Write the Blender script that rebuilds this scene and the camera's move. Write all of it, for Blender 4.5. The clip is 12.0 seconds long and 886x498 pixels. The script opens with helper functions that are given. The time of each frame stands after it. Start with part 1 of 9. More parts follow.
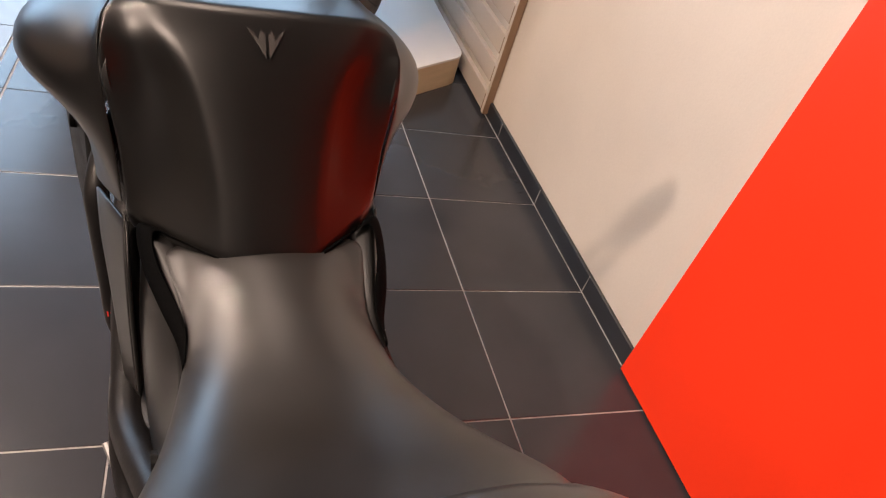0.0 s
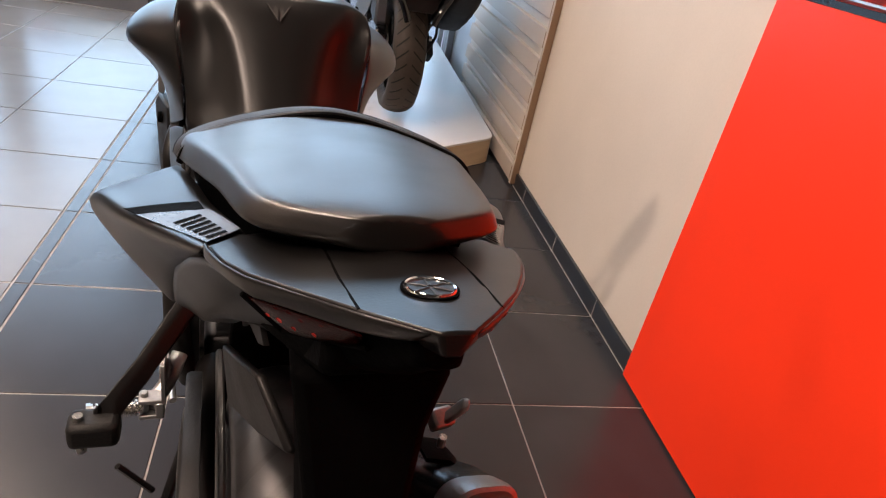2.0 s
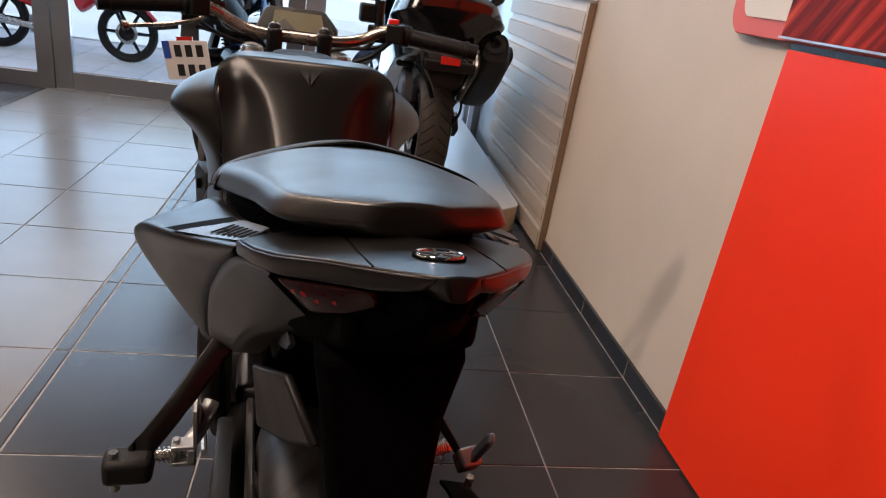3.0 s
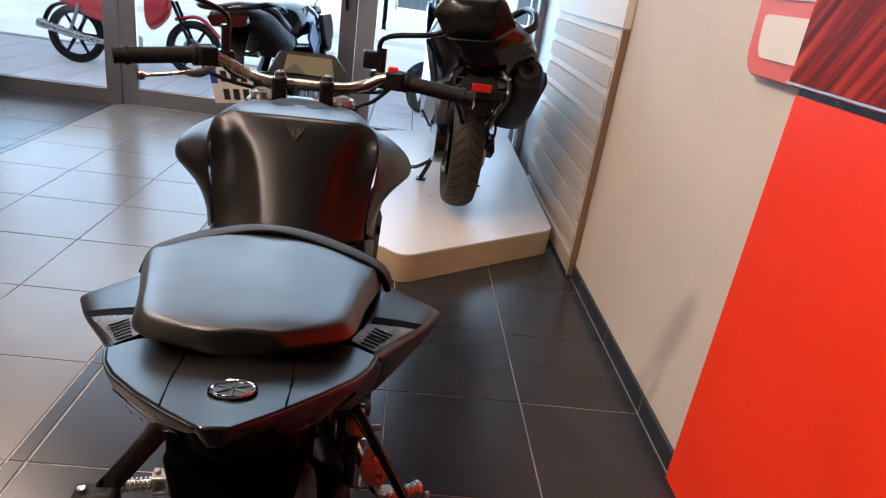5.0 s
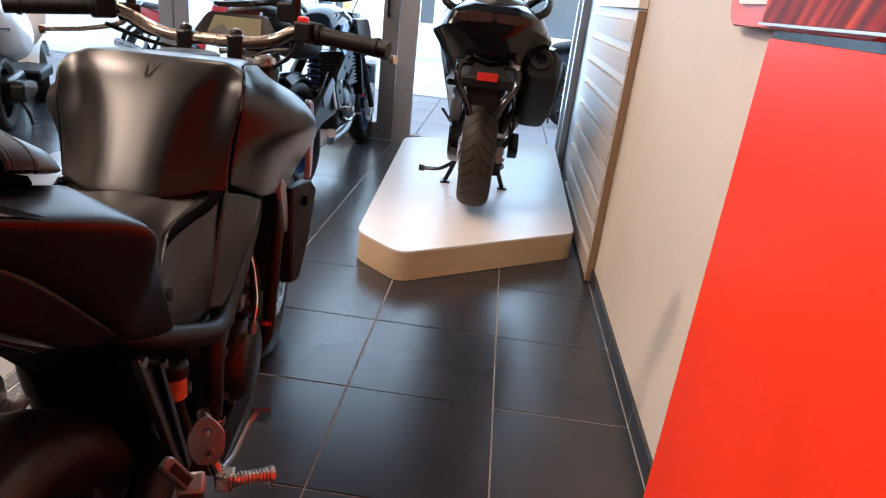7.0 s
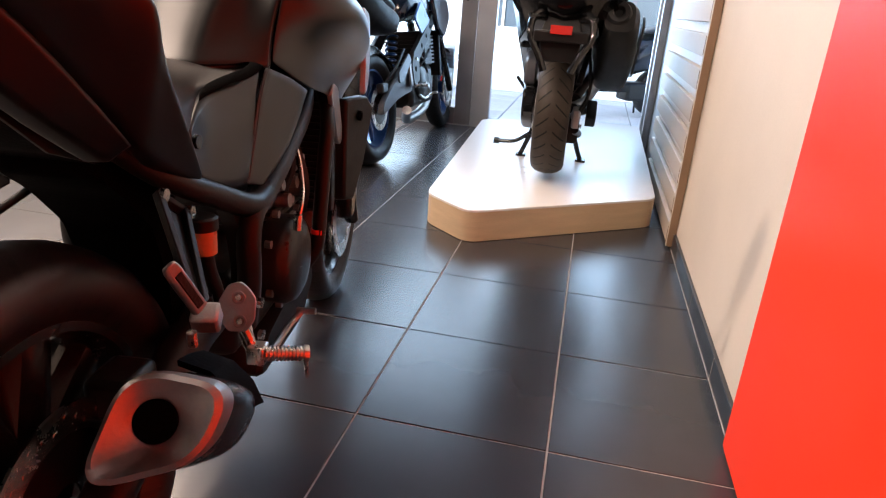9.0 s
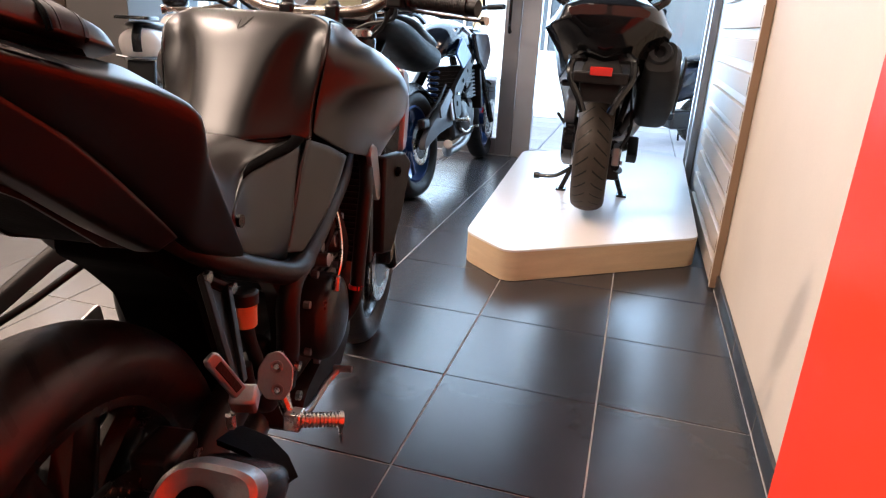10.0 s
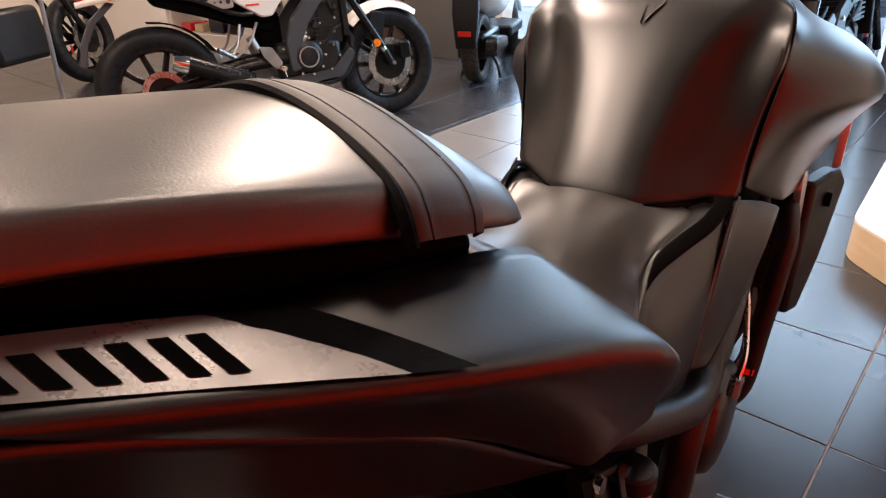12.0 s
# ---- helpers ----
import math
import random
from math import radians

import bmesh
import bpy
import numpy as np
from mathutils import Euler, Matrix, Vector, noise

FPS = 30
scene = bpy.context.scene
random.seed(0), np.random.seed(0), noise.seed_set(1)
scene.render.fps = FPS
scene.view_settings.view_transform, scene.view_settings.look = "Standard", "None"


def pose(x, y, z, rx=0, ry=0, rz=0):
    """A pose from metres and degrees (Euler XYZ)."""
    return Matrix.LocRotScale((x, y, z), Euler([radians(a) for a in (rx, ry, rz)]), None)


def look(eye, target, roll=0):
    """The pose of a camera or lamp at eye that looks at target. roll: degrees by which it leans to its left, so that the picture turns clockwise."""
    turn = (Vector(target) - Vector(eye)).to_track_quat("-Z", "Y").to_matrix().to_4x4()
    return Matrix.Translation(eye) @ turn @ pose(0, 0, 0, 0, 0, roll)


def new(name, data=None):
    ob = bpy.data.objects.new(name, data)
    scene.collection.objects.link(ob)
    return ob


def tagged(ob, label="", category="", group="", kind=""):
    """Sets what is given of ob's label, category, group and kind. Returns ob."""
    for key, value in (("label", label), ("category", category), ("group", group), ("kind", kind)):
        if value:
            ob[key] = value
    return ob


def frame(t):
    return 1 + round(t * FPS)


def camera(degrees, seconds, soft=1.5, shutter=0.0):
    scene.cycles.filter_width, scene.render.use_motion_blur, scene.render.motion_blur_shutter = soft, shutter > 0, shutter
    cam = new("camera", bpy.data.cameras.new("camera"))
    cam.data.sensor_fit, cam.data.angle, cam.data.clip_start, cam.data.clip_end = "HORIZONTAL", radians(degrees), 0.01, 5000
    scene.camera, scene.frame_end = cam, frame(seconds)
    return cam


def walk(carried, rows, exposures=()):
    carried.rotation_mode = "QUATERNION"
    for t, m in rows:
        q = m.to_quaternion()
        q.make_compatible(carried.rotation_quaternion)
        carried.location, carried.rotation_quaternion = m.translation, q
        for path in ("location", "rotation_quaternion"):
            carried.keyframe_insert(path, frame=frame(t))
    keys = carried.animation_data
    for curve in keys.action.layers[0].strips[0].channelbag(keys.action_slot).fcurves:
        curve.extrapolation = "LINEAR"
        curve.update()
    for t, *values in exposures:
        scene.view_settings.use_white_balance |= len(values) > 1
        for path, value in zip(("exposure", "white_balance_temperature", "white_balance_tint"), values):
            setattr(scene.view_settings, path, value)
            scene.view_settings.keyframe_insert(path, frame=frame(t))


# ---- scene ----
cam = camera(68.4, 12.0, 1.2)
PATH = [
    (0, (-0.742, -1.724, 1.281), (-0.043, -0.316, 0.044), 19.0),
    (0.5, (-0.702, -1.832, 1.257), (-0.039, -0.39, 0.04), 18.4),
    (1, (-0.665, -2.028, 1.274), (-0.055, -0.551, 0.071), 16.7),
    (1.5, (-0.657, -2.13, 1.234), (-0.117, -0.55, 0.133), 14.8),
    (2, (-0.645, -2.182, 1.205), (-0.179, -0.49, 0.245), 12.1),
    (2.5, (-0.634, -2.227, 1.19), (-0.234, -0.454, 0.354), 10.0),
    (3, (-0.636, -2.235, 1.172), (-0.281, -0.42, 0.411), 9.0),
    (3.5, (-0.637, -2.23, 1.171), (-0.299, -0.408, 0.417), 8.9),
    (5.5, (-0.388, -2.257, 1.299), (-0.282, -0.415, 0.526), 8.1),
    (6, (-0.261, -2.254, 1.279), (-0.209, -0.403, 0.525), 7.7),
    (6.5, (-0.167, -2.166, 1.213), (-0.194, -0.307, 0.475), 7.0),
    (8.5, (-0.038, -2.113, 0.978), (-0.347, -0.271, 0.263), 4.9),
    (9, (-0.02, -2.134, 0.922), (-0.39, -0.301, 0.211), 4.1),
    (9.5, (-0.013, -2.145, 0.918), (-0.444, -0.317, 0.231), 3.7),
    (10, (-0.013, -2.123, 1.005), (-0.516, -0.304, 0.343), 3.2),
    (10.5, (-0.03, -2.095, 1.11), (-0.61, -0.292, 0.469), 2.7),
    (11, (-0.098, -2.004, 1.142), (-0.855, -0.282, 0.462), 1.8),
    (11.5, (-0.2, -1.901, 1.122), (-1.202, -0.36, 0.335), -0.2),
    (12, (-0.34, -1.813, 1.088), (-1.544, -0.5, 0.178), -2.5),
]
walk(cam, [(t, look(eye, target, roll)) for t, eye, target, roll in PATH], [(0, 1.57), (1.5, 1.53), (2.5, 0.98), (3.5, 0.72), (5.5, 1.08), (6.5, 1.28), (8.5, 1.62), (9.5, 1.88), (10.5, 1.79), (11.0, 1.68), (11.5, 1.68), (12, 2.02)])

# ---- world, sun, lamps ----
world = bpy.data.worlds.new("sky")
scene.world = world
world.use_nodes = True
_n = world.node_tree.nodes
_sky = _n.new("ShaderNodeTexSky")
_sky.sky_type, _sky.sun_disc = "NISHITA", False
_sky.sun_elevation, _sky.sun_rotation = radians(52), radians(200)
_sky.air_density, _sky.dust_density = 1.0, 1.5
world.node_tree.links.new(_sky.outputs[0], _n["Background"].inputs[0])
_n["Background"].inputs[1].default_value = 0.15


def lamp(name, kind, m, energy, colour, **more):
    data = bpy.data.lights.new(name, kind)
    data.energy, data.color = energy, colour
    for key, value in more.items():
        if key == "size":
            data.size = value
        if key == "size_y":
            data.shape, data.size_y = "RECTANGLE", value
        if key == "radius":
            data.shadow_soft_size = value
        if key == "spot":
            data.spot_size, data.spot_blend = radians(value), 0.6
        if key == "angle":
            data.angle = radians(value)
    ob = new(name, data)
    ob.matrix_world = m
    return ob


SUN_DIR = Vector((-0.30, -0.75, 1.1))
lamp("sun", "SUN", look(SUN_DIR * 20, (0, 0, 0)), 5.0, (0.70, 0.86, 1.0), angle=0.5)
WARM = (1.0, 0.765, 0.625)
CEILING = 3.0
# two directed ceiling spots; the warm panels are unseen, added as fill and for highlights
SPOTS = [(-1.95, -1.365, (0.3, -0.5, 0.5), 92), (-2.25, 0.47, (0.2, -1.3, 0.5), 30)]
for _x, _y, _aim, _watts in SPOTS:
    lamp("key_spot", "SPOT", look((_x, _y, CEILING - 0.10), _aim), _watts, WARM, radius=0.045, spot=100)
FILL_PANELS = [(-1.9, -2.65, 36, 0.7), (-0.85, -0.2, 9, 0.6), (-3.3, 1.4, 30, 0.8), (-4.8, 2.2, 26, 0.8), (-4.4, -2.0, 10, 0.6)]
for _x, _y, _watts, _size in FILL_PANELS:
    lamp("fill_panel_light", "AREA", look((_x, _y, CEILING - 0.035), (_x, _y - 0.001, 0)), _watts, WARM, size=_size, size_y=_size)
# added lamps without fixtures, high at the far wall, that brighten it
for _y in (1.2, -1.4, -4.0):
    lamp("far_wall_fill", "AREA", look((-7.15, _y, 2.93), (-7.6, _y, 2.25)), 17, WARM, size=0.12, size_y=2.3)
# added area lamp inside the shop front, stands in for sky light
lamp("window_light", "AREA", look((-2.6, 3.02, 1.45), (-2.6, -2, 0.5)), 82, (0.50, 0.73, 1.0), size=6.2, size_y=2.2)

# ---- materials ----
def pbr(name, colour, rough=0.5, metal=0.0, scale=12.0, vary=0.12, bump=0.1, fine=220.0, rvary=0.1, coat=0.0, spec=0.5, each=0.0, stretch=(1, 1, 1)):
    """A surface with a coarse and a fine scale of colour, gloss and relief."""
    m = bpy.data.materials.new(name)
    m.use_nodes = True
    nt = m.node_tree
    b = nt.nodes["Principled BSDF"]
    L = nt.links.new
    tc = nt.nodes.new("ShaderNodeTexCoord")
    mp = nt.nodes.new("ShaderNodeMapping")
    mp.inputs["Scale"].default_value = stretch
    L(tc.outputs["Object"], mp.inputs[0])
    big, small = nt.nodes.new("ShaderNodeTexNoise"), nt.nodes.new("ShaderNodeTexNoise")
    big.inputs["Scale"].default_value, big.inputs["Detail"].default_value = scale, 5
    small.inputs["Scale"].default_value, small.inputs["Detail"].default_value = fine, 3
    L(mp.outputs[0], big.inputs["Vector"]), L(mp.outputs[0], small.inputs["Vector"])
    mix = nt.nodes.new("ShaderNodeMath")
    mix.operation = "MULTIPLY_ADD"
    mix.inputs[1].default_value = 0.35
    L(small.outputs[0], mix.inputs[0]), L(big.outputs[0], mix.inputs[2])
    last = mix.outputs[0]
    if each:
        oi = nt.nodes.new("ShaderNodeObjectInfo")
        ad = nt.nodes.new("ShaderNodeMath")
        ad.operation = "MULTIPLY_ADD"
        ad.inputs[1].default_value = each
        L(oi.outputs["Random"], ad.inputs[0]), L(last, ad.inputs[2])
        last = ad.outputs[0]
    ramp = nt.nodes.new("ShaderNodeMapRange")
    ramp.inputs["From Min"].default_value, ramp.inputs["From Max"].default_value = 0.35, 1.0 + each
    ramp.inputs["To Min"].default_value, ramp.inputs["To Max"].default_value = 1 - vary, 1 + vary
    L(last, ramp.inputs["Value"])
    hue = nt.nodes.new("ShaderNodeHueSaturation")
    hue.inputs["Color"].default_value = (*colour, 1)
    L(ramp.outputs[0], hue.inputs["Value"])
    L(hue.outputs[0], b.inputs["Base Color"])
    rr = nt.nodes.new("ShaderNodeMapRange")
    rr.inputs["From Min"].default_value, rr.inputs["From Max"].default_value = 0.35, 1.0
    rr.inputs["To Min"].default_value, rr.inputs["To Max"].default_value = max(0.02, rough - rvary), min(1, rough + rvary)
    L(mix.outputs[0], rr.inputs["Value"]), L(rr.outputs[0], b.inputs["Roughness"])
    b.inputs["Metallic"].default_value = metal
    b.inputs["Specular IOR Level"].default_value = spec
    b.inputs["Coat Weight"].default_value = coat
    b.inputs["Coat Roughness"].default_value = 0.06
    if bump:
        bp = nt.nodes.new("ShaderNodeBump")
        bp.inputs["Strength"].default_value, bp.inputs["Distance"].default_value = bump, 0.002
        L(small.outputs[0], bp.inputs["Height"]), L(bp.outputs[0], b.inputs["Normal"])
    return m


def glassy(name, colour, rough=0.0, clear=0.0):
    """Glass; clear: share of a plain see-through layer for thin panes."""
    m = bpy.data.materials.new(name)
    m.use_nodes = True
    nt = m.node_tree
    if clear:
        tr, gl, mx = (nt.nodes.new("ShaderNodeBsdf" + k) for k in ("Transparent", "Glossy", "Transparent"))
        sh = nt.nodes.new("ShaderNodeMixShader")
        fr = nt.nodes.new("ShaderNodeFresnel")
        fr.inputs[0].default_value = 1.35
        tr.inputs[0].default_value = (*colour, 1)
        gl.inputs["Roughness"].default_value = rough
        nt.links.new(fr.outputs[0], sh.inputs[0]), nt.links.new(tr.outputs[0], sh.inputs[1]), nt.links.new(gl.outputs[0], sh.inputs[2])
        nt.links.new(sh.outputs[0], nt.nodes["Material Output"].inputs[0])
    else:
        b = nt.nodes["Principled BSDF"]
        b.inputs["Base Color"].default_value = (*colour, 1)
        b.inputs["Transmission Weight"].default_value, b.inputs["Roughness"].default_value = 1.0, rough
    return m


def tyre_mat(name, count, slant, tone=(0.012, 0.012, 0.013), wide=0.075, rough=0.5, spec=0.2):
    """Black rubber with slanted tread grooves, their shade painted in near black; the tyre's axle is its own x axis."""
    m = pbr(name, tone, rough, 0, 30, 0.25, 0.15, 220, 0.1, 0, spec)
    nt = m.node_tree
    L = nt.links.new
    b = nt.nodes["Principled BSDF"]
    tc = nt.nodes.new("ShaderNodeTexCoord")
    sp = nt.nodes.new("ShaderNodeSeparateXYZ")
    L(tc.outputs["Object"], sp.inputs[0])

    def op(kind, a, c=None, d=None):
        n = nt.nodes.new("ShaderNodeMath")
        n.operation = kind
        for i, v in enumerate((a, c, d)):
            if v is None:
                continue
            if isinstance(v, (int, float)):
                n.inputs[i].default_value = v
            else:
                L(v, n.inputs[i])
        return n.outputs[0]
    ang = op("ARCTAN2", sp.outputs["Y"], sp.outputs["Z"])
    side = op("ABSOLUTE", sp.outputs["X"])
    sign = op("MULTIPLY", op("SIGN", sp.outputs["X"]), 0.5)
    ph = op("ADD", op("MULTIPLY_ADD", ang, count / 6.28318, sign), op("MULTIPLY", side, slant))
    fr = op("FRACT", ph)
    groove = op("LESS_THAN", op("ABSOLUTE", op("SUBTRACT", fr, 0.5)), wide)
    groove = op("MULTIPLY", groove, op("GREATER_THAN", side, 0.012))
    groove = op("MULTIPLY", groove, op("LESS_THAN", side, 0.066))
    bp = nt.nodes.new("ShaderNodeBump")
    bp.invert = True
    bp.inputs["Strength"].default_value, bp.inputs["Distance"].default_value = 1.0, 0.004
    L(groove, bp.inputs["Height"]), L(bp.outputs[0], b.inputs["Normal"])
    # the shade inside the grooves goes into the base colour
    mix = nt.nodes.new("ShaderNodeMix")
    mix.data_type = "RGBA"
    if b.inputs["Base Color"].links:
        L(b.inputs["Base Color"].links[0].from_socket, mix.inputs[6])
    else:
        mix.inputs[6].default_value = (*tone, 1)
    mix.inputs[7].default_value = (0.003, 0.003, 0.003, 1)
    L(groove, mix.inputs[0])
    L(mix.outputs[2], b.inputs["Base Color"])
    return m


def tile_mat(name, dark, light, r0, r1):
    """Glazed stone-look tile: soft clouds, faint drag marks, each tile shifted in the pattern."""
    m = bpy.data.materials.new(name)
    m.use_nodes = True
    nt = m.node_tree
    L = nt.links.new
    b = nt.nodes["Principled BSDF"]
    tc, oi = nt.nodes.new("ShaderNodeTexCoord"), nt.nodes.new("ShaderNodeObjectInfo")
    sh = nt.nodes.new("ShaderNodeVectorMath")
    sh.operation = "MULTIPLY_ADD"
    L(oi.outputs["Random"], sh.inputs[0])
    sh.inputs[1].default_value = (37.0, 53.0, 11.0)
    L(tc.outputs["Object"], sh.inputs[2])
    cloud, marks, grain = (nt.nodes.new("ShaderNodeTexNoise") for _ in range(3))
    cloud.inputs["Scale"].default_value, cloud.inputs["Detail"].default_value = 4.5, 4
    cloud.inputs["Distortion"].default_value = 0.2
    marks.inputs["Scale"].default_value, marks.inputs["Detail"].default_value = 2.6, 3
    marks.inputs["Distortion"].default_value = 0.0
    grain.inputs["Scale"].default_value, grain.inputs["Detail"].default_value = 260, 2
    for n in (cloud, marks, grain):
        L(sh.outputs[0], n.inputs["Vector"])
    ad = nt.nodes.new("ShaderNodeMath")
    ad.operation = "MULTIPLY_ADD"
    ad.inputs[1].default_value = 0.16
    L(oi.outputs["Random"], ad.inputs[0]), L(cloud.outputs[0], ad.inputs[2])
    cr = nt.nodes.new("ShaderNodeValToRGB")
    e = cr.color_ramp.elements
    e[0].position, e[0].color = 0.12, (*dark, 1)
    e[1].position, e[1].color = 0.98, (*light, 1)
    L(ad.outputs[0], cr.inputs[0]), L(cr.outputs[0], b.inputs["Base Color"])
    rr = nt.nodes.new("ShaderNodeMapRange")
    rr.inputs["From Min"].default_value, rr.inputs["From Max"].default_value = 0.10, 0.95
    rr.inputs["To Min"].default_value, rr.inputs["To Max"].default_value = r0, r1
    L(marks.outputs[0], rr.inputs["Value"]), L(rr.outputs[0], b.inputs["Roughness"])
    bp = nt.nodes.new("ShaderNodeBump")
    bp.inputs["Strength"].default_value, bp.inputs["Distance"].default_value = 0.03, 0.001
    L(grain.outputs[0], bp.inputs["Height"]), L(bp.outputs[0], b.inputs["Normal"])
    return m


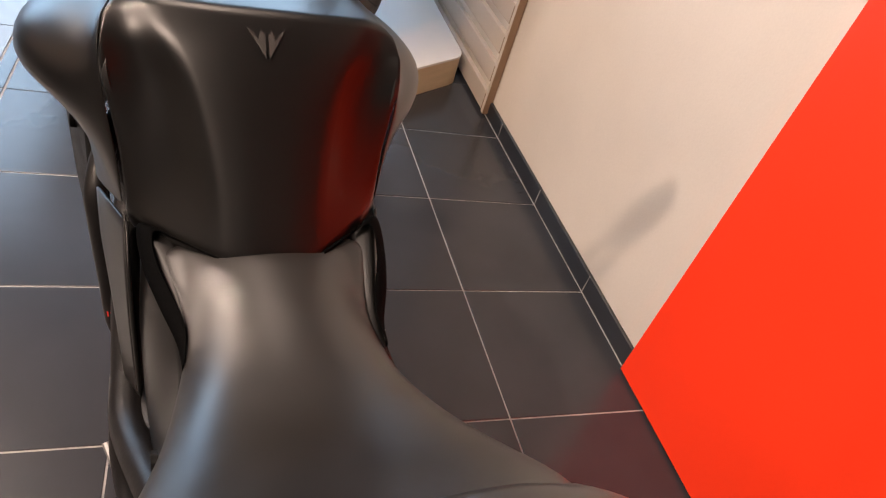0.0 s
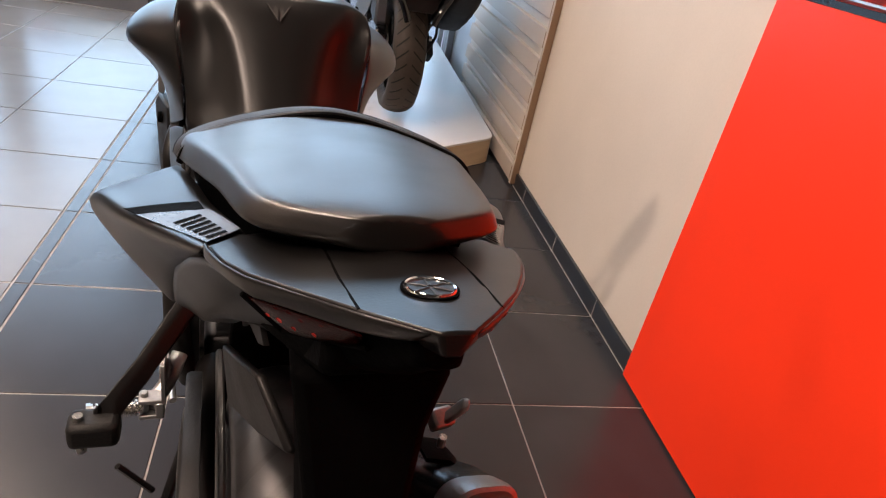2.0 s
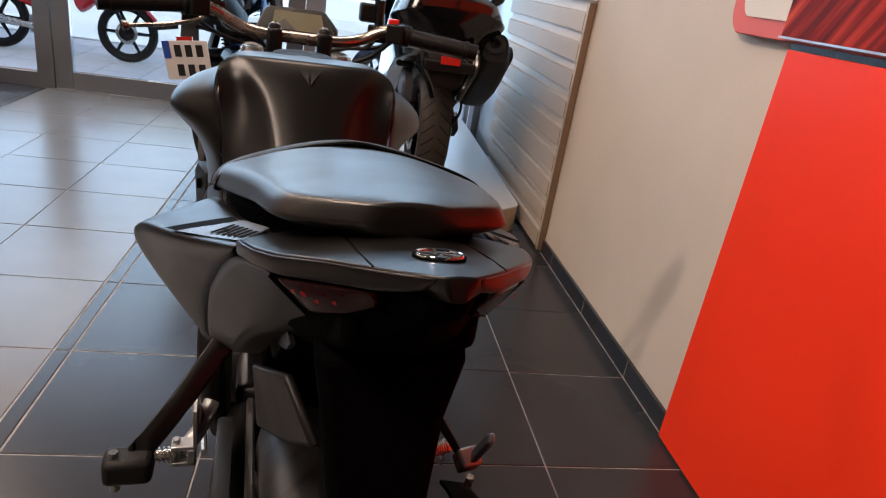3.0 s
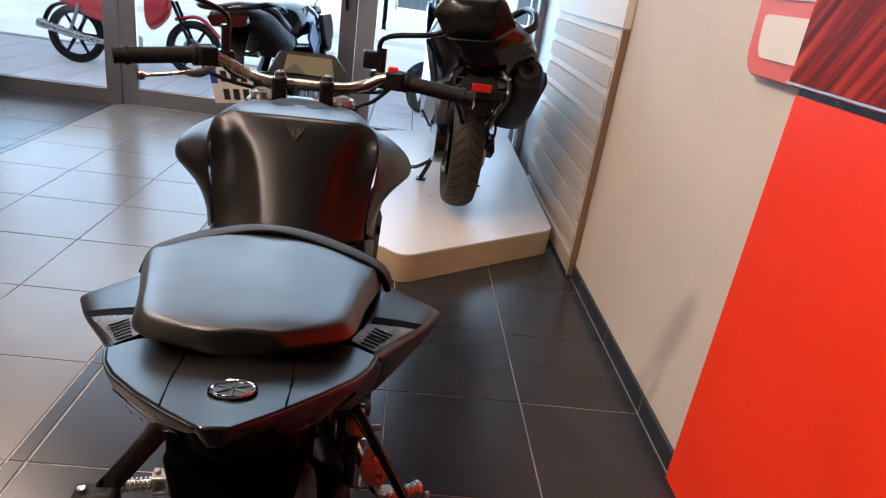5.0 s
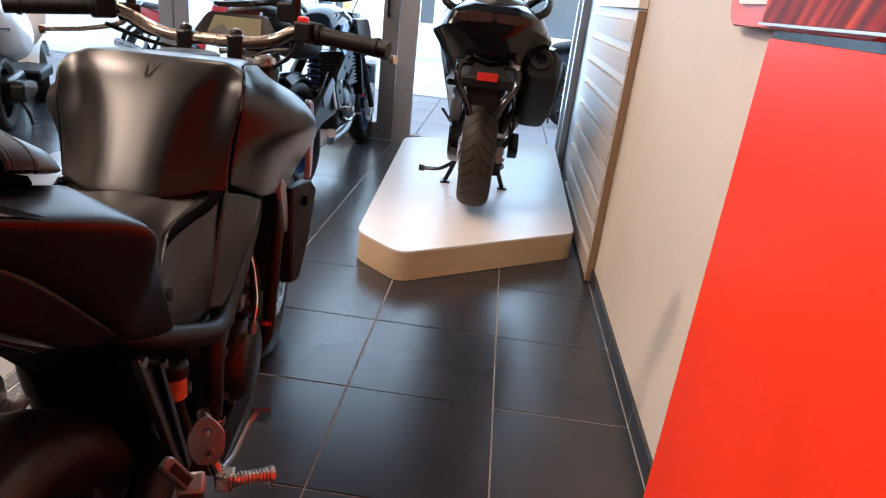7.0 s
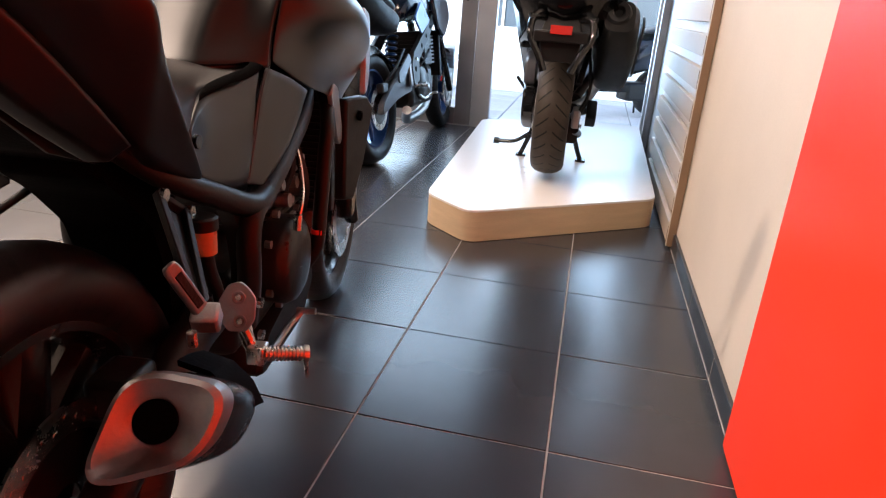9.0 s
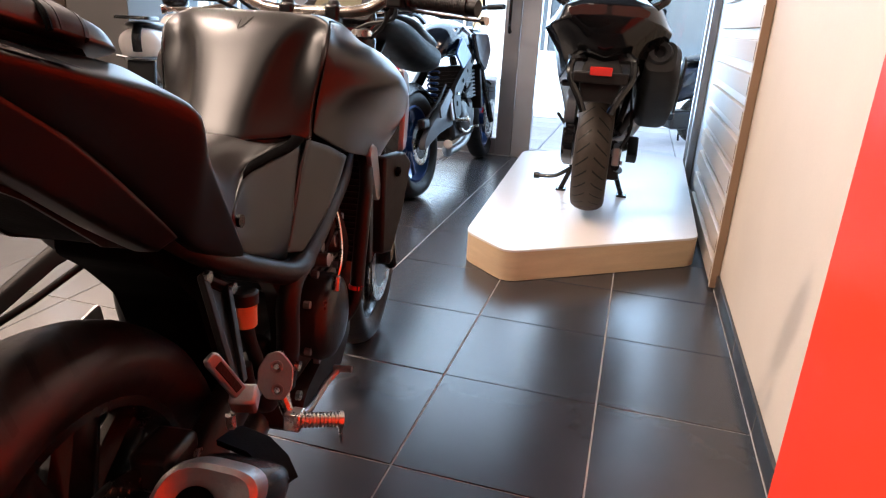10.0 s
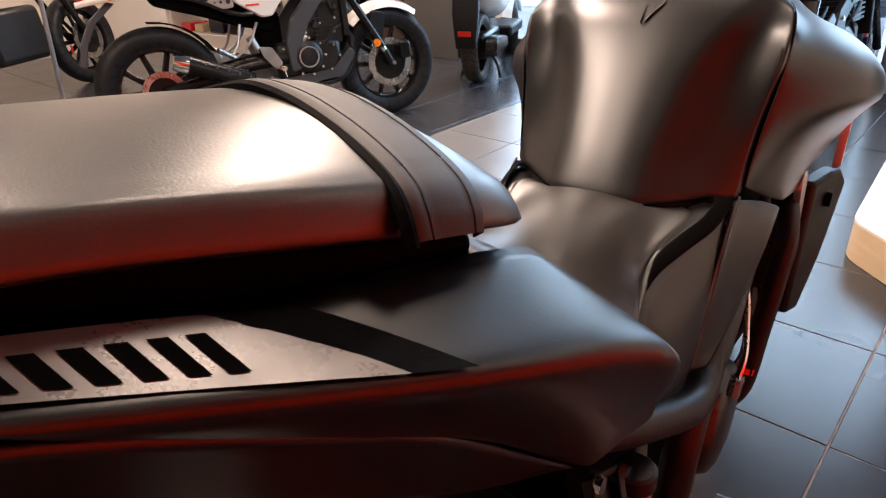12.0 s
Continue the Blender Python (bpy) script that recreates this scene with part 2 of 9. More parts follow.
M = {
    "tile_dark": tile_mat("dark_tile", (0.0225, 0.023, 0.0265), (0.0335, 0.034, 0.0385), 0.235, 0.285),
    "tile_light": tile_mat("light_tile", (0.140, 0.132, 0.124), (0.180, 0.169, 0.158), 0.235, 0.28),
    "grout": pbr("grout", (0.33, 0.315, 0.30), 0.9, 0, 20, 0.2, 0.3),
    "wall": pbr("beige_plaster", (0.56, 0.50, 0.435), 0.75, 0, 2.5, 0.075, 0.25, 160),
    "ceiling": pbr("ceiling_paint", (0.085, 0.08, 0.077), 0.8, 0, 3, 0.05, 0.1),
    "skirting": pbr("skirting_tile", (0.020, 0.021, 0.025), 0.35, 0, 6, 0.2, 0.05),
    "red": pbr("red_laminate", (0.88, 0.040, 0.010), 0.42, 0, 2, 0.05, 0.08, 300, 0.05, 0, 0.22),
    "red_trim": pbr("red_paint", (0.62, 0.09, 0.06), 0.5, 0, 8, 0.08, 0.05),
    "cream": pbr("cream_panel", (0.66, 0.60, 0.51), 0.5, 0, 4, 0.05, 0.06),
    "slat": pbr("slat_board", (0.47, 0.40, 0.325), 0.5, 0, 3, 0.06, 0.1, 120),
    "board_end": pbr("board_end_brown", (0.20, 0.125, 0.075), 0.6, 0, 8, 0.15, 0.1, 120),
    "slat_top": pbr("slat_plain", (0.64, 0.58, 0.51), 0.42, 0, 3, 0.05, 0.05),
    "oak": pbr("beech_edge", (0.52, 0.40, 0.26), 0.45, 0, 5, 0.14, 0.1, 90, 0.08, 0, 0.5, 0, (1, 1, 6)),
    "plat": pbr("platform_laminate", (0.63, 0.605, 0.585), 0.34, 0, 4, 0.05, 0.05),
    "alu": pbr("grey_aluminium", (0.30, 0.31, 0.33), 0.42, 0.75, 8, 0.08, 0.05),
    "alu_light": pbr("light_aluminium", (0.48, 0.50, 0.53), 0.4, 0.6, 8, 0.06, 0.05),
    "black": pbr("black_plastic", (0.0032, 0.0032, 0.0034), 0.5, 0, 20, 0.25, 0.2, 220, 0.1, 0, 0.25),
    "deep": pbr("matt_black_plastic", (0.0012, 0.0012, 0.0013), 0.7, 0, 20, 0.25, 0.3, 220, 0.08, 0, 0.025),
    "emblem": pbr("silver_grey_emblem", (0.022, 0.021, 0.020), 0.6, 0.0, 20, 0.1, 0.05, 220, 0.1, 0, 0.3),
    "badge": pbr("grey_emblem", (0.045, 0.044, 0.043), 0.35, 0.5, 20, 0.1, 0.05),
    "satin": pbr("satin_black", (0.0065, 0.0065, 0.0067), 0.24, 0, 15, 0.2, 0.06, 220, 0.08, 0, 0.32),
    "body": pbr("matt_grey_paint", (0.0032, 0.0030, 0.0029), 0.335, 0.0, 6, 0.10, 0.03, 600, 0.03, 0, 0.43),
    "strap": pbr("strap_vinyl", (0.017, 0.0150, 0.0138), 0.56, 0, 16, 0.16, 0.06, 900, 0.05, 0, 0.30),
    "gloss_black": pbr("gloss_black_paint", (0.0030, 0.0030, 0.0034), 0.13, 0, 10, 0.15, 0.0, 120, 0.05, 0.2, 0.35),
    "seat": pbr("seat_vinyl", (0.010, 0.0088, 0.0080), 0.35, 0, 16, 0.16, 0.06, 900, 0.05, 0, 0.78),
    "frame": pbr("frame_paint", (0.0060, 0.0054, 0.0054), 0.42, 0.0, 15, 0.15, 0.12, 220, 0.08, 0, 0.26),
    "engine": pbr("engine_black", (0.010, 0.010, 0.0105), 0.34, 0.1, 18, 0.3, 0.2, 150, 0.1, 0, 0.4),
    "steel": pbr("brushed_steel", (0.56, 0.54, 0.51), 0.27, 1.0, 20, 0.10, 0.1, 260),
    "chrome": pbr("chrome", (0.80, 0.80, 0.80), 0.08, 1.0, 20, 0.03, 0.0, 200, 0.03),
    "bar": pbr("bronze_bar", (0.50, 0.42, 0.36), 0.24, 1.0, 20, 0.08, 0.05),
    "rubber": pbr("rubber", (0.008, 0.008, 0.008), 0.55, 0, 40, 0.25, 0.4, 220, 0.1, 0, 0.25),
    "dull": pbr("cast_aluminium", (0.36, 0.36, 0.36), 0.4, 0.9, 25, 0.15, 0.2, 200),
    "silver_panel": pbr("silver_graphic", (0.085, 0.079, 0.075), 0.30, 0.25, 40, 0.06, 0.0, 600),
    "ink": pbr("black_print", (0.01, 0.01, 0.01), 0.4, 0, 30, 0.1, 0.0),
    "redlens": pbr("red_lens", (0.05, 0.004, 0.004), 0.10, 0, 30, 0.2, 0.0, 100, 0.02, 0.2, 0.3),
    "taillens": pbr("dark_tail_lens", (0.030, 0.002, 0.002), 0.12, 0, 30, 0.2, 0.0, 100, 0.02, 0.0, 0.10),
    "smokelens": pbr("smoked_lens", (0.026, 0.006, 0.004), 0.07, 0, 30, 0.2, 0.0, 100, 0.02, 0.3),
    "brightlens": pbr("bright_red_lens", (0.42, 0.016, 0.012), 0.16, 0, 30, 0.1, 0.0, 100, 0.02, 0.2),
    "fluid": pbr("brake_fluid_cup", (0.42, 0.20, 0.08), 0.3, 0, 30, 0.1, 0.0),
    "kill": pbr("red_plastic", (0.75, 0.03, 0.02), 0.35, 0, 30, 0.1, 0.0),
    "orange": pbr("amber_lens", (0.85, 0.22, 0.02), 0.15, 0, 30, 0.1, 0.0, 100, 0.02, 0.5),
    "lcd": pbr("lcd_glass", (0.13, 0.125, 0.085), 0.12, 0, 8, 0.08, 0.0, 100, 0.02, 0.4),
    "mirror": pbr("mirror_glass", (0.75, 0.77, 0.78), 0.02, 1.0, 5, 0.01, 0.0, 50, 0.005),
    "white_paint": pbr("white_gloss_paint", (0.72, 0.69, 0.66), 0.2, 0, 6, 0.04, 0.0, 100, 0.05, 0.7),
    "red_paint": pbr("red_stripe_paint", (0.60, 0.02, 0.03), 0.22, 0, 8, 0.06, 0.0, 100, 0.05, 0.6),
    "blue": pbr("blue_metal", (0.008, 0.045, 0.16), 0.3, 0.6, 12, 0.1, 0.0, 100, 0.05, 0.4),
    "bluegrey": pbr("dark_blue_paint", (0.0035, 0.007, 0.016), 0.16, 0.0, 12, 0.1, 0.0, 100, 0.05, 0.3, 0.40),
    "grey_frame": pbr("grey_frame_paint", (0.055, 0.06, 0.07), 0.4, 0.4, 12, 0.1, 0.1),
    "paper": pbr("backlit_paper", (0.8, 0.8, 0.8), 0.6, 0, 12, 0.03, 0.0),
    "print_grey": pbr("pale_grey_print", (0.42, 0.46, 0.52), 0.6, 0, 12, 0.05, 0.0),
    "plate": pbr("number_plate", (0.72, 0.71, 0.68), 0.35, 0, 12, 0.04, 0.0),
    "plate_blue": pbr("plate_blue", (0.02, 0.07, 0.38), 0.35, 0, 12, 0.04, 0.0),
    "pillar": pbr("dark_pillar", (0.075, 0.072, 0.07), 0.55, 0, 3, 0.12, 0.2, 120),
    "brown": pbr("brown_panel", (0.045, 0.03, 0.022), 0.5, 0, 5, 0.2, 0.2),
    "glass": glassy("shop_glass", (0.94, 0.975, 1.0), 0.0, 1.0),
    "pave": pbr("paving_stone", (0.76, 0.755, 0.75), 0.75, 0, 2.4, 0.18, 0.4, 60, 0.1, 0, 0.4, 0.35),
    "kerb": pbr("kerb_stone", (0.34, 0.33, 0.32), 0.8, 0, 6, 0.12, 0.4, 60),
    "asphalt": pbr("worn_pale_road", (0.33, 0.325, 0.32), 0.85, 0, 1.2, 0.2, 0.6, 90),
    "ground": pbr("ground", (0.12, 0.115, 0.11), 0.9, 0, 1.0, 0.2, 0.4, 20),
    "stucco": pbr("facade_plaster", (0.66, 0.62, 0.56), 0.85, 0, 0.8, 0.12, 0.3, 30),
    "stucco2": pbr("facade_grey", (0.48, 0.48, 0.49), 0.8, 0, 0.8, 0.12, 0.3, 30),
    "dark_glass": pbr("dark_window", (0.085, 0.10, 0.115), 0.05, 0, 2, 0.2, 0.0, 30, 0.02),
    "tan_wood": pbr("tan_door", (0.42, 0.28, 0.14), 0.5, 0, 3, 0.2, 0.1, 60),
    "car_red": pbr("red_car_paint", (0.42, 0.02, 0.035), 0.2, 0.2, 5, 0.06, 0.0, 60, 0.05, 0.8),
    "car_blue": pbr("blue_car_paint", (0.05, 0.09, 0.14), 0.2, 0.4, 5, 0.06, 0.0, 60, 0.05, 0.8),
    "tyre": tyre_mat("tyre_rubber", 26, 9.0),
    "tyre_road": tyre_mat("road_tyre_rubber", 40, 16.0, (0.010, 0.010, 0.011), 0.11, 0.40, 0.5),
    "tyre_fine": tyre_mat("scooter_tyre_rubber", 30, 15.0, (0.034, 0.028, 0.023)),
}
# daylight shines through the thin paper on the door
for _name in ("paper", "print_grey"):
    _nt = M[_name].node_tree
    _p = _nt.nodes["Principled BSDF"]
    _tr = _nt.nodes.new("ShaderNodeBsdfTranslucent")
    _tr.inputs["Color"].default_value = (0.75, 0.75, 0.75, 1) if _name == "paper" else (0.42, 0.48, 0.56, 1)
    _mx = _nt.nodes.new("ShaderNodeMixShader")
    _mx.inputs[0].default_value = 0.6
    _out = next(n for n in _nt.nodes if n.bl_idname == "ShaderNodeOutputMaterial")
    _nt.links.new(_p.outputs[0], _mx.inputs[1])
    _nt.links.new(_tr.outputs[0], _mx.inputs[2])
    _nt.links.new(_mx.outputs[0], _out.inputs[0])


# ---- shaping tools ----
def part(name, bm, material, parent=None, label="", smooth=True, bevel=0.0, sub=0):
    """Links a bmesh as one mesh object, as a part when a parent is given."""
    bmesh.ops.recalc_face_normals(bm, faces=bm.faces)
    me = bpy.data.meshes.new(name)
    bm.to_mesh(me)
    bm.free()
    me.materials.append(material)
    if smooth:
        me.shade_smooth()
        if not sub:
            me.set_sharp_from_angle(angle=radians(40))
    ob = new(name, me)
    if parent is not None:
        ob.parent = parent
    if label:
        ob["label"] = label
    if bevel:
        mod = ob.modifiers.new("bevel", "BEVEL")
        mod.width, mod.segments, mod.limit_method, mod.angle_limit = bevel, 2, "ANGLE", radians(35)
    if sub:
        mod = ob.modifiers.new("smooth", "SUBSURF")
        mod.levels = mod.render_levels = sub
    return ob


def thing(name, m, label, category, group="", kind=""):
    ob = new(name)
    ob.empty_display_size = 0.1
    ob.matrix_world = m
    return tagged(ob, label, category, group, kind)


def B():
    return bmesh.new()


def box(bm, lo, hi, m=None):
    r = bmesh.ops.create_cube(bm, size=1)
    c = [(a + b) / 2 for a, b in zip(lo, hi)]
    d = [b - a for a, b in zip(lo, hi)]
    k = Matrix.Translation(c) @ Matrix.Diagonal((*d, 1))
    bmesh.ops.transform(bm, matrix=(m @ k) if m else k, verts=r["verts"])
    return bm


def smooth_line(pts, n=6):
    """A Catmull-Rom line through the points."""
    P = [Vector(p) for p in pts]
    if len(P) < 3 or n < 2:
        return P
    Q = [2 * P[0] - P[1]] + P + [2 * P[-1] - P[-2]]
    out = []
    for i in range(1, len(Q) - 2):
        a, b, c, d = Q[i - 1:i + 3]
        for k in range(n):
            t = k / n
            out.append(0.5 * (2 * b + (c - a) * t + (2 * a - 5 * b + 4 * c - d) * t * t + (3 * b - a - 3 * c + d) * t ** 3))
    return out + [P[-1]]


def rings(bm, loops, cap=True, close=True):
    vs = [[bm.verts.new(p) for p in loop] for loop in loops]
    n = len(loops[0])
    for a, b in zip(vs, vs[1:]):
        for i in range(n if close else n - 1):
            j = (i + 1) % n
            bm.faces.new((a[i], a[j], b[j], b[i]))
    if cap:
        for loop in (vs[0], vs[-1]):
            try:
                bm.faces.new(loop)
            except ValueError:
                pass
    return vs


def tube(bm, pts, r, seg=10, n=6, cap=True, flat=1.0):
    """A pipe along a smooth line; r: one radius, or one at each end."""
    P = smooth_line(pts, n)
    r0, r1 = r if isinstance(r, tuple) else (r, r)
    loops = []
    up = Vector((0, 0, 1))
    d0 = (P[1] - P[0]).normalized()
    side = d0.cross(up if abs(d0.z) < 0.9 else Vector((0, 1, 0))).normalized()
    for i, p in enumerate(P):
        d = (P[min(i + 1, len(P) - 1)] - P[max(i - 1, 0)]).normalized()
        side = (side - d * side.dot(d)).normalized()
        other = d.cross(side)
        rr = r0 + (r1 - r0) * i / (len(P) - 1)
        loops.append([p + rr * (math.cos(a) * side + flat * math.sin(a) * other) for a in (2 * math.pi * k / seg for k in range(seg))])
    rings(bm, loops, cap)
    return bm


def rod(bm, a, b, r, seg=14):
    return tube(bm, (a, b), r, seg, 1)


def lathe(bm, prof, seg=40, axis="x", at=(0, 0, 0), arc=(0, 360)):
    """Turns a profile of (along, radius) round an axis."""
    full = abs(arc[1] - arc[0]) >= 360
    k = seg if full else seg + 1
    loops = []
    for i in range(k):
        a = radians(arc[0] + (arc[1] - arc[0]) * i / seg)
        c, s = math.cos(a), math.sin(a)
        loop = []
        for h, r in prof:
            v = {"x": (h, r * c, r * s), "y": (r * c, h, r * s), "z": (r * c, r * s, h)}[axis]
            loop.append(Vector(v) + Vector(at))
        loops.append(loop)
    if full:
        loops.append(loops[0])
    rings(bm, loops, False, False)
    bmesh.ops.remove_doubles(bm, verts=bm.verts, dist=1e-5)
    return bm


def slab(bm, outline, depth, m, rim=0.0):
    """An outline (a, b) pulled up by depth along the third axis, laid by m; rim: width of a chamfer round its top."""
    mid = Vector((sum(p[0] for p in outline) / len(outline), sum(p[1] for p in outline) / len(outline)))
    loops = [[m @ Vector((a, b, 0)) for a, b in outline]]
    if rim:
        loops.append([m @ Vector((a, b, depth - rim)) for a, b in outline])
        inner = []
        for a, b in outline:
            d = Vector((a, b)) - mid
            d *= max(0, 1 - rim / max(d.length, 1e-6))
            inner.append(m @ Vector((mid.x + d.x, mid.y + d.y, depth)))
        loops.append(inner)
    else:
        loops.append([m @ Vector((a, b, depth)) for a, b in outline])
    rings(bm, loops)
    return bm


SIDE = Matrix(((0, 0, 1, 0), (1, 0, 0, 0), (0, 1, 0, 0), (0, 0, 0, 1)))  # (a, b, depth) to (y, z, x)
BACK = Matrix(((1, 0, 0, 0), (0, 0, 1, 0), (0, 1, 0, 0), (0, 0, 0, 1)))  # (a, b, depth) to (x, z, y)


def side(x, flip=False):
    return Matrix.Translation((x, 0, 0)) @ (Matrix.Diagonal((-1, 1, 1, 1)) if flip else Matrix.Identity(4)) @ SIDE


def rounded(w, h, r, n=5, cx=0, cy=0):
    out = []
    for sx, sy, a0 in ((1, 1, 0), (-1, 1, 90), (-1, -1, 180), (1, -1, 270)):
        for k in range(n + 1):
            a = radians(a0 + 90 * k / n)
            out.append((cx + sx * (w / 2 - r) + r * math.cos(a), cy + sy * (h / 2 - r) + r * math.sin(a)))
    return out


def fillet(pts, r, n=5):
    """A closed outline with its corners rounded."""
    out = []
    for i, p in enumerate(pts):
        p, a, b = Vector(p), Vector(pts[i - 1]), Vector(pts[(i + 1) % len(pts)])
        ra = min(r, (a - p).length * 0.45, (b - p).length * 0.45)
        s, e = p + (a - p).normalized() * ra, p + (b - p).normalized() * ra
        for k in range(n + 1):
            t = k / n
            out.append(tuple((1 - t) ** 2 * s + 2 * t * (1 - t) * p + t * t * e))
    return out


def half_loft(bm, sections):
    """Sections at y, each a list of (x, z) from the middle of the top to the lowest side; mirrored to a closed shell."""
    loops = []
    for y, prof in sections:
        right = [(x, y, z) for x, z in prof]
        left = [(-x, y, z) for x, z in prof[::-1] if x > 1e-6]
        loops.append(right + left)
    rings(bm, loops)
    return bm


# ---- the showroom ----
WX, FY, T, J = 0.422, 3.05, 0.45, 0.0048  # side wall, shop front, tile and joint
LEFT, REAR = -7.6, -6.5


def plain(name, lo, hi, material, label, bevel=0.0):
    ob = part(name, box(B(), lo, hi), material, smooth=bool(bevel), bevel=bevel)
    return tagged(ob, label, name.split("_")[0], kind="structure")


floor = plain("floor", (LEFT, REAR, -0.12), (WX + 0.2, FY + 0.04, -0.003), M["grout"], "grey grout bed under glossy floor tiles")
wall_east = plain("wall_east", (WX, REAR, 0), (WX + 0.2, 2.06, CEILING), M["wall"], "warm beige painted plaster side wall")
plain("wall_north", (LEFT - 0.2, FY - 0.02, 2.45), (WX + 0.8, FY + 0.2, 5.0), M["stucco"], "plain plaster wall above the shop front")
plain("wall_west", (LEFT - 0.2, REAR, 0), (LEFT, FY, CEILING), M["wall"], "beige painted wall at the far side")
plain("wall_south", (LEFT - 0.2, REAR - 0.2, 0), (WX + 0.2, REAR, CEILING), M["wall"], "beige painted rear wall of the showroom")
plain("ceiling", (LEFT - 0.2, REAR - 0.2, CEILING), (WX + 0.2, FY - 0.02, CEILING + 0.2), M["ceiling"], "dark grey painted showroom ceiling")
# unseen block, kept low so that sun reaches the outer pavement
plain("roof_block", (LEFT - 0.2, REAR - 3, CEILING + 0.2), (WX + 0.8, FY - 0.03, 5.0), M["stucco"], "unseen block over the shop that limits its shadow on the street")

sk = plain("baseboard", (WX - 0.012, -0.76, 0), (WX, 0.66, 0.068), M["skirting"], "dark tile baseboard along the side wall", 0.002)

for _y in (-0.45, 0.0, 0.45):
    part("joint", box(B(), (WX - 0.0132, _y - 0.0015, 0.001), (WX - 0.011, _y + 0.0015, 0.067)), M["grout"], sk, smooth=False)
part("joint", box(B(), (WX - 0.0150, -0.75, -0.001), (WX - 0.0122, 0.64, 0.0010)), M["grout"], sk, "pale joint along the floor", smooth=False)
# window jamb beside the slatted panel
plain("window_jamb", (WX + 0.004, 2.06, 0), (WX + 0.2, FY - 0.03, CEILING), M["alu_light"], "light grey metal window jamb", 0.006)
plain("jamb_post", (WX - 0.045, 2.62, 0.005), (WX + 0.003, 2.70, CEILING), M["alu"], "grey metal post at the window", 0.005)

# ---- slatted wall panel ----
slatwall = thing("slat_panel", pose(WX, 0.62, 0), "cream slatted display panel on the side wall", "wall panel")
part("back_board", box(B(), (-0.012, 0.012, 0.01), (-0.002, 1.42, 1.17)), M["slat_top"], slatwall)
part("edge_strip", box(B(), (-0.036, 0.002, 0.01), (-0.002, 0.025, 1.165)), M["slat"], slatwall, "pale wooden edge strip", bevel=0.003)
part("edge_shadow_gap", box(B(), (-0.034, -0.001, 0.012), (-0.003, 0.0018, 1.165)), M["board_end"], slatwall, "brown wooden board end")
for _i in range(9):
    _b = B()
    _z = 0.015 + _i * 0.128
    rings(_b, [[(x, y, z) for x, z in ((-0.013, _z), (-0.034, _z + 0.003), (-0.032, _z + 0.084), (-0.013, _z + 0.088))] for y in (0.030, 1.415)])
    slat = part("slat", _b, M["slat"], slatwall, smooth=False, bevel=0.002)
    part("slat_end", box(B(), (-0.0375, 0.0225, _z + 0.010), (-0.030, 0.0262, _z + 0.080)), M["board_end"], slat, "brown board end", smooth=False)
_b = B()
box(_b, (-0.04, 0, 1.172), (-0.002, 1.42, 2.6))
part("upper_board", _b, M["slat_top"], slatwall, "plain cream upper board", bevel=0.003)

# ---- red display board and poster ----
board = thing("red_board", pose(0, 0, 0), "bright red laminate display board on the wall", "display board")
part("panel", box(B(), (WX - 0.03, -3.6, 0.008), (WX - 0.001, -0.764, 1.135)), M["red"], board, bevel=0.0015)
part("shadow_gap", box(B(), (WX - 0.02, -3.6, 1.135), (WX - 0.002, -0.757, 1.157)), M["satin"], board, "dark recessed strip")


def poster_mat():
    m = pbr("red_streak_print", (0.42, 0.03, 0.015), 0.55, 0, 5, 0.1, 0.0, 60, 0.05, 0, 0.12)
    nt = m.node_tree
    tc, mp, no = nt.nodes.new("ShaderNodeTexCoord"), nt.nodes.new("ShaderNodeMapping"), nt.nodes.new("ShaderNodeTexNoise")
    turn = nt.nodes.new("ShaderNodeMapping")
    turn.inputs["Rotation"].default_value = (radians(-36), 0, 0)
    mp.inputs["Scale"].default_value = (1, 24, 1.3)
    no.inputs["Scale"].default_value, no.inputs["Detail"].default_value = 1.0, 6
    cr = nt.nodes.new("ShaderNodeValToRGB")
    e = cr.color_ramp.elements
    e[0].position, e[0].color = 0.36, (0.028, 0.006, 0.006, 1)
    e[1].position, e[1].color = 0.72, (0.75, 0.16, 0.06, 1)
    e.new(0.5).color = (0.20, 0.012, 0.008, 1)
    e.new(0.58).color = (0.42, 0.03, 0.015, 1)
    nt.links.new(tc.outputs["Object"], turn.inputs[0]), nt.links.new(turn.outputs[0], mp.inputs[0]), nt.links.new(mp.outputs[0], no.inputs["Vector"])
    nt.links.new(no.outputs[0], cr.inputs[0]), nt.links.new(cr.outputs[0], nt.nodes["Principled BSDF"].inputs["Base Color"])
    return m


poster = thing("poster_board", pose(0, 0, 0), "dark red streaked poster on a deep board above the red panel", "poster")
part("print", box(B(), (WX - 0.045, -3.6, 1.162), (WX - 0.002, -0.745, 2.3)), poster_mat(), poster, bevel=0.001)
part("edge_rail", box(B(), (WX - 0.05, -3.6, 1.157), (WX - 0.003, -0.742, 1.1615)), M["alu_light"], poster, "thin pale edge rail")

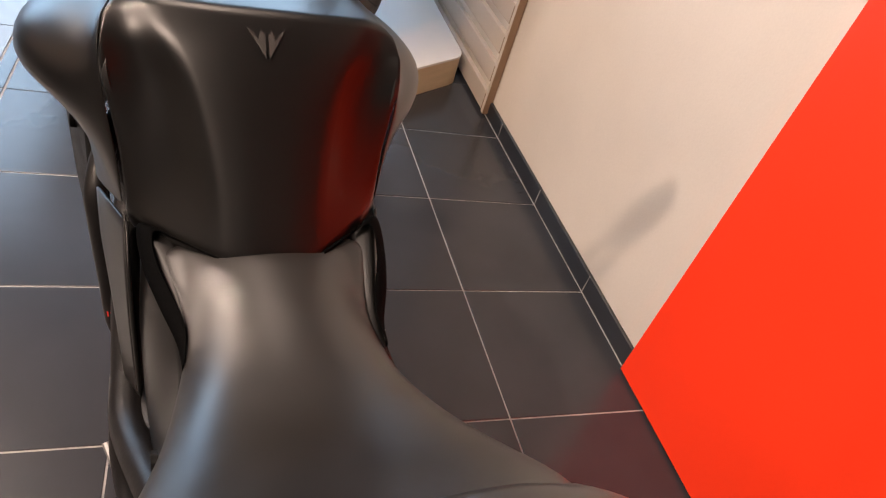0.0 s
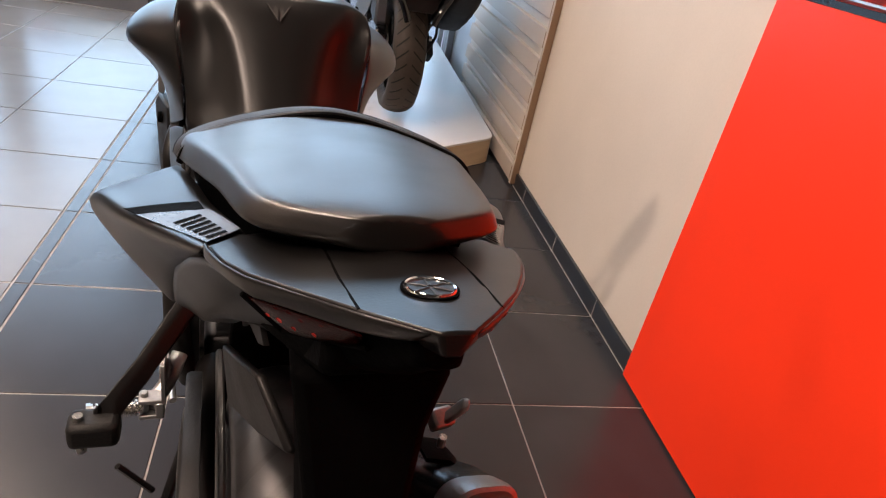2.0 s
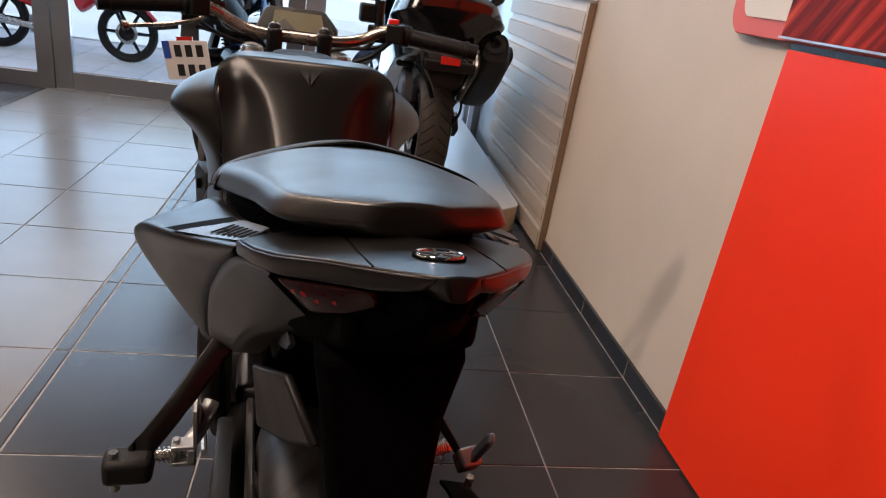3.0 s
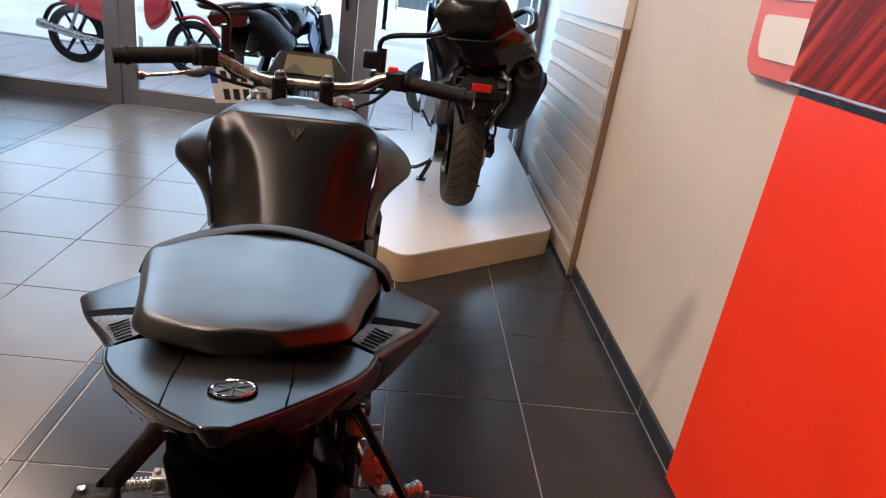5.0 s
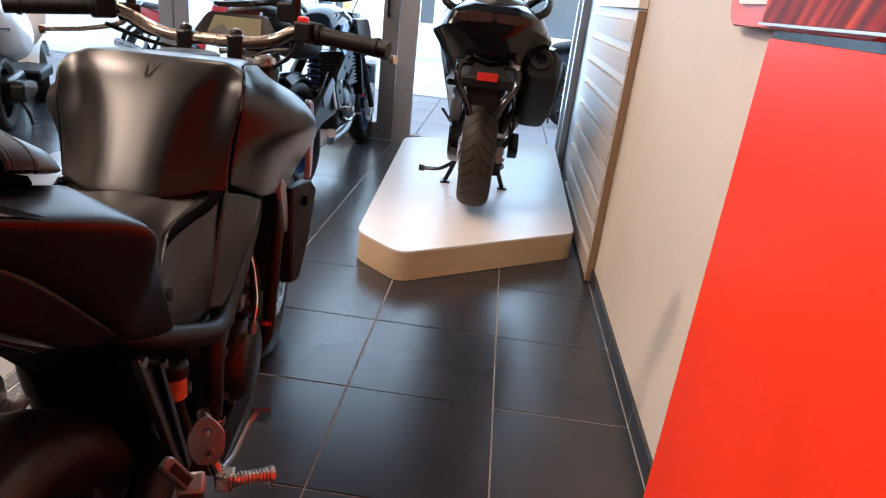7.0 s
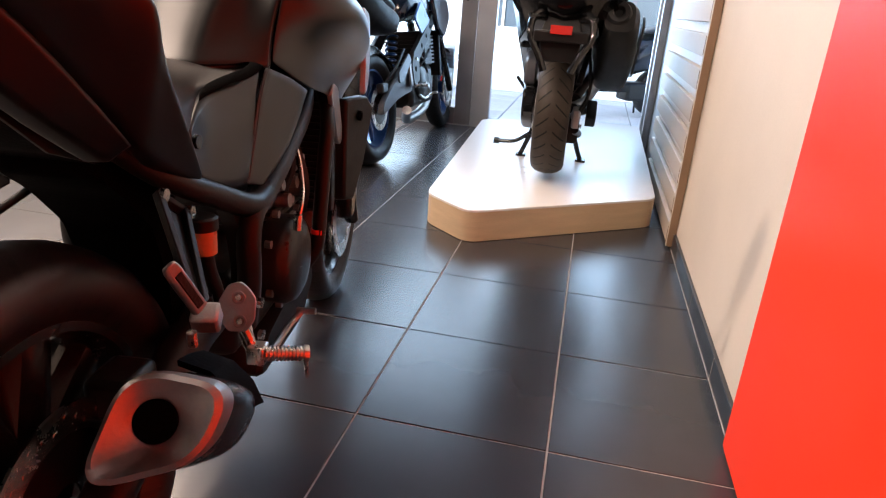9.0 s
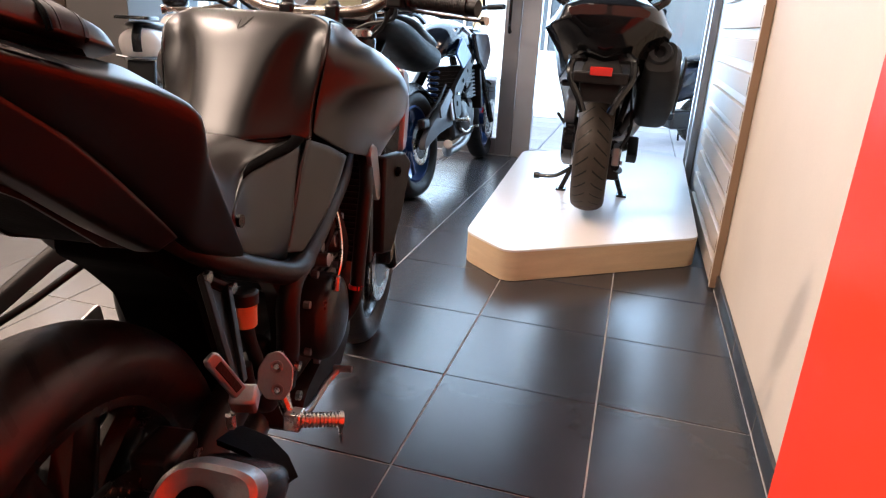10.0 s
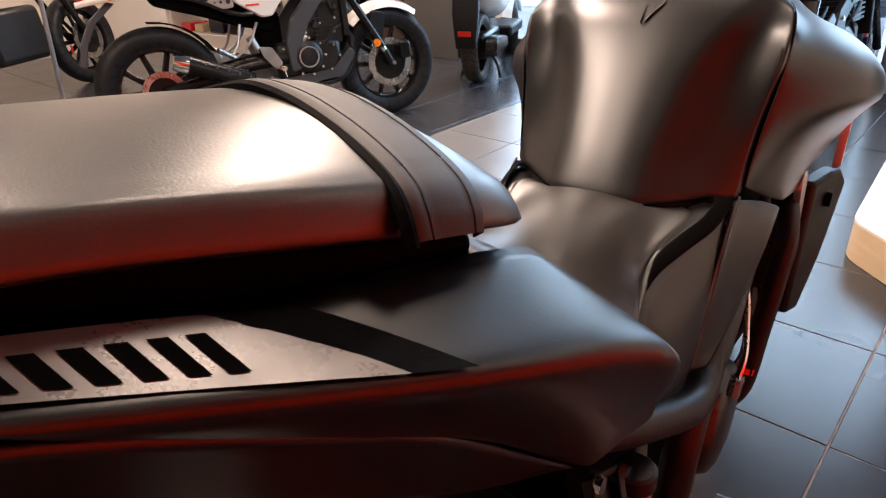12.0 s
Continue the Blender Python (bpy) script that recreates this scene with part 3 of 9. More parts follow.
# raised rounded sign beside the poster
sign = thing("wall_sign", pose(WX, -0.69, 1.15), "raised wall sign with cream fields in a red frame", "sign")
_b = B()
slab(_b, fillet([(-0.5, 0.0), (0.17, 0.0), (0.20, 0.04), (0.24, 0.62), (-0.5, 0.62)], 0.05), 0.03, Matrix(((0, 0, -1, -0.004), (1, 0, 0, 0), (0, 1, 0, 0), (0, 0, 0, 1))), 0.004)
part("red_frame", _b, M["red_trim"], sign)
for _z0, _z1, _y1 in ((0.045, 0.148, 0.155), (0.185, 0.33, 0.185), (0.37, 0.56, 0.2)):
    _b = B()
    slab(_b, fillet([(-0.45, _z0), (_y1 - 0.03, _z0), (_y1 - 0.01, _z0 + 0.03), (_y1, _z1), (-0.45, _z1)], 0.02), 0.006, Matrix(((0, 0, -1, -0.0345), (1, 0, 0, 0), (0, 1, 0, 0), (0, 0, 0, 1))))
    part("field", _b, M["cream"], sign, "cream raised field")

# ---- display platform ----
platform = thing("platform", pose(0, 0, 0), "low white display platform with pale wooden sides", "platform")
OUT = fillet([(-0.65, 0.54), (-0.43, 0.345), (0.345, 0.90), (0.375, 2.98), (-0.10, 3.0), (-0.75, 2.58)], 0.06, 6)
part("side", slab(B(), [(x * 0.998, y * 0.999 + 0.002) for x, y in OUT], 0.126, pose(0, 0, 0.002)), M["oak"], platform, "pale beech side band")
part("top", slab(B(), OUT, 0.010, pose(0, 0, 0.128), 0.002), M["plat"], platform, "white laminate top")

# ---- shop front ----
def frame_bars(name, label, bars, material, depth=0.06):
    t = thing(name, pose(0, FY, 0), label, "window", kind="structure")
    for i, (x0, x1, z0, z1) in enumerate(bars):
        part("window_frame", box(B(), (x0, -depth / 2, z0), (x1, depth / 2, z1)), material, t, bevel=0.004)
    return t


def pane(t, x0, x1, z0, z1):
    ob = part("pane", box(B(), (x0, -0.006, z0), (x1, 0.006, z1)), M["glass"], t, "clear glass", smooth=False)
    ob.visible_shadow = False


w1 = frame_bars("window_1", "grey aluminium shop window with clear glass", [(-7.6, -2.815, 0, 0.11), (-2.815, -2.70, 0, 2.45), (-4.95, -4.87, 0.11, 2.45), (-7.6, -2.815, 2.36, 2.45)], M["alu"])
pane(w1, -7.6, -4.955, 0.112, 2.358), pane(w1, -4.865, -2.818, 0.112, 2.358)
d1 = frame_bars("door_1", "grey aluminium glazed shop door, closed", [(-2.695, -2.575, 0.006, 2.3), (-1.05, -0.925, 0.006, 2.3), (-2.575, -1.05, 0.006, 0.135), (-2.575, -1.05, 2.2, 2.3)], M["alu"], 0.05)
pane(d1, -2.574, -1.052, 0.137, 2.198)
part("threshold", box(B(), (-2.69, -0.045, 0.0), (-0.93, 0.045, 0.005)), M["alu_light"], d1, "bright metal threshold")
_b = B()
tube(_b, [(-1.0, -0.03, 0.95), (-1.0, -0.085, 0.97), (-1.0, -0.085, 1.25), (-1.0, -0.03, 1.27)], 0.012)
part("door_handle", _b, M["satin"], d1)
# stickers on the glass of the door
sticker = thing("door_sticker", pose(-1.35, FY - 0.009, 0.19), "white sticker with red and grey print on the door glass", "sticker")
part("sheet", box(B(), (0, -0.001, 0), (0.27, 0.001, 0.42)), M["paper"], sticker)
for _x in (0.045, 0.098, 0.151, 0.204):
    part("red_print", box(B(), (_x, -0.003, 0.125), (_x + 0.036, -0.0015, 0.175)), M["red_paint"], sticker, "red bar in place of lettering")
part("grey_field", box(B(), (0.09, -0.0028, 0.245), (0.262, -0.0014, 0.39)), M["print_grey"], sticker, "pale grey printed field")
for _z, _x in ((0.095, 0.08), (0.30, 0.12), (0.33, 0.12), (0.36, 0.12), (0.045, 0.14)):
    part("print_line", box(B(), (_x, -0.0045, _z), (0.25, -0.003, _z + 0.007)), M["alu"], sticker)
curl = thing("window_decal", pose(-2.98, FY - 0.009, 0.80), "grey curled line decal on the shop glass", "decal")
_b = B()
tube(_b, [(-0.03, 0, 0.0), (0.02, 0, 0.03), (0.03, 0, 0.075), (-0.03, 0, 0.145), (-0.09, 0, 0.20), (-0.095, 0, 0.25), (-0.01, 0, 0.335)], 0.021, 8, 6, True, 0.10)
part("curl", _b, M["alu"], curl)
w2 = frame_bars("window_2", "tall shop window behind the display platform", [(-0.92, -0.775, 0, 2.45), (-0.775, 0.42, 0, 0.07), (0.385, 0.42, 0.07, 2.45), (-0.775, 0.385, 2.36, 2.45), (-2.695, -0.925, 2.302, 2.45)], M["alu_light"], 0.07)
pane(w2, -0.773, 0.383, 0.072, 2.358)

# ---- ceiling lights ----
for _x, _y, _aim, _watts in SPOTS:
    s = thing("ceiling_spot", pose(_x, _y, CEILING), "round white ceiling spot", "ceiling light", "ceiling spots")
    part("ring", lathe(B(), [(-0.001, 0.085), (-0.03, 0.09), (-0.06, 0.10), (-0.06, 0.115), (-0.001, 0.12)], 24, "z"), M["alu_light"], s)
# housings for the added fill lamps, out of view
for _x, _y, _watts, _size in FILL_PANELS:
    s = thing("fill_panel", pose(_x, _y, CEILING), "unseen square ceiling panel added for a fill lamp", "ceiling light", "ceiling panels")
    _h, _o = _size / 2, _size / 2 + 0.03
    part("diffuser", box(B(), (-_h, -_h, -0.028), (_h, _h, -0.002)), M["slat_top"], s)
    for lo, hi in (((-_o, -_o, -0.045), (_o, -_h - 0.001, -0.001)), ((-_o, _h + 0.001, -0.045), (_o, _o, -0.001)), ((-_o, -_h, -0.045), (-_h - 0.001, _h, -0.001)), ((_h + 0.001, -_h, -0.045), (_o, _h, -0.001))):
        part("frame", box(B(), lo, hi), M["alu_light"], s)


# ---- shared motorcycle parts ----
def crease_lines(bm, n, lines, rows={}):
    """Sharpens lengthwise lines, by ring index, and the end rings of a loft with n points a ring."""
    lay = bm.edges.layers.float.new("crease_edge")
    bm.verts.index_update()
    total = len(bm.verts)
    for e in bm.edges:
        a, b = sorted(v.index for v in e.verts)
        if b - a == n and a % n in lines:
            e[lay] = lines[a % n]
        if a // n == b // n and a // n in (0, total // n - 1):
            e[lay] = 0.8
        if a // n == b // n and a // n in rows and (b % n <= 2 or a % n >= n - 2 or (a % n == 0 and b % n == n - 1)):
            e[lay] = rows[a // n]
    return bm


def wheel(parent, y, z, r, w, spokes, rim_mat, tyre="tyre", disc=0.0, disc_x=0.07, rim_r=None, turn=0.0, x=0.0, twin=False, name="wheel", thick=1.0):
    """A wheel under a thing: tyre, rim with hub and spokes, brake disc."""
    hub = new(name)
    hub.parent, hub.matrix_local = parent, pose(x, y, z, 0, 0, turn)
    rr = rim_r or r * 0.70
    h = w / 2
    prof = [(-h * 0.62, rr * 0.99), (-h * 0.9, rr + (r - rr) * 0.22), (-h, rr + (r - rr) * 0.52), (-h * 0.93, rr + (r - rr) * 0.72), (-h * 0.68, r - (r - rr) * 0.12), (-h * 0.35, r - 0.003), (0, r),
            (h * 0.35, r - 0.003), (h * 0.68, r - (r - rr) * 0.12), (h * 0.93, rr + (r - rr) * 0.72), (h, rr + (r - rr) * 0.52), (h * 0.9, rr + (r - rr) * 0.22), (h * 0.62, rr * 0.99)]
    part("tyre", lathe(B(), prof, 64), M[tyre], hub)
    b = lathe(B(), [(-h * 0.66, rr * 1.02), (-h * 0.66, rr * 0.95), (-h * 0.4, rr * 0.9), (h * 0.4, rr * 0.9), (h * 0.66, rr * 0.95), (h * 0.66, rr * 1.02)], 48)
    part("rim", b, rim_mat, hub)
    b = B()
    lathe(b, [(-0.045, 0.012), (-0.045, 0.045), (0.045, 0.045), (0.045, 0.012)], 24)
    for i in range(spokes):
        a0 = 2 * math.pi * i / spokes
        for da in ((-0.09, 0.09) if twin else (0,)):
            p = lambda rad, a: (0, rad * math.cos(a), rad * math.sin(a))
            tube(b, [p(0.035, a0 + da * 2.5), p(rr * 0.5, a0 + da * 1.3), p(rr * 0.93, a0 + da)], (0.015 * thick, 0.011 * thick), 8, 2, True, 1.3)
    part("spokes", b, rim_mat, hub)
    if disc:
        b = B()
        lathe(b, [(disc_x - 0.002, disc * 0.72), (disc_x - 0.002, disc), (disc_x + 0.002, disc), (disc_x + 0.002, disc * 0.72), (disc_x - 0.002, disc * 0.72)], 48)
        for i in range(36):
            a = 2 * math.pi * i / 36
            rad = disc * (0.80 + 0.05 * (i % 3))
            rod(b, (disc_x + 0.001, rad * math.cos(a), rad * math.sin(a)), (disc_x + 0.0026, rad * math.cos(a), rad * math.sin(a)), 0.004, 6)
        part("brake_disc", b, M["steel"], hub, "drilled steel brake disc")
        b = lathe(B(), [(disc_x - 0.004, 0.03), (disc_x - 0.004, disc * 0.74), (disc_x, disc * 0.74), (disc_x, 0.03)], 30)
        part("disc_carrier", b, M["satin"], hub)
    return hub


def bolt(bm, p, r=0.007, axis="x", h=0.006):
    d = {"x": (h, 0, 0), "y": (0, -h, 0), "z": (0, 0, h)}[axis]
    rod(bm, p, [a + c for a, c in zip(p, d)], r, 8)


def spring_line(a, b, r, turns, n=10):
    a, b = Vector(a), Vector(b)
    d = (b - a).normalized()
    s = d.orthogonal().normalized()
    o = d.cross(s)
    return [a.lerp(b, i / (turns * n)) + r * (math.cos(2 * math.pi * i / n) * s + math.sin(2 * math.pi * i / n) * o) for i in range(turns * n + 1)]


def ribbed(bm, a, b, r0, r1, n, seg=14):
    """A rod from a to b with n raised ribs, in one piece."""
    a, b = Vector(a), Vector(b)
    d = (b - a).normalized()
    s1 = d.orthogonal().normalized()
    s2 = d.cross(s1)
    loops = []
    for i in range(n):
        for f, r in ((0.0, r0), (0.18, r0), (0.26, r1), (0.74, r1), (0.82, r0)):
            c = a.lerp(b, (i + f) / n)
            loops.append([c + r * (math.cos(t) * s1 + math.sin(t) * s2) for t in (2 * math.pi * k / seg for k in range(seg))])
    rings(bm, loops)
    return bm


def each(name, shapes, material, parent, label="", bevel=0.0):
    """One part for each shape."""
    return [part(name, b, material, parent, label, bevel=bevel) for b in shapes]


def foot_peg(parent, a, b, label="ribbed metal foot peg"):
    """A ribbed peg from a to b with a hinge at a."""
    a, b = Vector(a), Vector(b)
    m = ribbed(B(), a, b, 0.0085, 0.0125, 11, 10)
    peg = part("foot_peg", m, M["steel"], parent, label)
    end = rod(B(), b - (b - a).normalized() * 0.002, b + (b - a).normalized() * 0.004, 0.014, 8)
    part("peg_end", end, M["steel"], peg)
    part("peg_feeler", rod(B(), b + Vector((0, 0, -0.005)), b + Vector((0, 0.006, -0.045)), 0.0035, 6), M["steel"], peg)


def bolt_parts(parent, name, places, r, h, material):
    """Bolt heads at places, along x."""
    for p in places:
        b = B()
        bolt(b, p, r, "x", h)
        part(name, b, material, parent)


def bar_mirror(parent, root, tip, sgn, material, size=(0.17, 0.095), tilt=18, turned=False):
    """A mirror on a bent stem; root on the bar, tip at the head's middle."""
    st = B()
    r, t = Vector(root), Vector(tip)
    tube(st, [r, r + Vector((0, 0, 0.07)), r.lerp(t, 0.55) + Vector((0, -0.01, 0.02)), t + Vector((-sgn * 0.03, 0.015, -0.01))], 0.006, 10, 6)
    tube(st, [r + Vector((0, 0, -0.025)), r + Vector((0, 0, 0.05))], 0.0105, 10, 1)
    stem = part("mirror_stem", st, material, parent)
    h = B()
    o = fillet([(-size[0] * 0.5 * sgn, -size[1] * 0.05), (-size[0] * 0.3 * sgn, size[1] * 0.5), (size[0] * 0.42 * sgn, size[1] * 0.42), (size[0] * 0.55 * sgn, size[1] * 0.05), (size[0] * 0.35 * sgn, -size[1] * 0.5), (-size[0] * 0.25 * sgn, -size[1] * 0.42)], 0.012, 4)
    k = Matrix.Translation(t) @ pose(0, 0, 0, 8, 0, -sgn * tilt + (180 if turned else 0)) @ BACK
    loops = []
    for sc, d in ((1, 0), (1.03, 0.012), (0.9, 0.026), (0.5, 0.036)):
        loops.append([k @ Vector((a * sc, c * sc, d)) for a, c in o])
    rings(h, loops)
    head = part("mirror_head", h, material, parent)
    g = B()
    slab(g, [(a * 0.93, c * 0.93) for a, c in o], 0.002, k @ Matrix.Translation((0, 0, -0.003)))
    part("mirror_glass", g, M["mirror"], head, "mirror glass", smooth=False)


def cables(parent, lines, material=None, r=0.0045, name="cable"):
    for line in lines:
        part(name, tube(B(), line, r, 6, 6), material or M["rubber"], parent)


def fin_parts(parent, name, lo, hi, count, material, axis=2, grow=0.008):
    """Cooling fins, each a part, stacked along an axis."""
    step = (hi[axis] - lo[axis]) / count
    for i in range(count):
        a, b = list(lo), list(hi)
        a[axis] = lo[axis] + i * step
        b[axis] = a[axis] + step * 0.45
        for k in range(3):
            if k != axis:
                a[k] -= grow
                b[k] += grow
        part(name, box(B(), a, b), material, parent)


def shell(name, rows, material, parent, label="", sg=1, thick=0.004, sub=2, folds={}, cross={}, both=False):
    """A thin moulded panel from rows of (x, y, z); sg: -1 mirrors it, both: joins it to its mirror; folds and cross: creases by column and by row."""
    if both:
        rows = [[(-x, y, z) for x, y, z in r[:0:-1]] + list(r) for r in rows]
        m = len(rows[0]) // 2
        folds = {m + k: v for k, v in folds.items()} | {m - k: v for k, v in folds.items()}
    b = B()
    vs = rings(b, [[(sg * x, y, z) for x, y, z in r] for r in rows], False, False)
    lay = b.edges.layers.float.new("crease_edge")
    for k, v in folds.items():
        for p, q in zip(vs, vs[1:]):
            b.edges.get((p[k], q[k]))[lay] = v
    for k, v in cross.items():
        for p, q in zip(vs[k], vs[k][1:]):
            b.edges.get((p, q))[lay] = v
    ob = part(name, b, material, parent, label, sub=sub)
    ob.modifiers.clear()
    if thick:
        mod = ob.modifiers.new("thick", "SOLIDIFY")
        # the outer side stays where it is: the normals may point either way
        mod.thickness, mod.offset = thick, 0.0
        mod.edge_crease_rim = 0.6
    mod = ob.modifiers.new("smooth", "SUBSURF")
    mod.levels = mod.render_levels = sub
    mod.boundary_smooth = "PRESERVE_CORNERS"
    return ob


# ---- the grey naked motorcycle beside the wall ----
def smooth_pairs(pts, n=4):
    """Evenly lerped (y, z) pairs along a coarse line."""
    return [(a[0] + (c[0] - a[0]) * k / n, a[1] + (c[1] - a[1]) * k / n) for a, c in zip(pts, pts[1:]) for k in range(n)] + [pts[-1]]


def main_bike():
    bike = thing("motorcycle", pose(-0.576, -1.968, 0, 0, 0, 7.0), "matt dark grey naked motorcycle with black seat, parked on the tiles", "motorcycle")
    P = lambda name, bm, mat, label="", **k: part(name, bm, M[mat], bike, label, **k)
    RA, FA, RZ = 0.33, 1.68, 0.335
    wheel(bike, RA, RZ, 0.312, 0.142, 10, M["satin"], "tyre_road", disc=0.13, disc_x=0.068, name="rear_wheel", thick=2.3)
    wheel(bike, FA, 0.291, 0.291, 0.112, 10, M["satin"], "tyre_road", disc=0.148, disc_x=0.062, turn=2, name="front_wheel")

    # tank: a middle shell with a narrow rear face and scooped knees, and two side wings
    rows = [[(0, 0.776, 0.772), (0.026, 0.776, 0.772), (0.050, 0.781, 0.772), (0.098, 0.818, 0.774), (0.134, 0.862, 0.780)],
            [(0, 0.767, 0.803), (0.026, 0.767, 0.803), (0.050, 0.772, 0.803), (0.102, 0.811, 0.803), (0.1375, 0.855, 0.804)],
            [(0, 0.789, 0.836), (0.026, 0.789, 0.836), (0.050, 0.796, 0.836), (0.094, 0.843, 0.838), (0.138, 0.862, 0.834)],
            [(0, 0.811, 0.866), (0.027, 0.811, 0.866), (0.054, 0.817, 0.866), (0.094, 0.864, 0.870), (0.141, 0.872, 0.872)],
            [(0, 0.845, 0.914), (0.030, 0.845, 0.914), (0.062, 0.851, 0.914), (0.100, 0.889, 0.911), (0.1475, 0.884, 0.913)],
            [(0, 0.873, 0.954), (0.036, 0.873, 0.954), (0.075, 0.878, 0.953), (0.109, 0.910, 0.947), (0.1535, 0.892, 0.949)],
            [(0, 0.896, 0.983), (0.048, 0.896, 0.983), (0.095, 0.902, 0.981), (0.127, 0.913, 0.974), (0.152, 0.903, 0.972)],
            [(0, 0.922, 1.003), (0.060, 0.922, 1.003), (0.112, 0.930, 1.001), (0.133, 0.936, 0.994), (0.1475, 0.925, 0.986)],
            [(0, 0.965, 1.000), (0.062, 0.965, 1.000), (0.118, 0.968, 0.999), (0.128, 0.968, 0.996), (0.134, 0.962, 0.9925)],
            [(0, 1.020, 0.996), (0.062, 1.020, 0.996), (0.116, 1.020, 0.995), (0.122, 1.020, 0.993), (0.126, 1.020, 0.991)],
            [(0, 1.090, 0.990), (0.058, 1.090, 0.990), (0.108, 1.090, 0.988), (0.115, 1.090, 0.986), (0.119, 1.090, 0.984)],
            [(0, 1.170, 0.980), (0.055, 1.170, 0.980), (0.098, 1.170, 0.978), (0.105, 1.170, 0.976), (0.109, 1.170, 0.974)],
            [(0, 1.250, 0.962), (0.048, 1.250, 0.962), (0.088, 1.250, 0.957), (0.094, 1.250, 0.954), (0.098, 1.250, 0.950)],
            [(0, 1.310, 0.935), (0.040, 1.310, 0.935), (0.078, 1.310, 0.931), (0.084, 1.310, 0.928), (0.088, 1.310, 0.924)]]
    shell("tank_cover", rows, M["body"], bike, "matt dark grey tank cover", folds={2: 0.45}, cross={1: 0.5, 3: 0.45, 7: 0.6}, both=True)
    # each ring from the upper edge over the tip down to the lower edge
    wing = [[(0.1495, 0.930, 0.984), (0.154, 0.905, 0.962), (0.1515, 0.893, 0.938), (0.1495, 0.887, 0.913), (0.146, 0.880, 0.890), (0.141, 0.869, 0.848), (0.139, 0.858, 0.806)],
            [(0.137, 0.964, 0.9915), (0.152, 0.940, 0.963), (0.166, 0.925, 0.942), (0.172, 0.913, 0.914), (0.169, 0.908, 0.888), (0.153, 0.897, 0.836), (0.146, 0.890, 0.792)],
            [(0.128, 1.000, 0.9915), (0.150, 0.980, 0.963), (0.180, 0.965, 0.947), (0.204, 0.955, 0.915), (0.201, 0.950, 0.885), (0.160, 0.938, 0.838), (0.155, 0.930, 0.772)],
            [(0.126, 1.035, 0.989), (0.150, 1.025, 0.961), (0.191, 1.020, 0.949), (0.234, 1.015, 0.913), (0.234, 1.012, 0.883), (0.171, 1.000, 0.836), (0.167, 0.985, 0.748)],
            [(0.118, 1.100, 0.982), (0.147, 1.095, 0.955), (0.194, 1.090, 0.943), (0.243, 1.085, 0.902), (0.243, 1.085, 0.870), (0.178, 1.080, 0.816), (0.168, 1.075, 0.728)],
            [(0.108, 1.180, 0.972), (0.140, 1.175, 0.942), (0.188, 1.170, 0.927), (0.238, 1.170, 0.880), (0.238, 1.170, 0.846), (0.181, 1.170, 0.792), (0.166, 1.165, 0.700)],
            [(0.097, 1.260, 0.948), (0.130, 1.255, 0.920), (0.174, 1.250, 0.902), (0.223, 1.250, 0.850), (0.222, 1.250, 0.815), (0.190, 1.250, 0.752), (0.158, 1.250, 0.690)],
            [(0.088, 1.312, 0.924), (0.118, 1.310, 0.900), (0.158, 1.310, 0.878), (0.200, 1.310, 0.820), (0.198, 1.310, 0.785), (0.172, 1.310, 0.735), (0.142, 1.310, 0.700)]]
    S = [(0.84, [(0, 0.795), (0.060, 0.790), (0.10, 0.780), (0.09, 0.70), (0, 0.70)]), (0.915, [(0, 0.90), (0.080, 0.890), (0.136, 0.875), (0.128, 0.76), (0, 0.70)]),
         (0.98, [(0, 0.975), (0.080, 0.965), (0.150, 0.915), (0.140, 0.75), (0, 0.70)]), (1.28, [(0, 0.920), (0.070, 0.910), (0.140, 0.840), (0.130, 0.72), (0, 0.70)])]
    P("fuel_tank", half_loft(B(), S), "deep", "black inner tank under the covers")
    for sg in (1, -1):
        shell("tank_wing", wing, M["body"], bike, "matt dark grey side wing of the tank", sg=sg, folds={4: 0.45})
        # bright vent edge at the front of the wing
        b = slab(B(), fillet([(1.255, 0.90), (1.315, 0.885), (1.335, 0.80), (1.315, 0.715), (1.275, 0.70), (1.285, 0.80)], 0.02, 3), 0.012, side(sg * 0.196, sg < 0), 0.004)
        P("cover_edge", b, "dull", "satin silver cover edge")
        b = tube(B(), [(sg * (x - 0.0035), y + 0.001, z - 0.003) for x, y, z in ((0.130, 0.985, 0.989), (0.1455, 0.930, 0.982), (0.1515, 0.896, 0.950), (0.1455, 0.888, 0.913), (0.139, 0.876, 0.873), (0.136, 0.866, 0.834), (0.1355, 0.858, 0.805))], 0.005, 6, 5)
        P("seam", b, "ink")
    # grey emblem on the tank: a plain folded shape
    b = B()
    for sg in (1, -1):
        slab(b, [(sg * 0.002, -0.030), (sg * 0.024, 0.012), (sg * 0.018, 0.008), (sg * 0.011, -0.004), (sg * 0.007, 0.012), (sg * 0.002, 0.004)][::sg], 0.002, Matrix.Translation((0, 0.898, 0.9870)) @ pose(0, 0, 0, 42, 0, 0) @ Matrix.Diagonal((0.78, 0.74, 0.5, 1)))
    P("emblem", b, "emblem", "small silver grey emblem", smooth=False)
    b = lathe(B(), [(0.990, 0.0), (0.9945, 0.03), (0.9955, 0.052), (0.993, 0.058), (0.98, 0.060)], 32, "z", (0, 1.09, 0))
    P("fuel_cap", b, "black")

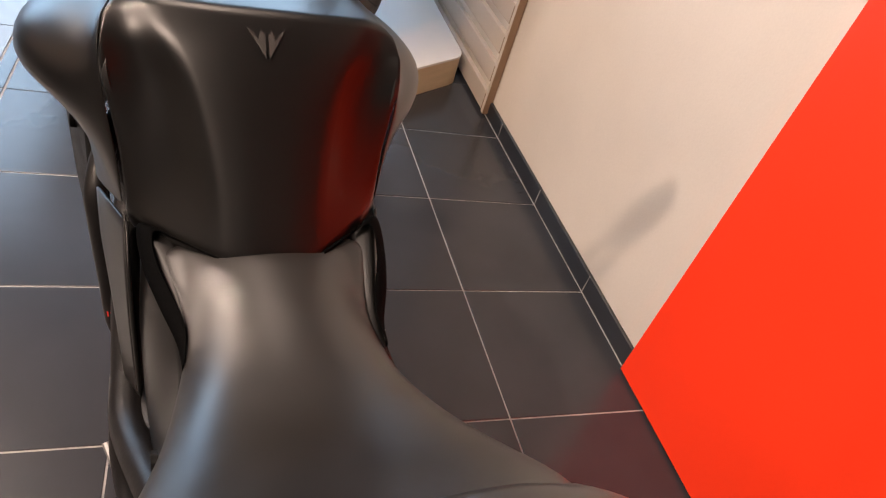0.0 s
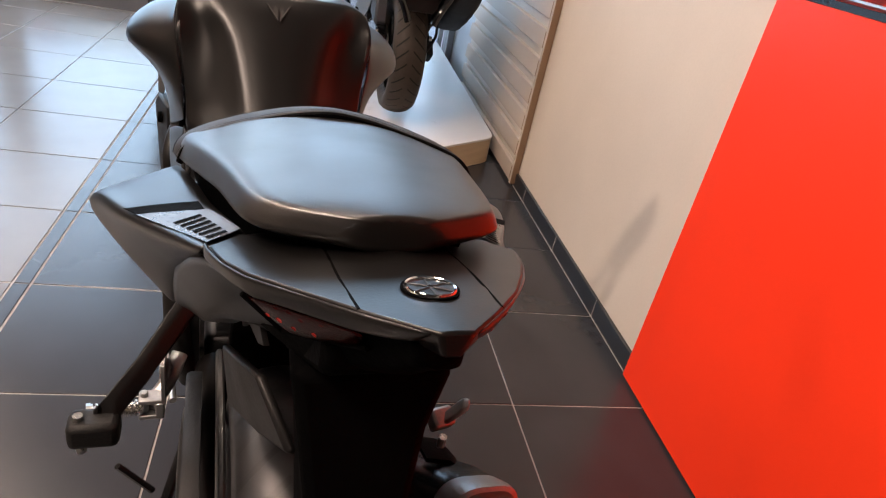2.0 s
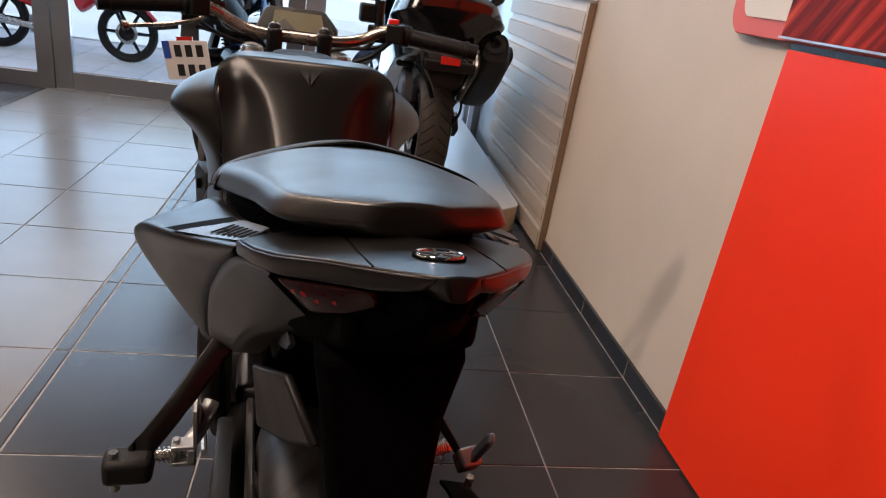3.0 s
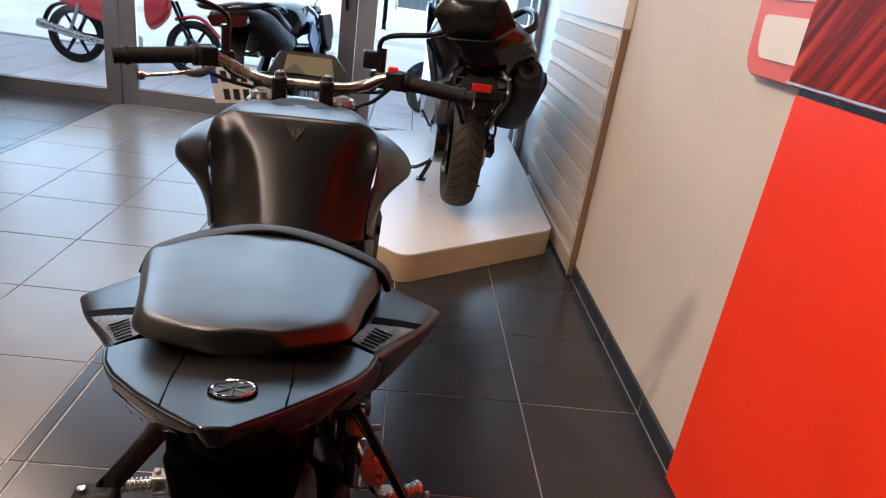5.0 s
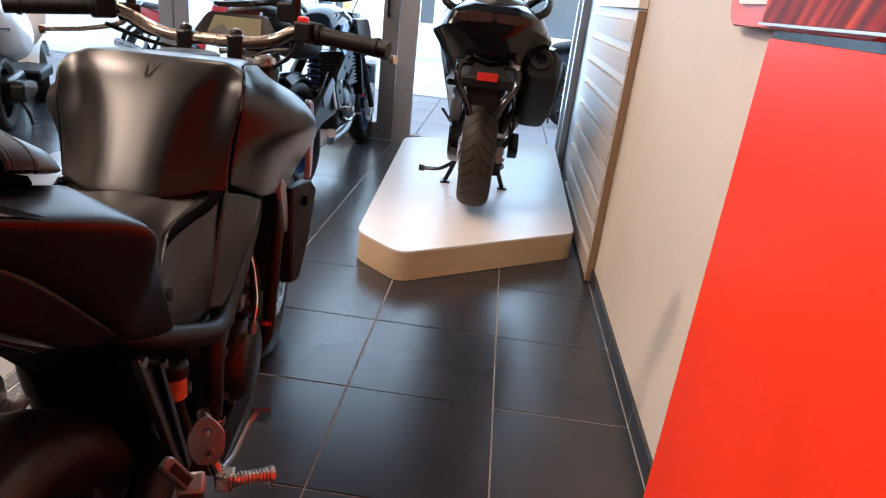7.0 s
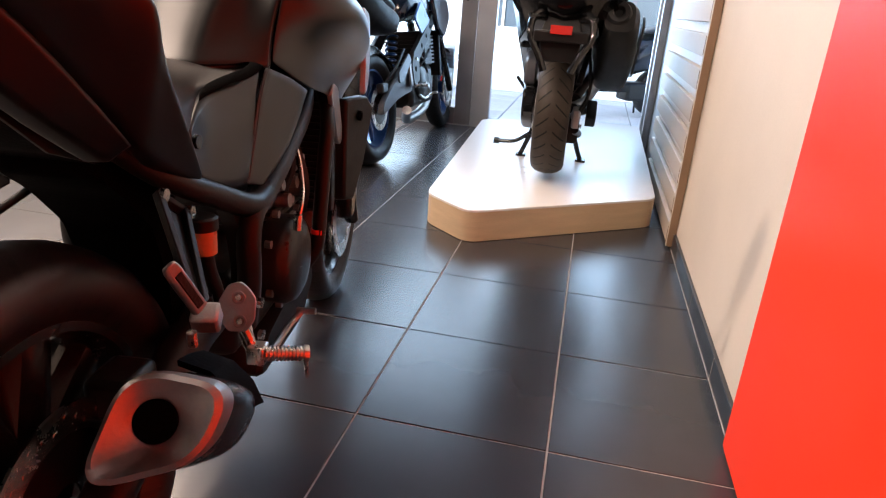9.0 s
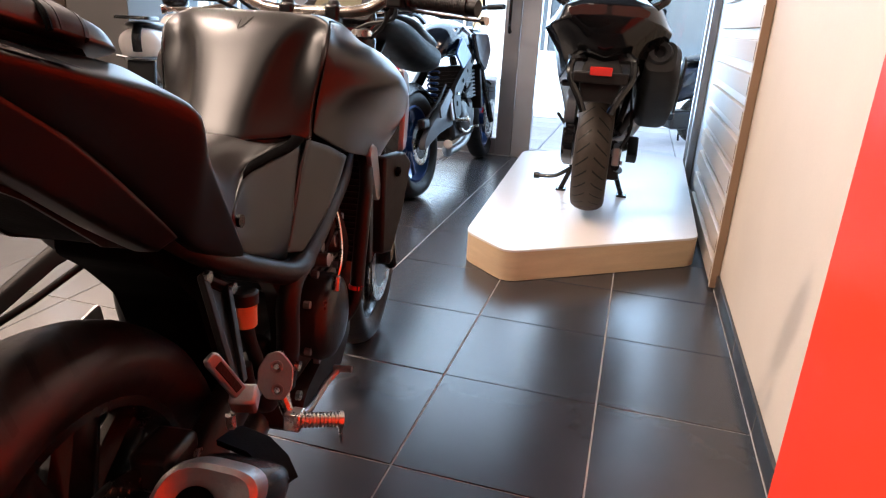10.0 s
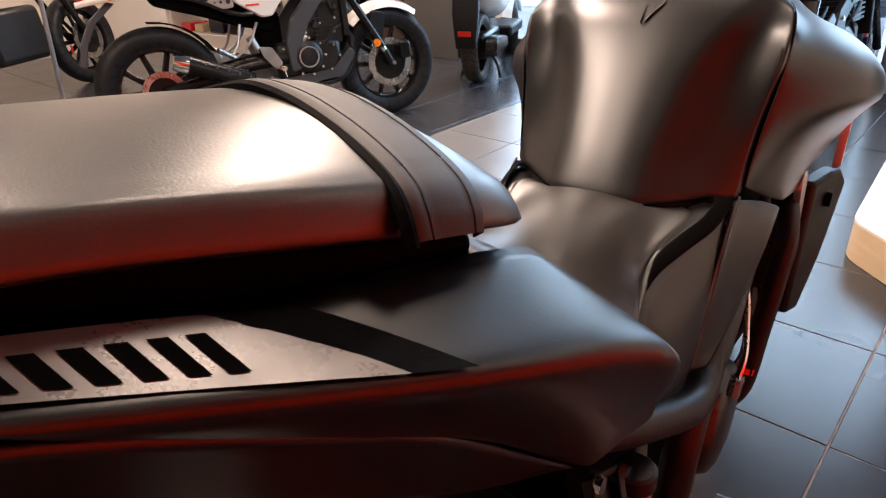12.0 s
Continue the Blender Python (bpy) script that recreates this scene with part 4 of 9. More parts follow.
    # knee panels below the tank, front side panels, black slash
    for sg in (1, -1):
        f = sg < 0
        T_ = [(0.132, 0.828, 0.803), (0.122, 0.795, 0.799), (0.106, 0.735, 0.789), (0.098, 0.685, 0.777), (0.108, 0.640, 0.759), (0.122, 0.590, 0.735)]
        C_ = [(0.1400, 0.784, 0.712), (0.1375, 0.748, 0.713), (0.132, 0.702, 0.712), (0.124, 0.655, 0.712), (0.122, 0.622, 0.712), (0.125, 0.587, 0.712)]
        D_ = [(0.1350, 0.746, 0.615), (0.1350, 0.716, 0.620), (0.134, 0.680, 0.630), (0.131, 0.640, 0.645), (0.127, 0.610, 0.662), (0.124, 0.583, 0.685)]
        I_ = [(0.09, 0.746, 0.615), (0.09, 0.716, 0.620), (0.09, 0.680, 0.630), (0.09, 0.640, 0.645), (0.09, 0.610, 0.662), (0.09, 0.583, 0.685)]
        K_ = [(0.10, 0.828, 0.799), (0.095, 0.795, 0.795), (0.085, 0.735, 0.785), (0.08, 0.685, 0.773), (0.085, 0.640, 0.755), (0.09, 0.590, 0.731)]
        b = B()
        rings(b, [[(sg * x * (1 if sg > 0 else 0.94), y, z) for x, y, z in ring] for ring in zip(T_, C_, D_, I_, K_)])
        P("knee_panel", crease_lines(b, 5, {0: 0.8, 2: 0.9, 3: 1, 4: 1}, {0: 0.95}), "body", sub=2)
        # black slash: a hook under the tank that sweeps back along the knee
        up = [(0.052, 0.776, 0.8015), (0.088, 0.800, 0.803), (0.116, 0.812, 0.8075), (0.1165, 0.778, 0.799), (0.106, 0.742, 0.793), (0.0945, 0.702, 0.783), (0.098, 0.668, 0.773)]
        lo = [(0.053, 0.770, 0.799), (0.097, 0.806, 0.800), (0.1360, 0.840, 0.799), (0.1345, 0.785, 0.785), (0.1215, 0.730, 0.779), (0.107, 0.688, 0.769), (0.101, 0.660, 0.761)]
        lo = [tuple(Vector(a_).lerp(Vector(c_), 0.80)) for a_, c_ in zip(up, lo)]
        lines = [smooth_line(l_, 5) for l_ in (up, [tuple((Vector(a_) + Vector(c_)) / 2 + Vector((0.002, 0, 0.0015))) for a_, c_ in zip(up, lo)], lo)]
        shell("panel_inlay", [[((p.x + 0.0022) * (1 if sg > 0 else 0.94), p.y, p.z + 0.0022) for p in r] for r in zip(*lines)], M["deep"], bike, "black slash on the side panel", sg=sg, thick=0.002, sub=1)
        rows = [[(0.1360, 0.840, 0.8005), (0.153, 0.905, 0.779), (0.166, 0.970, 0.750)],
                [(0.1370, 0.804, 0.765), (0.152, 0.868, 0.738), (0.164, 0.930, 0.711)],
                [(0.1355, 0.777, 0.715), (0.148, 0.832, 0.688), (0.157, 0.888, 0.665)],
                [(0.1335, 0.758, 0.665), (0.143, 0.800, 0.648), (0.151, 0.835, 0.637)],
                [(0.1320, 0.742, 0.625), (0.139, 0.763, 0.620), (0.146, 0.780, 0.615)]]
        shell("side_panel", rows, M["body"], bike, "matt dark grey front side panel", sg=sg, folds={0: 0.9, 2: 0.9}, cross={0: 0.9})
        b = tube(B(), [(sg * x, y, z) for x, y, z in ((0.1385, 0.850, 0.801), (0.1395, 0.809, 0.762), (0.1385, 0.784, 0.708), (0.1350, 0.752, 0.632))], 0.0018, 6, 5)
        P("seam", b, "ink")
        b = B()
        bolt(b, (sg * 0.122, 0.604, 0.722), 0.010, "x", sg * 0.006)
        P("panel_bolt", b, "satin")

    # rider's seat
    S = [(0.815, [(0, 0.800), (0.045, 0.800), (0.080, 0.799), (0.100, 0.799), (0.1175, 0.803), (0.10, 0.74), (0, 0.72)]),
         (0.778, [(0, 0.811), (0.042, 0.808), (0.070, 0.800), (0.092, 0.794), (0.1160, 0.799), (0.10, 0.72), (0, 0.70)]),
         (0.742, [(0, 0.814), (0.042, 0.809), (0.069, 0.796), (0.087, 0.787), (0.1055, 0.793), (0.095, 0.70), (0, 0.68)]),
         (0.702, [(0, 0.814), (0.043, 0.808), (0.071, 0.791), (0.084, 0.781), (0.0950, 0.783), (0.09, 0.68), (0, 0.66)]),
         (0.668, [(0, 0.814), (0.046, 0.808), (0.076, 0.790), (0.090, 0.777), (0.0985, 0.772), (0.095, 0.67), (0, 0.66)]),
         (0.625, [(0, 0.816), (0.052, 0.810), (0.088, 0.791), (0.104, 0.771), (0.112, 0.752), (0.105, 0.66), (0, 0.66)]),
         (0.570, [(0, 0.824), (0.07, 0.819), (0.110, 0.802), (0.124, 0.775), (0.129, 0.745), (0.118, 0.68), (0, 0.68)]),
         (0.500, [(0, 0.850), (0.08, 0.848), (0.130, 0.838), (0.153, 0.815), (0.160, 0.785), (0.15, 0.75), (0, 0.75)]),
         (0.440, [(0, 0.905), (0.08, 0.902), (0.138, 0.888), (0.163, 0.868), (0.172, 0.845), (0.165, 0.80), (0, 0.79)]),
         (0.395, [(0, 0.940), (0.07, 0.937), (0.115, 0.924), (0.142, 0.905), (0.152, 0.885), (0.145, 0.84), (0, 0.82)]),
         (0.360, [(0, 0.955), (0.07, 0.950), (0.10, 0.934), (0.118, 0.912), (0.124, 0.895), (0.12, 0.85), (0, 0.83)])]
    P("rider_seat", half_loft(B(), S), "seat", "black vinyl rider's seat", sub=2)

    # pillion seat with strap
    crown = [(0.093, 0.020, 1.0485, 1.0465, 0.028, 1.028), (0.106, 0.046, 1.048, 1.0435, 0.054, 1.025), (0.122, 0.067, 1.0465, 1.0395, 0.076, 1.020), (0.150, 0.0745, 1.043, 1.0345, 0.083, 1.013), (0.200, 0.083, 1.0365, 1.0255, 0.091, 1.003),
             (0.250, 0.094, 1.030, 1.0140, 0.103, 0.988), (0.300, 0.105, 1.0235, 1.001, 0.115, 0.975), (0.345, 0.112, 1.017, 0.990, 0.126, 0.963), (0.372, 0.112, 1.009, 0.980, 0.128, 0.955), (0.392, 0.090, 0.994, 0.968, 0.104, 0.950)]
    S = [(y, [(0, zt), (w * 0.5, zt - (zt - zc) * 0.22), (w, zc), (w + (wb - w) * 0.55, zc - 0.005), (wb, zb + 0.006), (wb - 0.006, zb), (0, zb - 0.006)]) for y, w, zt, zc, wb, zb in crown]
    pil = P("pillion_seat", crease_lines(half_loft(B(), S), 12, {2: 0.85, 10: 0.85, 4: 0.6, 8: 0.6}, {0: 0.8}), "seat", "black vinyl pillion seat", sub=2)
    S = [(y, [(0, z + 0.012), (w, z + 0.006), (w + 0.003, z), (w - 0.006, z - 0.034), (0, z - 0.04)]) for y, w, z in ((0.118, 0.046, 1.020), (0.150, 0.060, 1.010), (0.200, 0.074, 0.995), (0.290, 0.098, 0.970), (0.345, 0.108, 0.956), (0.365, 0.095, 0.947), (0.372, 0.06, 0.940))]
    part("seat_base", half_loft(B(), S), M["deep"], pil, "black plastic seat base")
    # strap: a flat padded band over the seat's front, stitched along both edges; a black tube draws the shade in the
    # gap behind it
    back = [(0, 0.331, 1.0205), (0.030, 0.3275, 1.0175), (0.062, 0.319, 1.0115), (0.090, 0.3085, 1.0055), (0.108, 0.3005, 0.9995), (0.1165, 0.296, 0.991), (0.1205, 0.294, 0.981)]
    fore = [(0, 0.372, 1.010), (0.030, 0.3685, 1.0085), (0.062, 0.361, 1.003), (0.092, 0.350, 0.996), (0.113, 0.341, 0.989), (0.1235, 0.335, 0.980), (0.1265, 0.332, 0.971)]
    # the strap sits slightly askew: its left end lies further forward
    full = lambda l_: smooth_line([(-x, y + 0.28 * x, z - 0.08 * x) for x, y, z in l_[:0:-1]] + l_, 8)
    edges = list(zip(full(back), full(fore)))
    b = B()
    loops = []
    for p, q in edges:
        n = Vector((p.x * 3.2 if abs(p.x) > 0.1 else p.x * 1.2, 0.05, 0.25)).normalized()
        d = q - p
        loops.append([p - n * 0.005, p + n * 0.0002, p + d * 0.07 + n * 0.0018, p + d * 0.14 + n * 0.0022, p + d * 0.20 + n * 0.0016, p + d * 0.30 + n * 0.0024, p + d * 0.75 + n * 0.0026, p + d * 0.95 + n * 0.0018, q - n * 0.002, q - n * 0.006])
    rings(b, loops, False, False)
    part("seat_strap", b, M["strap"], pil, "black vinyl grab strap")
    part("strap_gap_shade", tube(B(), [p + Vector((0, -0.0022, -0.0012)) for p, q in edges], 0.0030, 6, 1), M["deep"], pil, "black tube drawn as the shade behind the strap")
    b = B()
    for f in (0.20, 0.80):
        for (p, q), (p2, q2) in zip(edges, edges[1:]):
            a, c = p.lerp(q, f), p2.lerp(q2, f)
            n = Vector((a.x * 3.2 if abs(a.x) > 0.1 else a.x * 1.2, 0.05, 0.25)).normalized() * (0.0018 if f < 0.5 else 0.0025)
            rod(b, a.lerp(c, 0.08) + n, a.lerp(c, 0.42) + n, 0.0006, 5)
            rod(b, a.lerp(c, 0.56) + n, a.lerp(c, 0.92) + n, 0.0006, 5)
    part("stitching", b, M["rubber"], pil)["kind"] = "stuff"

    # tail: side covers with a rounded fold, rear flanks
    for sg in (1, -1):
        # rings from the inner edge over the fold down to the lower edge
        inner = [(0.074, 0.150, 1.001), (0.086, 0.200, 0.987), (0.097, 0.247, 0.973), (0.103, 0.279, 0.968), (0.111, 0.318, 0.960), (0.119, 0.352, 0.952), (0.127, 0.380, 0.944)]
        fold = [(0.0955, 0.151, 0.991), (0.117, 0.200, 0.972), (0.142, 0.247, 0.956), (0.159, 0.279, 0.946), (0.176, 0.318, 0.934), (0.189, 0.352, 0.924), (0.203, 0.384, 0.905)]
        low = [(0.098, 0.158, 0.985), (0.112, 0.215, 0.948), (0.119, 0.262, 0.914), (0.125, 0.305, 0.884), (0.130, 0.350, 0.845), (0.134, 0.396, 0.798), (0.137, 0.445, 0.750)]
        rows = []
        for i_, f_, l_ in zip(inner, fold, low):
            i_, f_, l_ = Vector(i_), Vector(f_), Vector(l_)
            rows.append([i_ - Vector((0, 0, 0.03)), i_, i_.lerp(f_, 0.55), f_ + (i_ - f_) * 0.07 + Vector((0.003, 0, 0.001)), f_ + (l_ - f_) * 0.07 + Vector((0.004, 0, 0)), f_.lerp(l_, 0.55) + Vector((0.004, 0, 0)), l_, l_ - Vector((0.02, 0, 0.004))])
        for f_, l_ in (((0.184, 0.420, 0.852), (0.131, 0.490, 0.715)), ((0.163, 0.510, 0.756), (0.129, 0.550, 0.690)), ((0.134, 0.594, 0.679), (0.129, 0.600, 0.668))):
            f_, l_ = Vector(f_), Vector(l_)
            rows.append([f_ - Vector((0.03, -0.004, 0.004)), f_ - Vector((0.022, -0.002, 0.002)), f_ - Vector((0.012, -0.001, 0.001)), f_ - Vector((0.003, 0, 0)), f_ + (l_ - f_) * 0.06, f_.lerp(l_, 0.55), l_, l_ - Vector((0.02, 0, 0.002))])
        shell("tail_side_cover", rows, M["body"], bike, sg=sg, folds={1: 0.9, 6: 0.9}, cross={6: 0.35})
        tops = [(0.081, 0.094, 1.003), (0.0985, 0.150, 0.988), (0.1100, 0.205, 0.953), (0.1170, 0.255, 0.918), (0.1230, 0.300, 0.886), (0.129, 0.370, 0.817), (0.131, 0.440, 0.748)]
        lows = [(0.053, 0.092, 0.976), (0.060, 0.150, 0.938), (0.070, 0.200, 0.902), (0.083, 0.250, 0.870), (0.094, 0.290, 0.840), (0.100, 0.350, 0.790), (0.104, 0.440, 0.728)]
        rows = []
        for a_, c_ in zip(tops, lows):
            a_, c_ = Vector(a_), Vector(c_)
            rows.append([a_ - Vector((0.012, 0, -0.002)), a_, a_.lerp(c_, 0.5) + Vector((-0.001, 0, 0)), c_, c_ - Vector((0.03, 0, 0.004))])
        shell("tail_flank", rows, M["body"], bike, "matt dark grey rear flank", sg=sg, folds={1: 0.8, 3: 0.7})
        trays = [(0.046, 0.110, 0.945), (0.048, 0.150, 0.922), (0.052, 0.200, 0.895), (0.054, 0.250, 0.868), (0.056, 0.290, 0.842), (0.060, 0.350, 0.800), (0.064, 0.440, 0.735)]
        shell("undertray_side", [[tuple(Vector(a_).lerp(Vector(c_), k)) for k in (0.0, 0.5, 1.0)] for a_, c_ in zip(lows, trays)], M["black"], bike, "black plastic side of the undertray", sg=sg, thick=0.003, sub=1)
        # silver graphic, with dark bars in place of its lettering
        def on(u, v):
            """A place on the upper facet: u along it, v from fold to inner edge."""
            k = min(max(u, 0), 1) * 6
            i = min(int(k), 5)
            a = Vector(fold[i]).lerp(Vector(fold[i + 1]), k - i)
            c = Vector(inner[i]).lerp(Vector(inner[i + 1]), k - i)
            p = a.lerp(c, 0.01 + 0.99 * v) + Vector((0.0008, 0, 0.0046))
            return (sg * p.x, p.y, p.z)
        def decal(name, quad, mat, label="", up=0.0):
            rows_ = []
            for k in range(9):
                row = []
                for j in range(5):
                    v = j / 4
                    u0, v0 = [a + (c - a) * k / 8 for a, c in zip(quad[0], quad[1])]
                    u1, v1 = [a + (c - a) * k / 8 for a, c in zip(quad[3], quad[2])]
                    x, y, z = on(u0 + (u1 - u0) * v, v0 + (v1 - v0) * v)
                    row.append((x, y, z + up))
                rows_.append(row)
            d = B()
            rings(d, rows_, False, False)
            return P(name, d, mat, label)
        decal("silver_graphic", [(0.02, 0.05), (0.375, 0.0), (0.235, 0.86), (0.03, 0.95)], "silver_panel", "silver speckled side graphic")
        decal("graphic_slash", [(0.380, 0.0), (0.490, 0.0), (0.335, 0.86), (0.240, 0.80)], "deep", "black slash")
        for i in range(6):
            u0 = 0.035 + i * 0.0335
            decal("graphic_bar", [(u0, 0.16), (u0 + 0.019, 0.16), (u0 + 0.015, 0.64), (u0 - 0.004, 0.64)], "deep", "black bar in place of a letter", 0.0005)
    # rear plate over the lamp
    b = B()
    S = []
    for y, w, zc, ze in ((-0.010, 0.008, 1.0515, 1.0510), (0.015, 0.030, 1.0450, 1.0425), (0.045, 0.054, 1.0385, 1.0330), (0.085, 0.078, 1.0300, 1.0175), (0.110, 0.090, 1.0230, 1.0100), (0.135, 0.097, 1.0160, 1.0040), (0.152, 0.080, 1.0120, 1.0020)):
        S.append((y, [(0, zc), (w * 0.5, zc - (zc - ze) * 0.35), (w, ze), (w - 0.002, ze - 0.006), (w * 0.5, zc - 0.014), (0, zc - 0.014)]))
    half_loft(b, S)
    P("tail_plate", b, "body", bevel=0.0018)
    brow = [((0.0085, -0.0095, 1.0500), (0.0125, 0.001, 1.0380)), ((0.0305, 0.0148, 1.0415), (0.0300, 0.0200, 1.0280)), ((0.0547, 0.0450, 1.0320), (0.0530, 0.0525, 1.0165)), ((0.0787, 0.0850, 1.0165), (0.0745, 0.0830, 1.0050)),
            ((0.0907, 0.110, 1.0090), (0.0868, 0.108, 0.9990)), ((0.0977, 0.135, 1.0030), (0.0960, 0.140, 0.9900)), ((0.0985, 0.150, 0.9985), (0.0985, 0.152, 0.9860))]
    for sg in (1, -1):
        shell("tail_chamfer", [[tuple(Vector(a_).lerp(Vector(c_), k)) for k in (0, 0.5, 1)] for a_, c_ in brow], M["body"], bike, "matt dark grey edge of the tail plate", sg=sg, thick=0.003, cross={3: 0.6})
    for sg in (1, -1):
        b = tube(B(), [(sg * 0.034, 0.022, 1.0398), (sg * 0.036, 0.058, 1.0316), (sg * 0.036, 0.092, 1.0234), (sg * 0.036, 0.132, 1.0130)], 0.0011, 5, 3)
        P("seam", b, "deep")
        lens = [[(0.0775, 0.090, 1.001), (0.072, 0.082, 1.0045), (0.052, 0.053, 1.0155), (0.030, 0.021, 1.0270)],
                [(0.068, 0.091, 0.990), (0.064, 0.082, 0.994), (0.047, 0.054, 1.006), (0.0275, 0.026, 1.0205)],
                [(0.056, 0.091, 0.977), (0.054, 0.083, 0.980), (0.040, 0.056, 0.994), (0.024, 0.032, 1.0115)]]
        lamp_ = shell("tail_lamp", lens, M["taillens"], bike, "dark red tail lamp lens", sg=sg, thick=0.002, sub=1)
        # glints on the lens, drawn as tiny bright red discs
        for x, y, z, r in ((0.0655, 0.075, 1.0005, 0.0016), (0.0605, 0.067, 1.0030, 0.0022), (0.0535, 0.063, 1.0005, 0.0018), (0.0455, 0.050, 1.0065, 0.0016)):
            part("lamp_glint", lathe(B(), [(0, 0.0), (0.0006, r * 0.7), (0, r)], 8, "y", (0, 0, 0)), M["brightlens"], lamp_, "small red glint drawn on the lens").matrix_local = Matrix.Translation((sg * (x + 0.0018), y - 0.0012, z - 0.0008)) @ pose(0, 0, 0, 30, 0, sg * 50)
        part("lamp_trim", tube(B(), [(sg * x, y, z - 0.0005) for x, y, z in ((0.079, 0.093, 1.001), (0.0565, 0.092, 0.976), (0.024, 0.033, 1.010))], 0.002, 6, 1), M["deep"], lamp_)
    S = [(0.002, [(0, 1.040), (0.011, 1.039), (0.0125, 1.033), (0.008, 1.024), (0, 1.022)]), (0.032, [(0, 1.030), (0.024, 1.024), (0.0225, 1.011), (0.014, 0.998), (0, 0.992)]),
         (0.089, [(0, 1.012), (0.058, 1.000), (0.0535, 0.976), (0.042, 0.953), (0, 0.944)]), (0.17, [(0, 0.985), (0.064, 0.965), (0.066, 0.925), (0.050, 0.908), (0, 0.90)])]
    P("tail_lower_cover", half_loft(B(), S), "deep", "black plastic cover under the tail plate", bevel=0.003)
    b = lathe(B(), [(-0.005, 0.0128), (0.0010, 0.0130), (0.0018, 0.0124), (0.0014, 0.0114), (0.0004, 0.0112)], 40, "z")
    badge = P("tail_badge", b, "chrome", "round dark chrome tail badge")
    badge.matrix_local = pose(0.003, 0.038, 1.0400, -12.5, 0, 0)
    part("badge_rim", lathe(B(), [(-0.005, 0.0142), (0.0005, 0.0143), (0.0006, 0.0131)], 40, "z"), M["deep"], badge, "black rubber rim")
    part("badge_face", lathe(B(), [(0.0008, 0.0), (0.0005, 0.0113)], 30, "z"), M["engine"], badge, "dark metal face")
    for i in range(6):
        a = radians(30 + 60 * i)
        b = B()
        tube(b, [(0.0015 * math.cos(a), 0.0015 * math.sin(a), 0.0010), (0.006 * math.cos(a), 0.006 * math.sin(a), 0.0010), (0.0108 * math.cos(a), 0.0108 * math.sin(a), 0.0007)], (0.0009, 0.0006), 6, 2, True, 0.6)
        part("badge_spoke", b, M["badge"], badge)

    # undertray, rear mudguard and hugger
    b = B()
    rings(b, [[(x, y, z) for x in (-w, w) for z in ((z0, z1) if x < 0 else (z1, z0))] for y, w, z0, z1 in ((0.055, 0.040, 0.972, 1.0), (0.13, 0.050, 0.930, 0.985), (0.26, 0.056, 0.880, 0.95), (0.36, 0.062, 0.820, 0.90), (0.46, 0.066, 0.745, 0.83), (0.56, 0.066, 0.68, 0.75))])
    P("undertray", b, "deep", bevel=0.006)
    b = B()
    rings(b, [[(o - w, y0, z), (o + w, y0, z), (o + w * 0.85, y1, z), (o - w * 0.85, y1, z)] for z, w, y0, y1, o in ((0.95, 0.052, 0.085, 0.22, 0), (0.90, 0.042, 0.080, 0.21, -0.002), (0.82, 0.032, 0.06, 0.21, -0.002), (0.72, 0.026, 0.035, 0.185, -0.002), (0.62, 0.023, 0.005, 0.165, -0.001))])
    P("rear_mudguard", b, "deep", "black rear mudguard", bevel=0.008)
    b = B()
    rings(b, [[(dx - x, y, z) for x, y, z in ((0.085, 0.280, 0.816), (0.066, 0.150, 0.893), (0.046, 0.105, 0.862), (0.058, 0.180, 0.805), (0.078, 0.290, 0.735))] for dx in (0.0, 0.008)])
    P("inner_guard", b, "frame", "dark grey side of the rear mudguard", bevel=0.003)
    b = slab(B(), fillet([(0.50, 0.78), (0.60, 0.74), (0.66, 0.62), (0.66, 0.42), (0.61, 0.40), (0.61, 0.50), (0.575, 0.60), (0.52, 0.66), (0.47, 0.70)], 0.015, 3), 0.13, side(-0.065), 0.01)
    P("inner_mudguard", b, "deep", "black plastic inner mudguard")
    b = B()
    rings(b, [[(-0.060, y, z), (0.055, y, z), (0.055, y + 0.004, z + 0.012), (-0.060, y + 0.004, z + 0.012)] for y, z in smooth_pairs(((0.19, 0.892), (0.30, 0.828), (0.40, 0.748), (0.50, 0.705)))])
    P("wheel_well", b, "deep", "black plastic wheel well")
    for sg in (1, -1):
        b = slab(B(), [(0.15, 0.918), (0.26, 0.884), (0.36, 0.826), (0.46, 0.750), (0.51, 0.702), (0.40, 0.744), (0.30, 0.824), (0.19, 0.888)][::-1], 0.004, side(sg * 0.057, sg < 0), 0.001)
        P("well_side", b, "frame", "dark plastic side of the wheel well")
    # chain guard at the left
    b = slab(B(), fillet([(0.30, 0.505), (0.42, 0.525), (0.58, 0.520), (0.62, 0.495), (0.30, 0.475)], 0.015, 3), 0.022, side(-0.105, True), 0.005)
    P("chain_guard", b, "black")

    # swing arm, chain, axle
    for sg in (1, -1):
        b = tube(B(), [(sg * 0.085, 0.70, 0.42), (sg * 0.105, 0.55, 0.425), (sg * 0.108, 0.33, RZ)], (0.034, 0.029), 14, 4, True, 1.15)
        P("swing_arm", b, "frame")
        b = B()
        rod(b, (sg * 0.07, RA, RZ), (sg * 0.135, RA, RZ), 0.014)
        P("axle_nut", b, "dull")
    b = lathe(B(), [(-0.082, 0.04), (-0.082, 0.098), (-0.076, 0.098), (-0.076, 0.04)], 40, "x", (0, RA, RZ))
    P("sprocket", b, "dull")
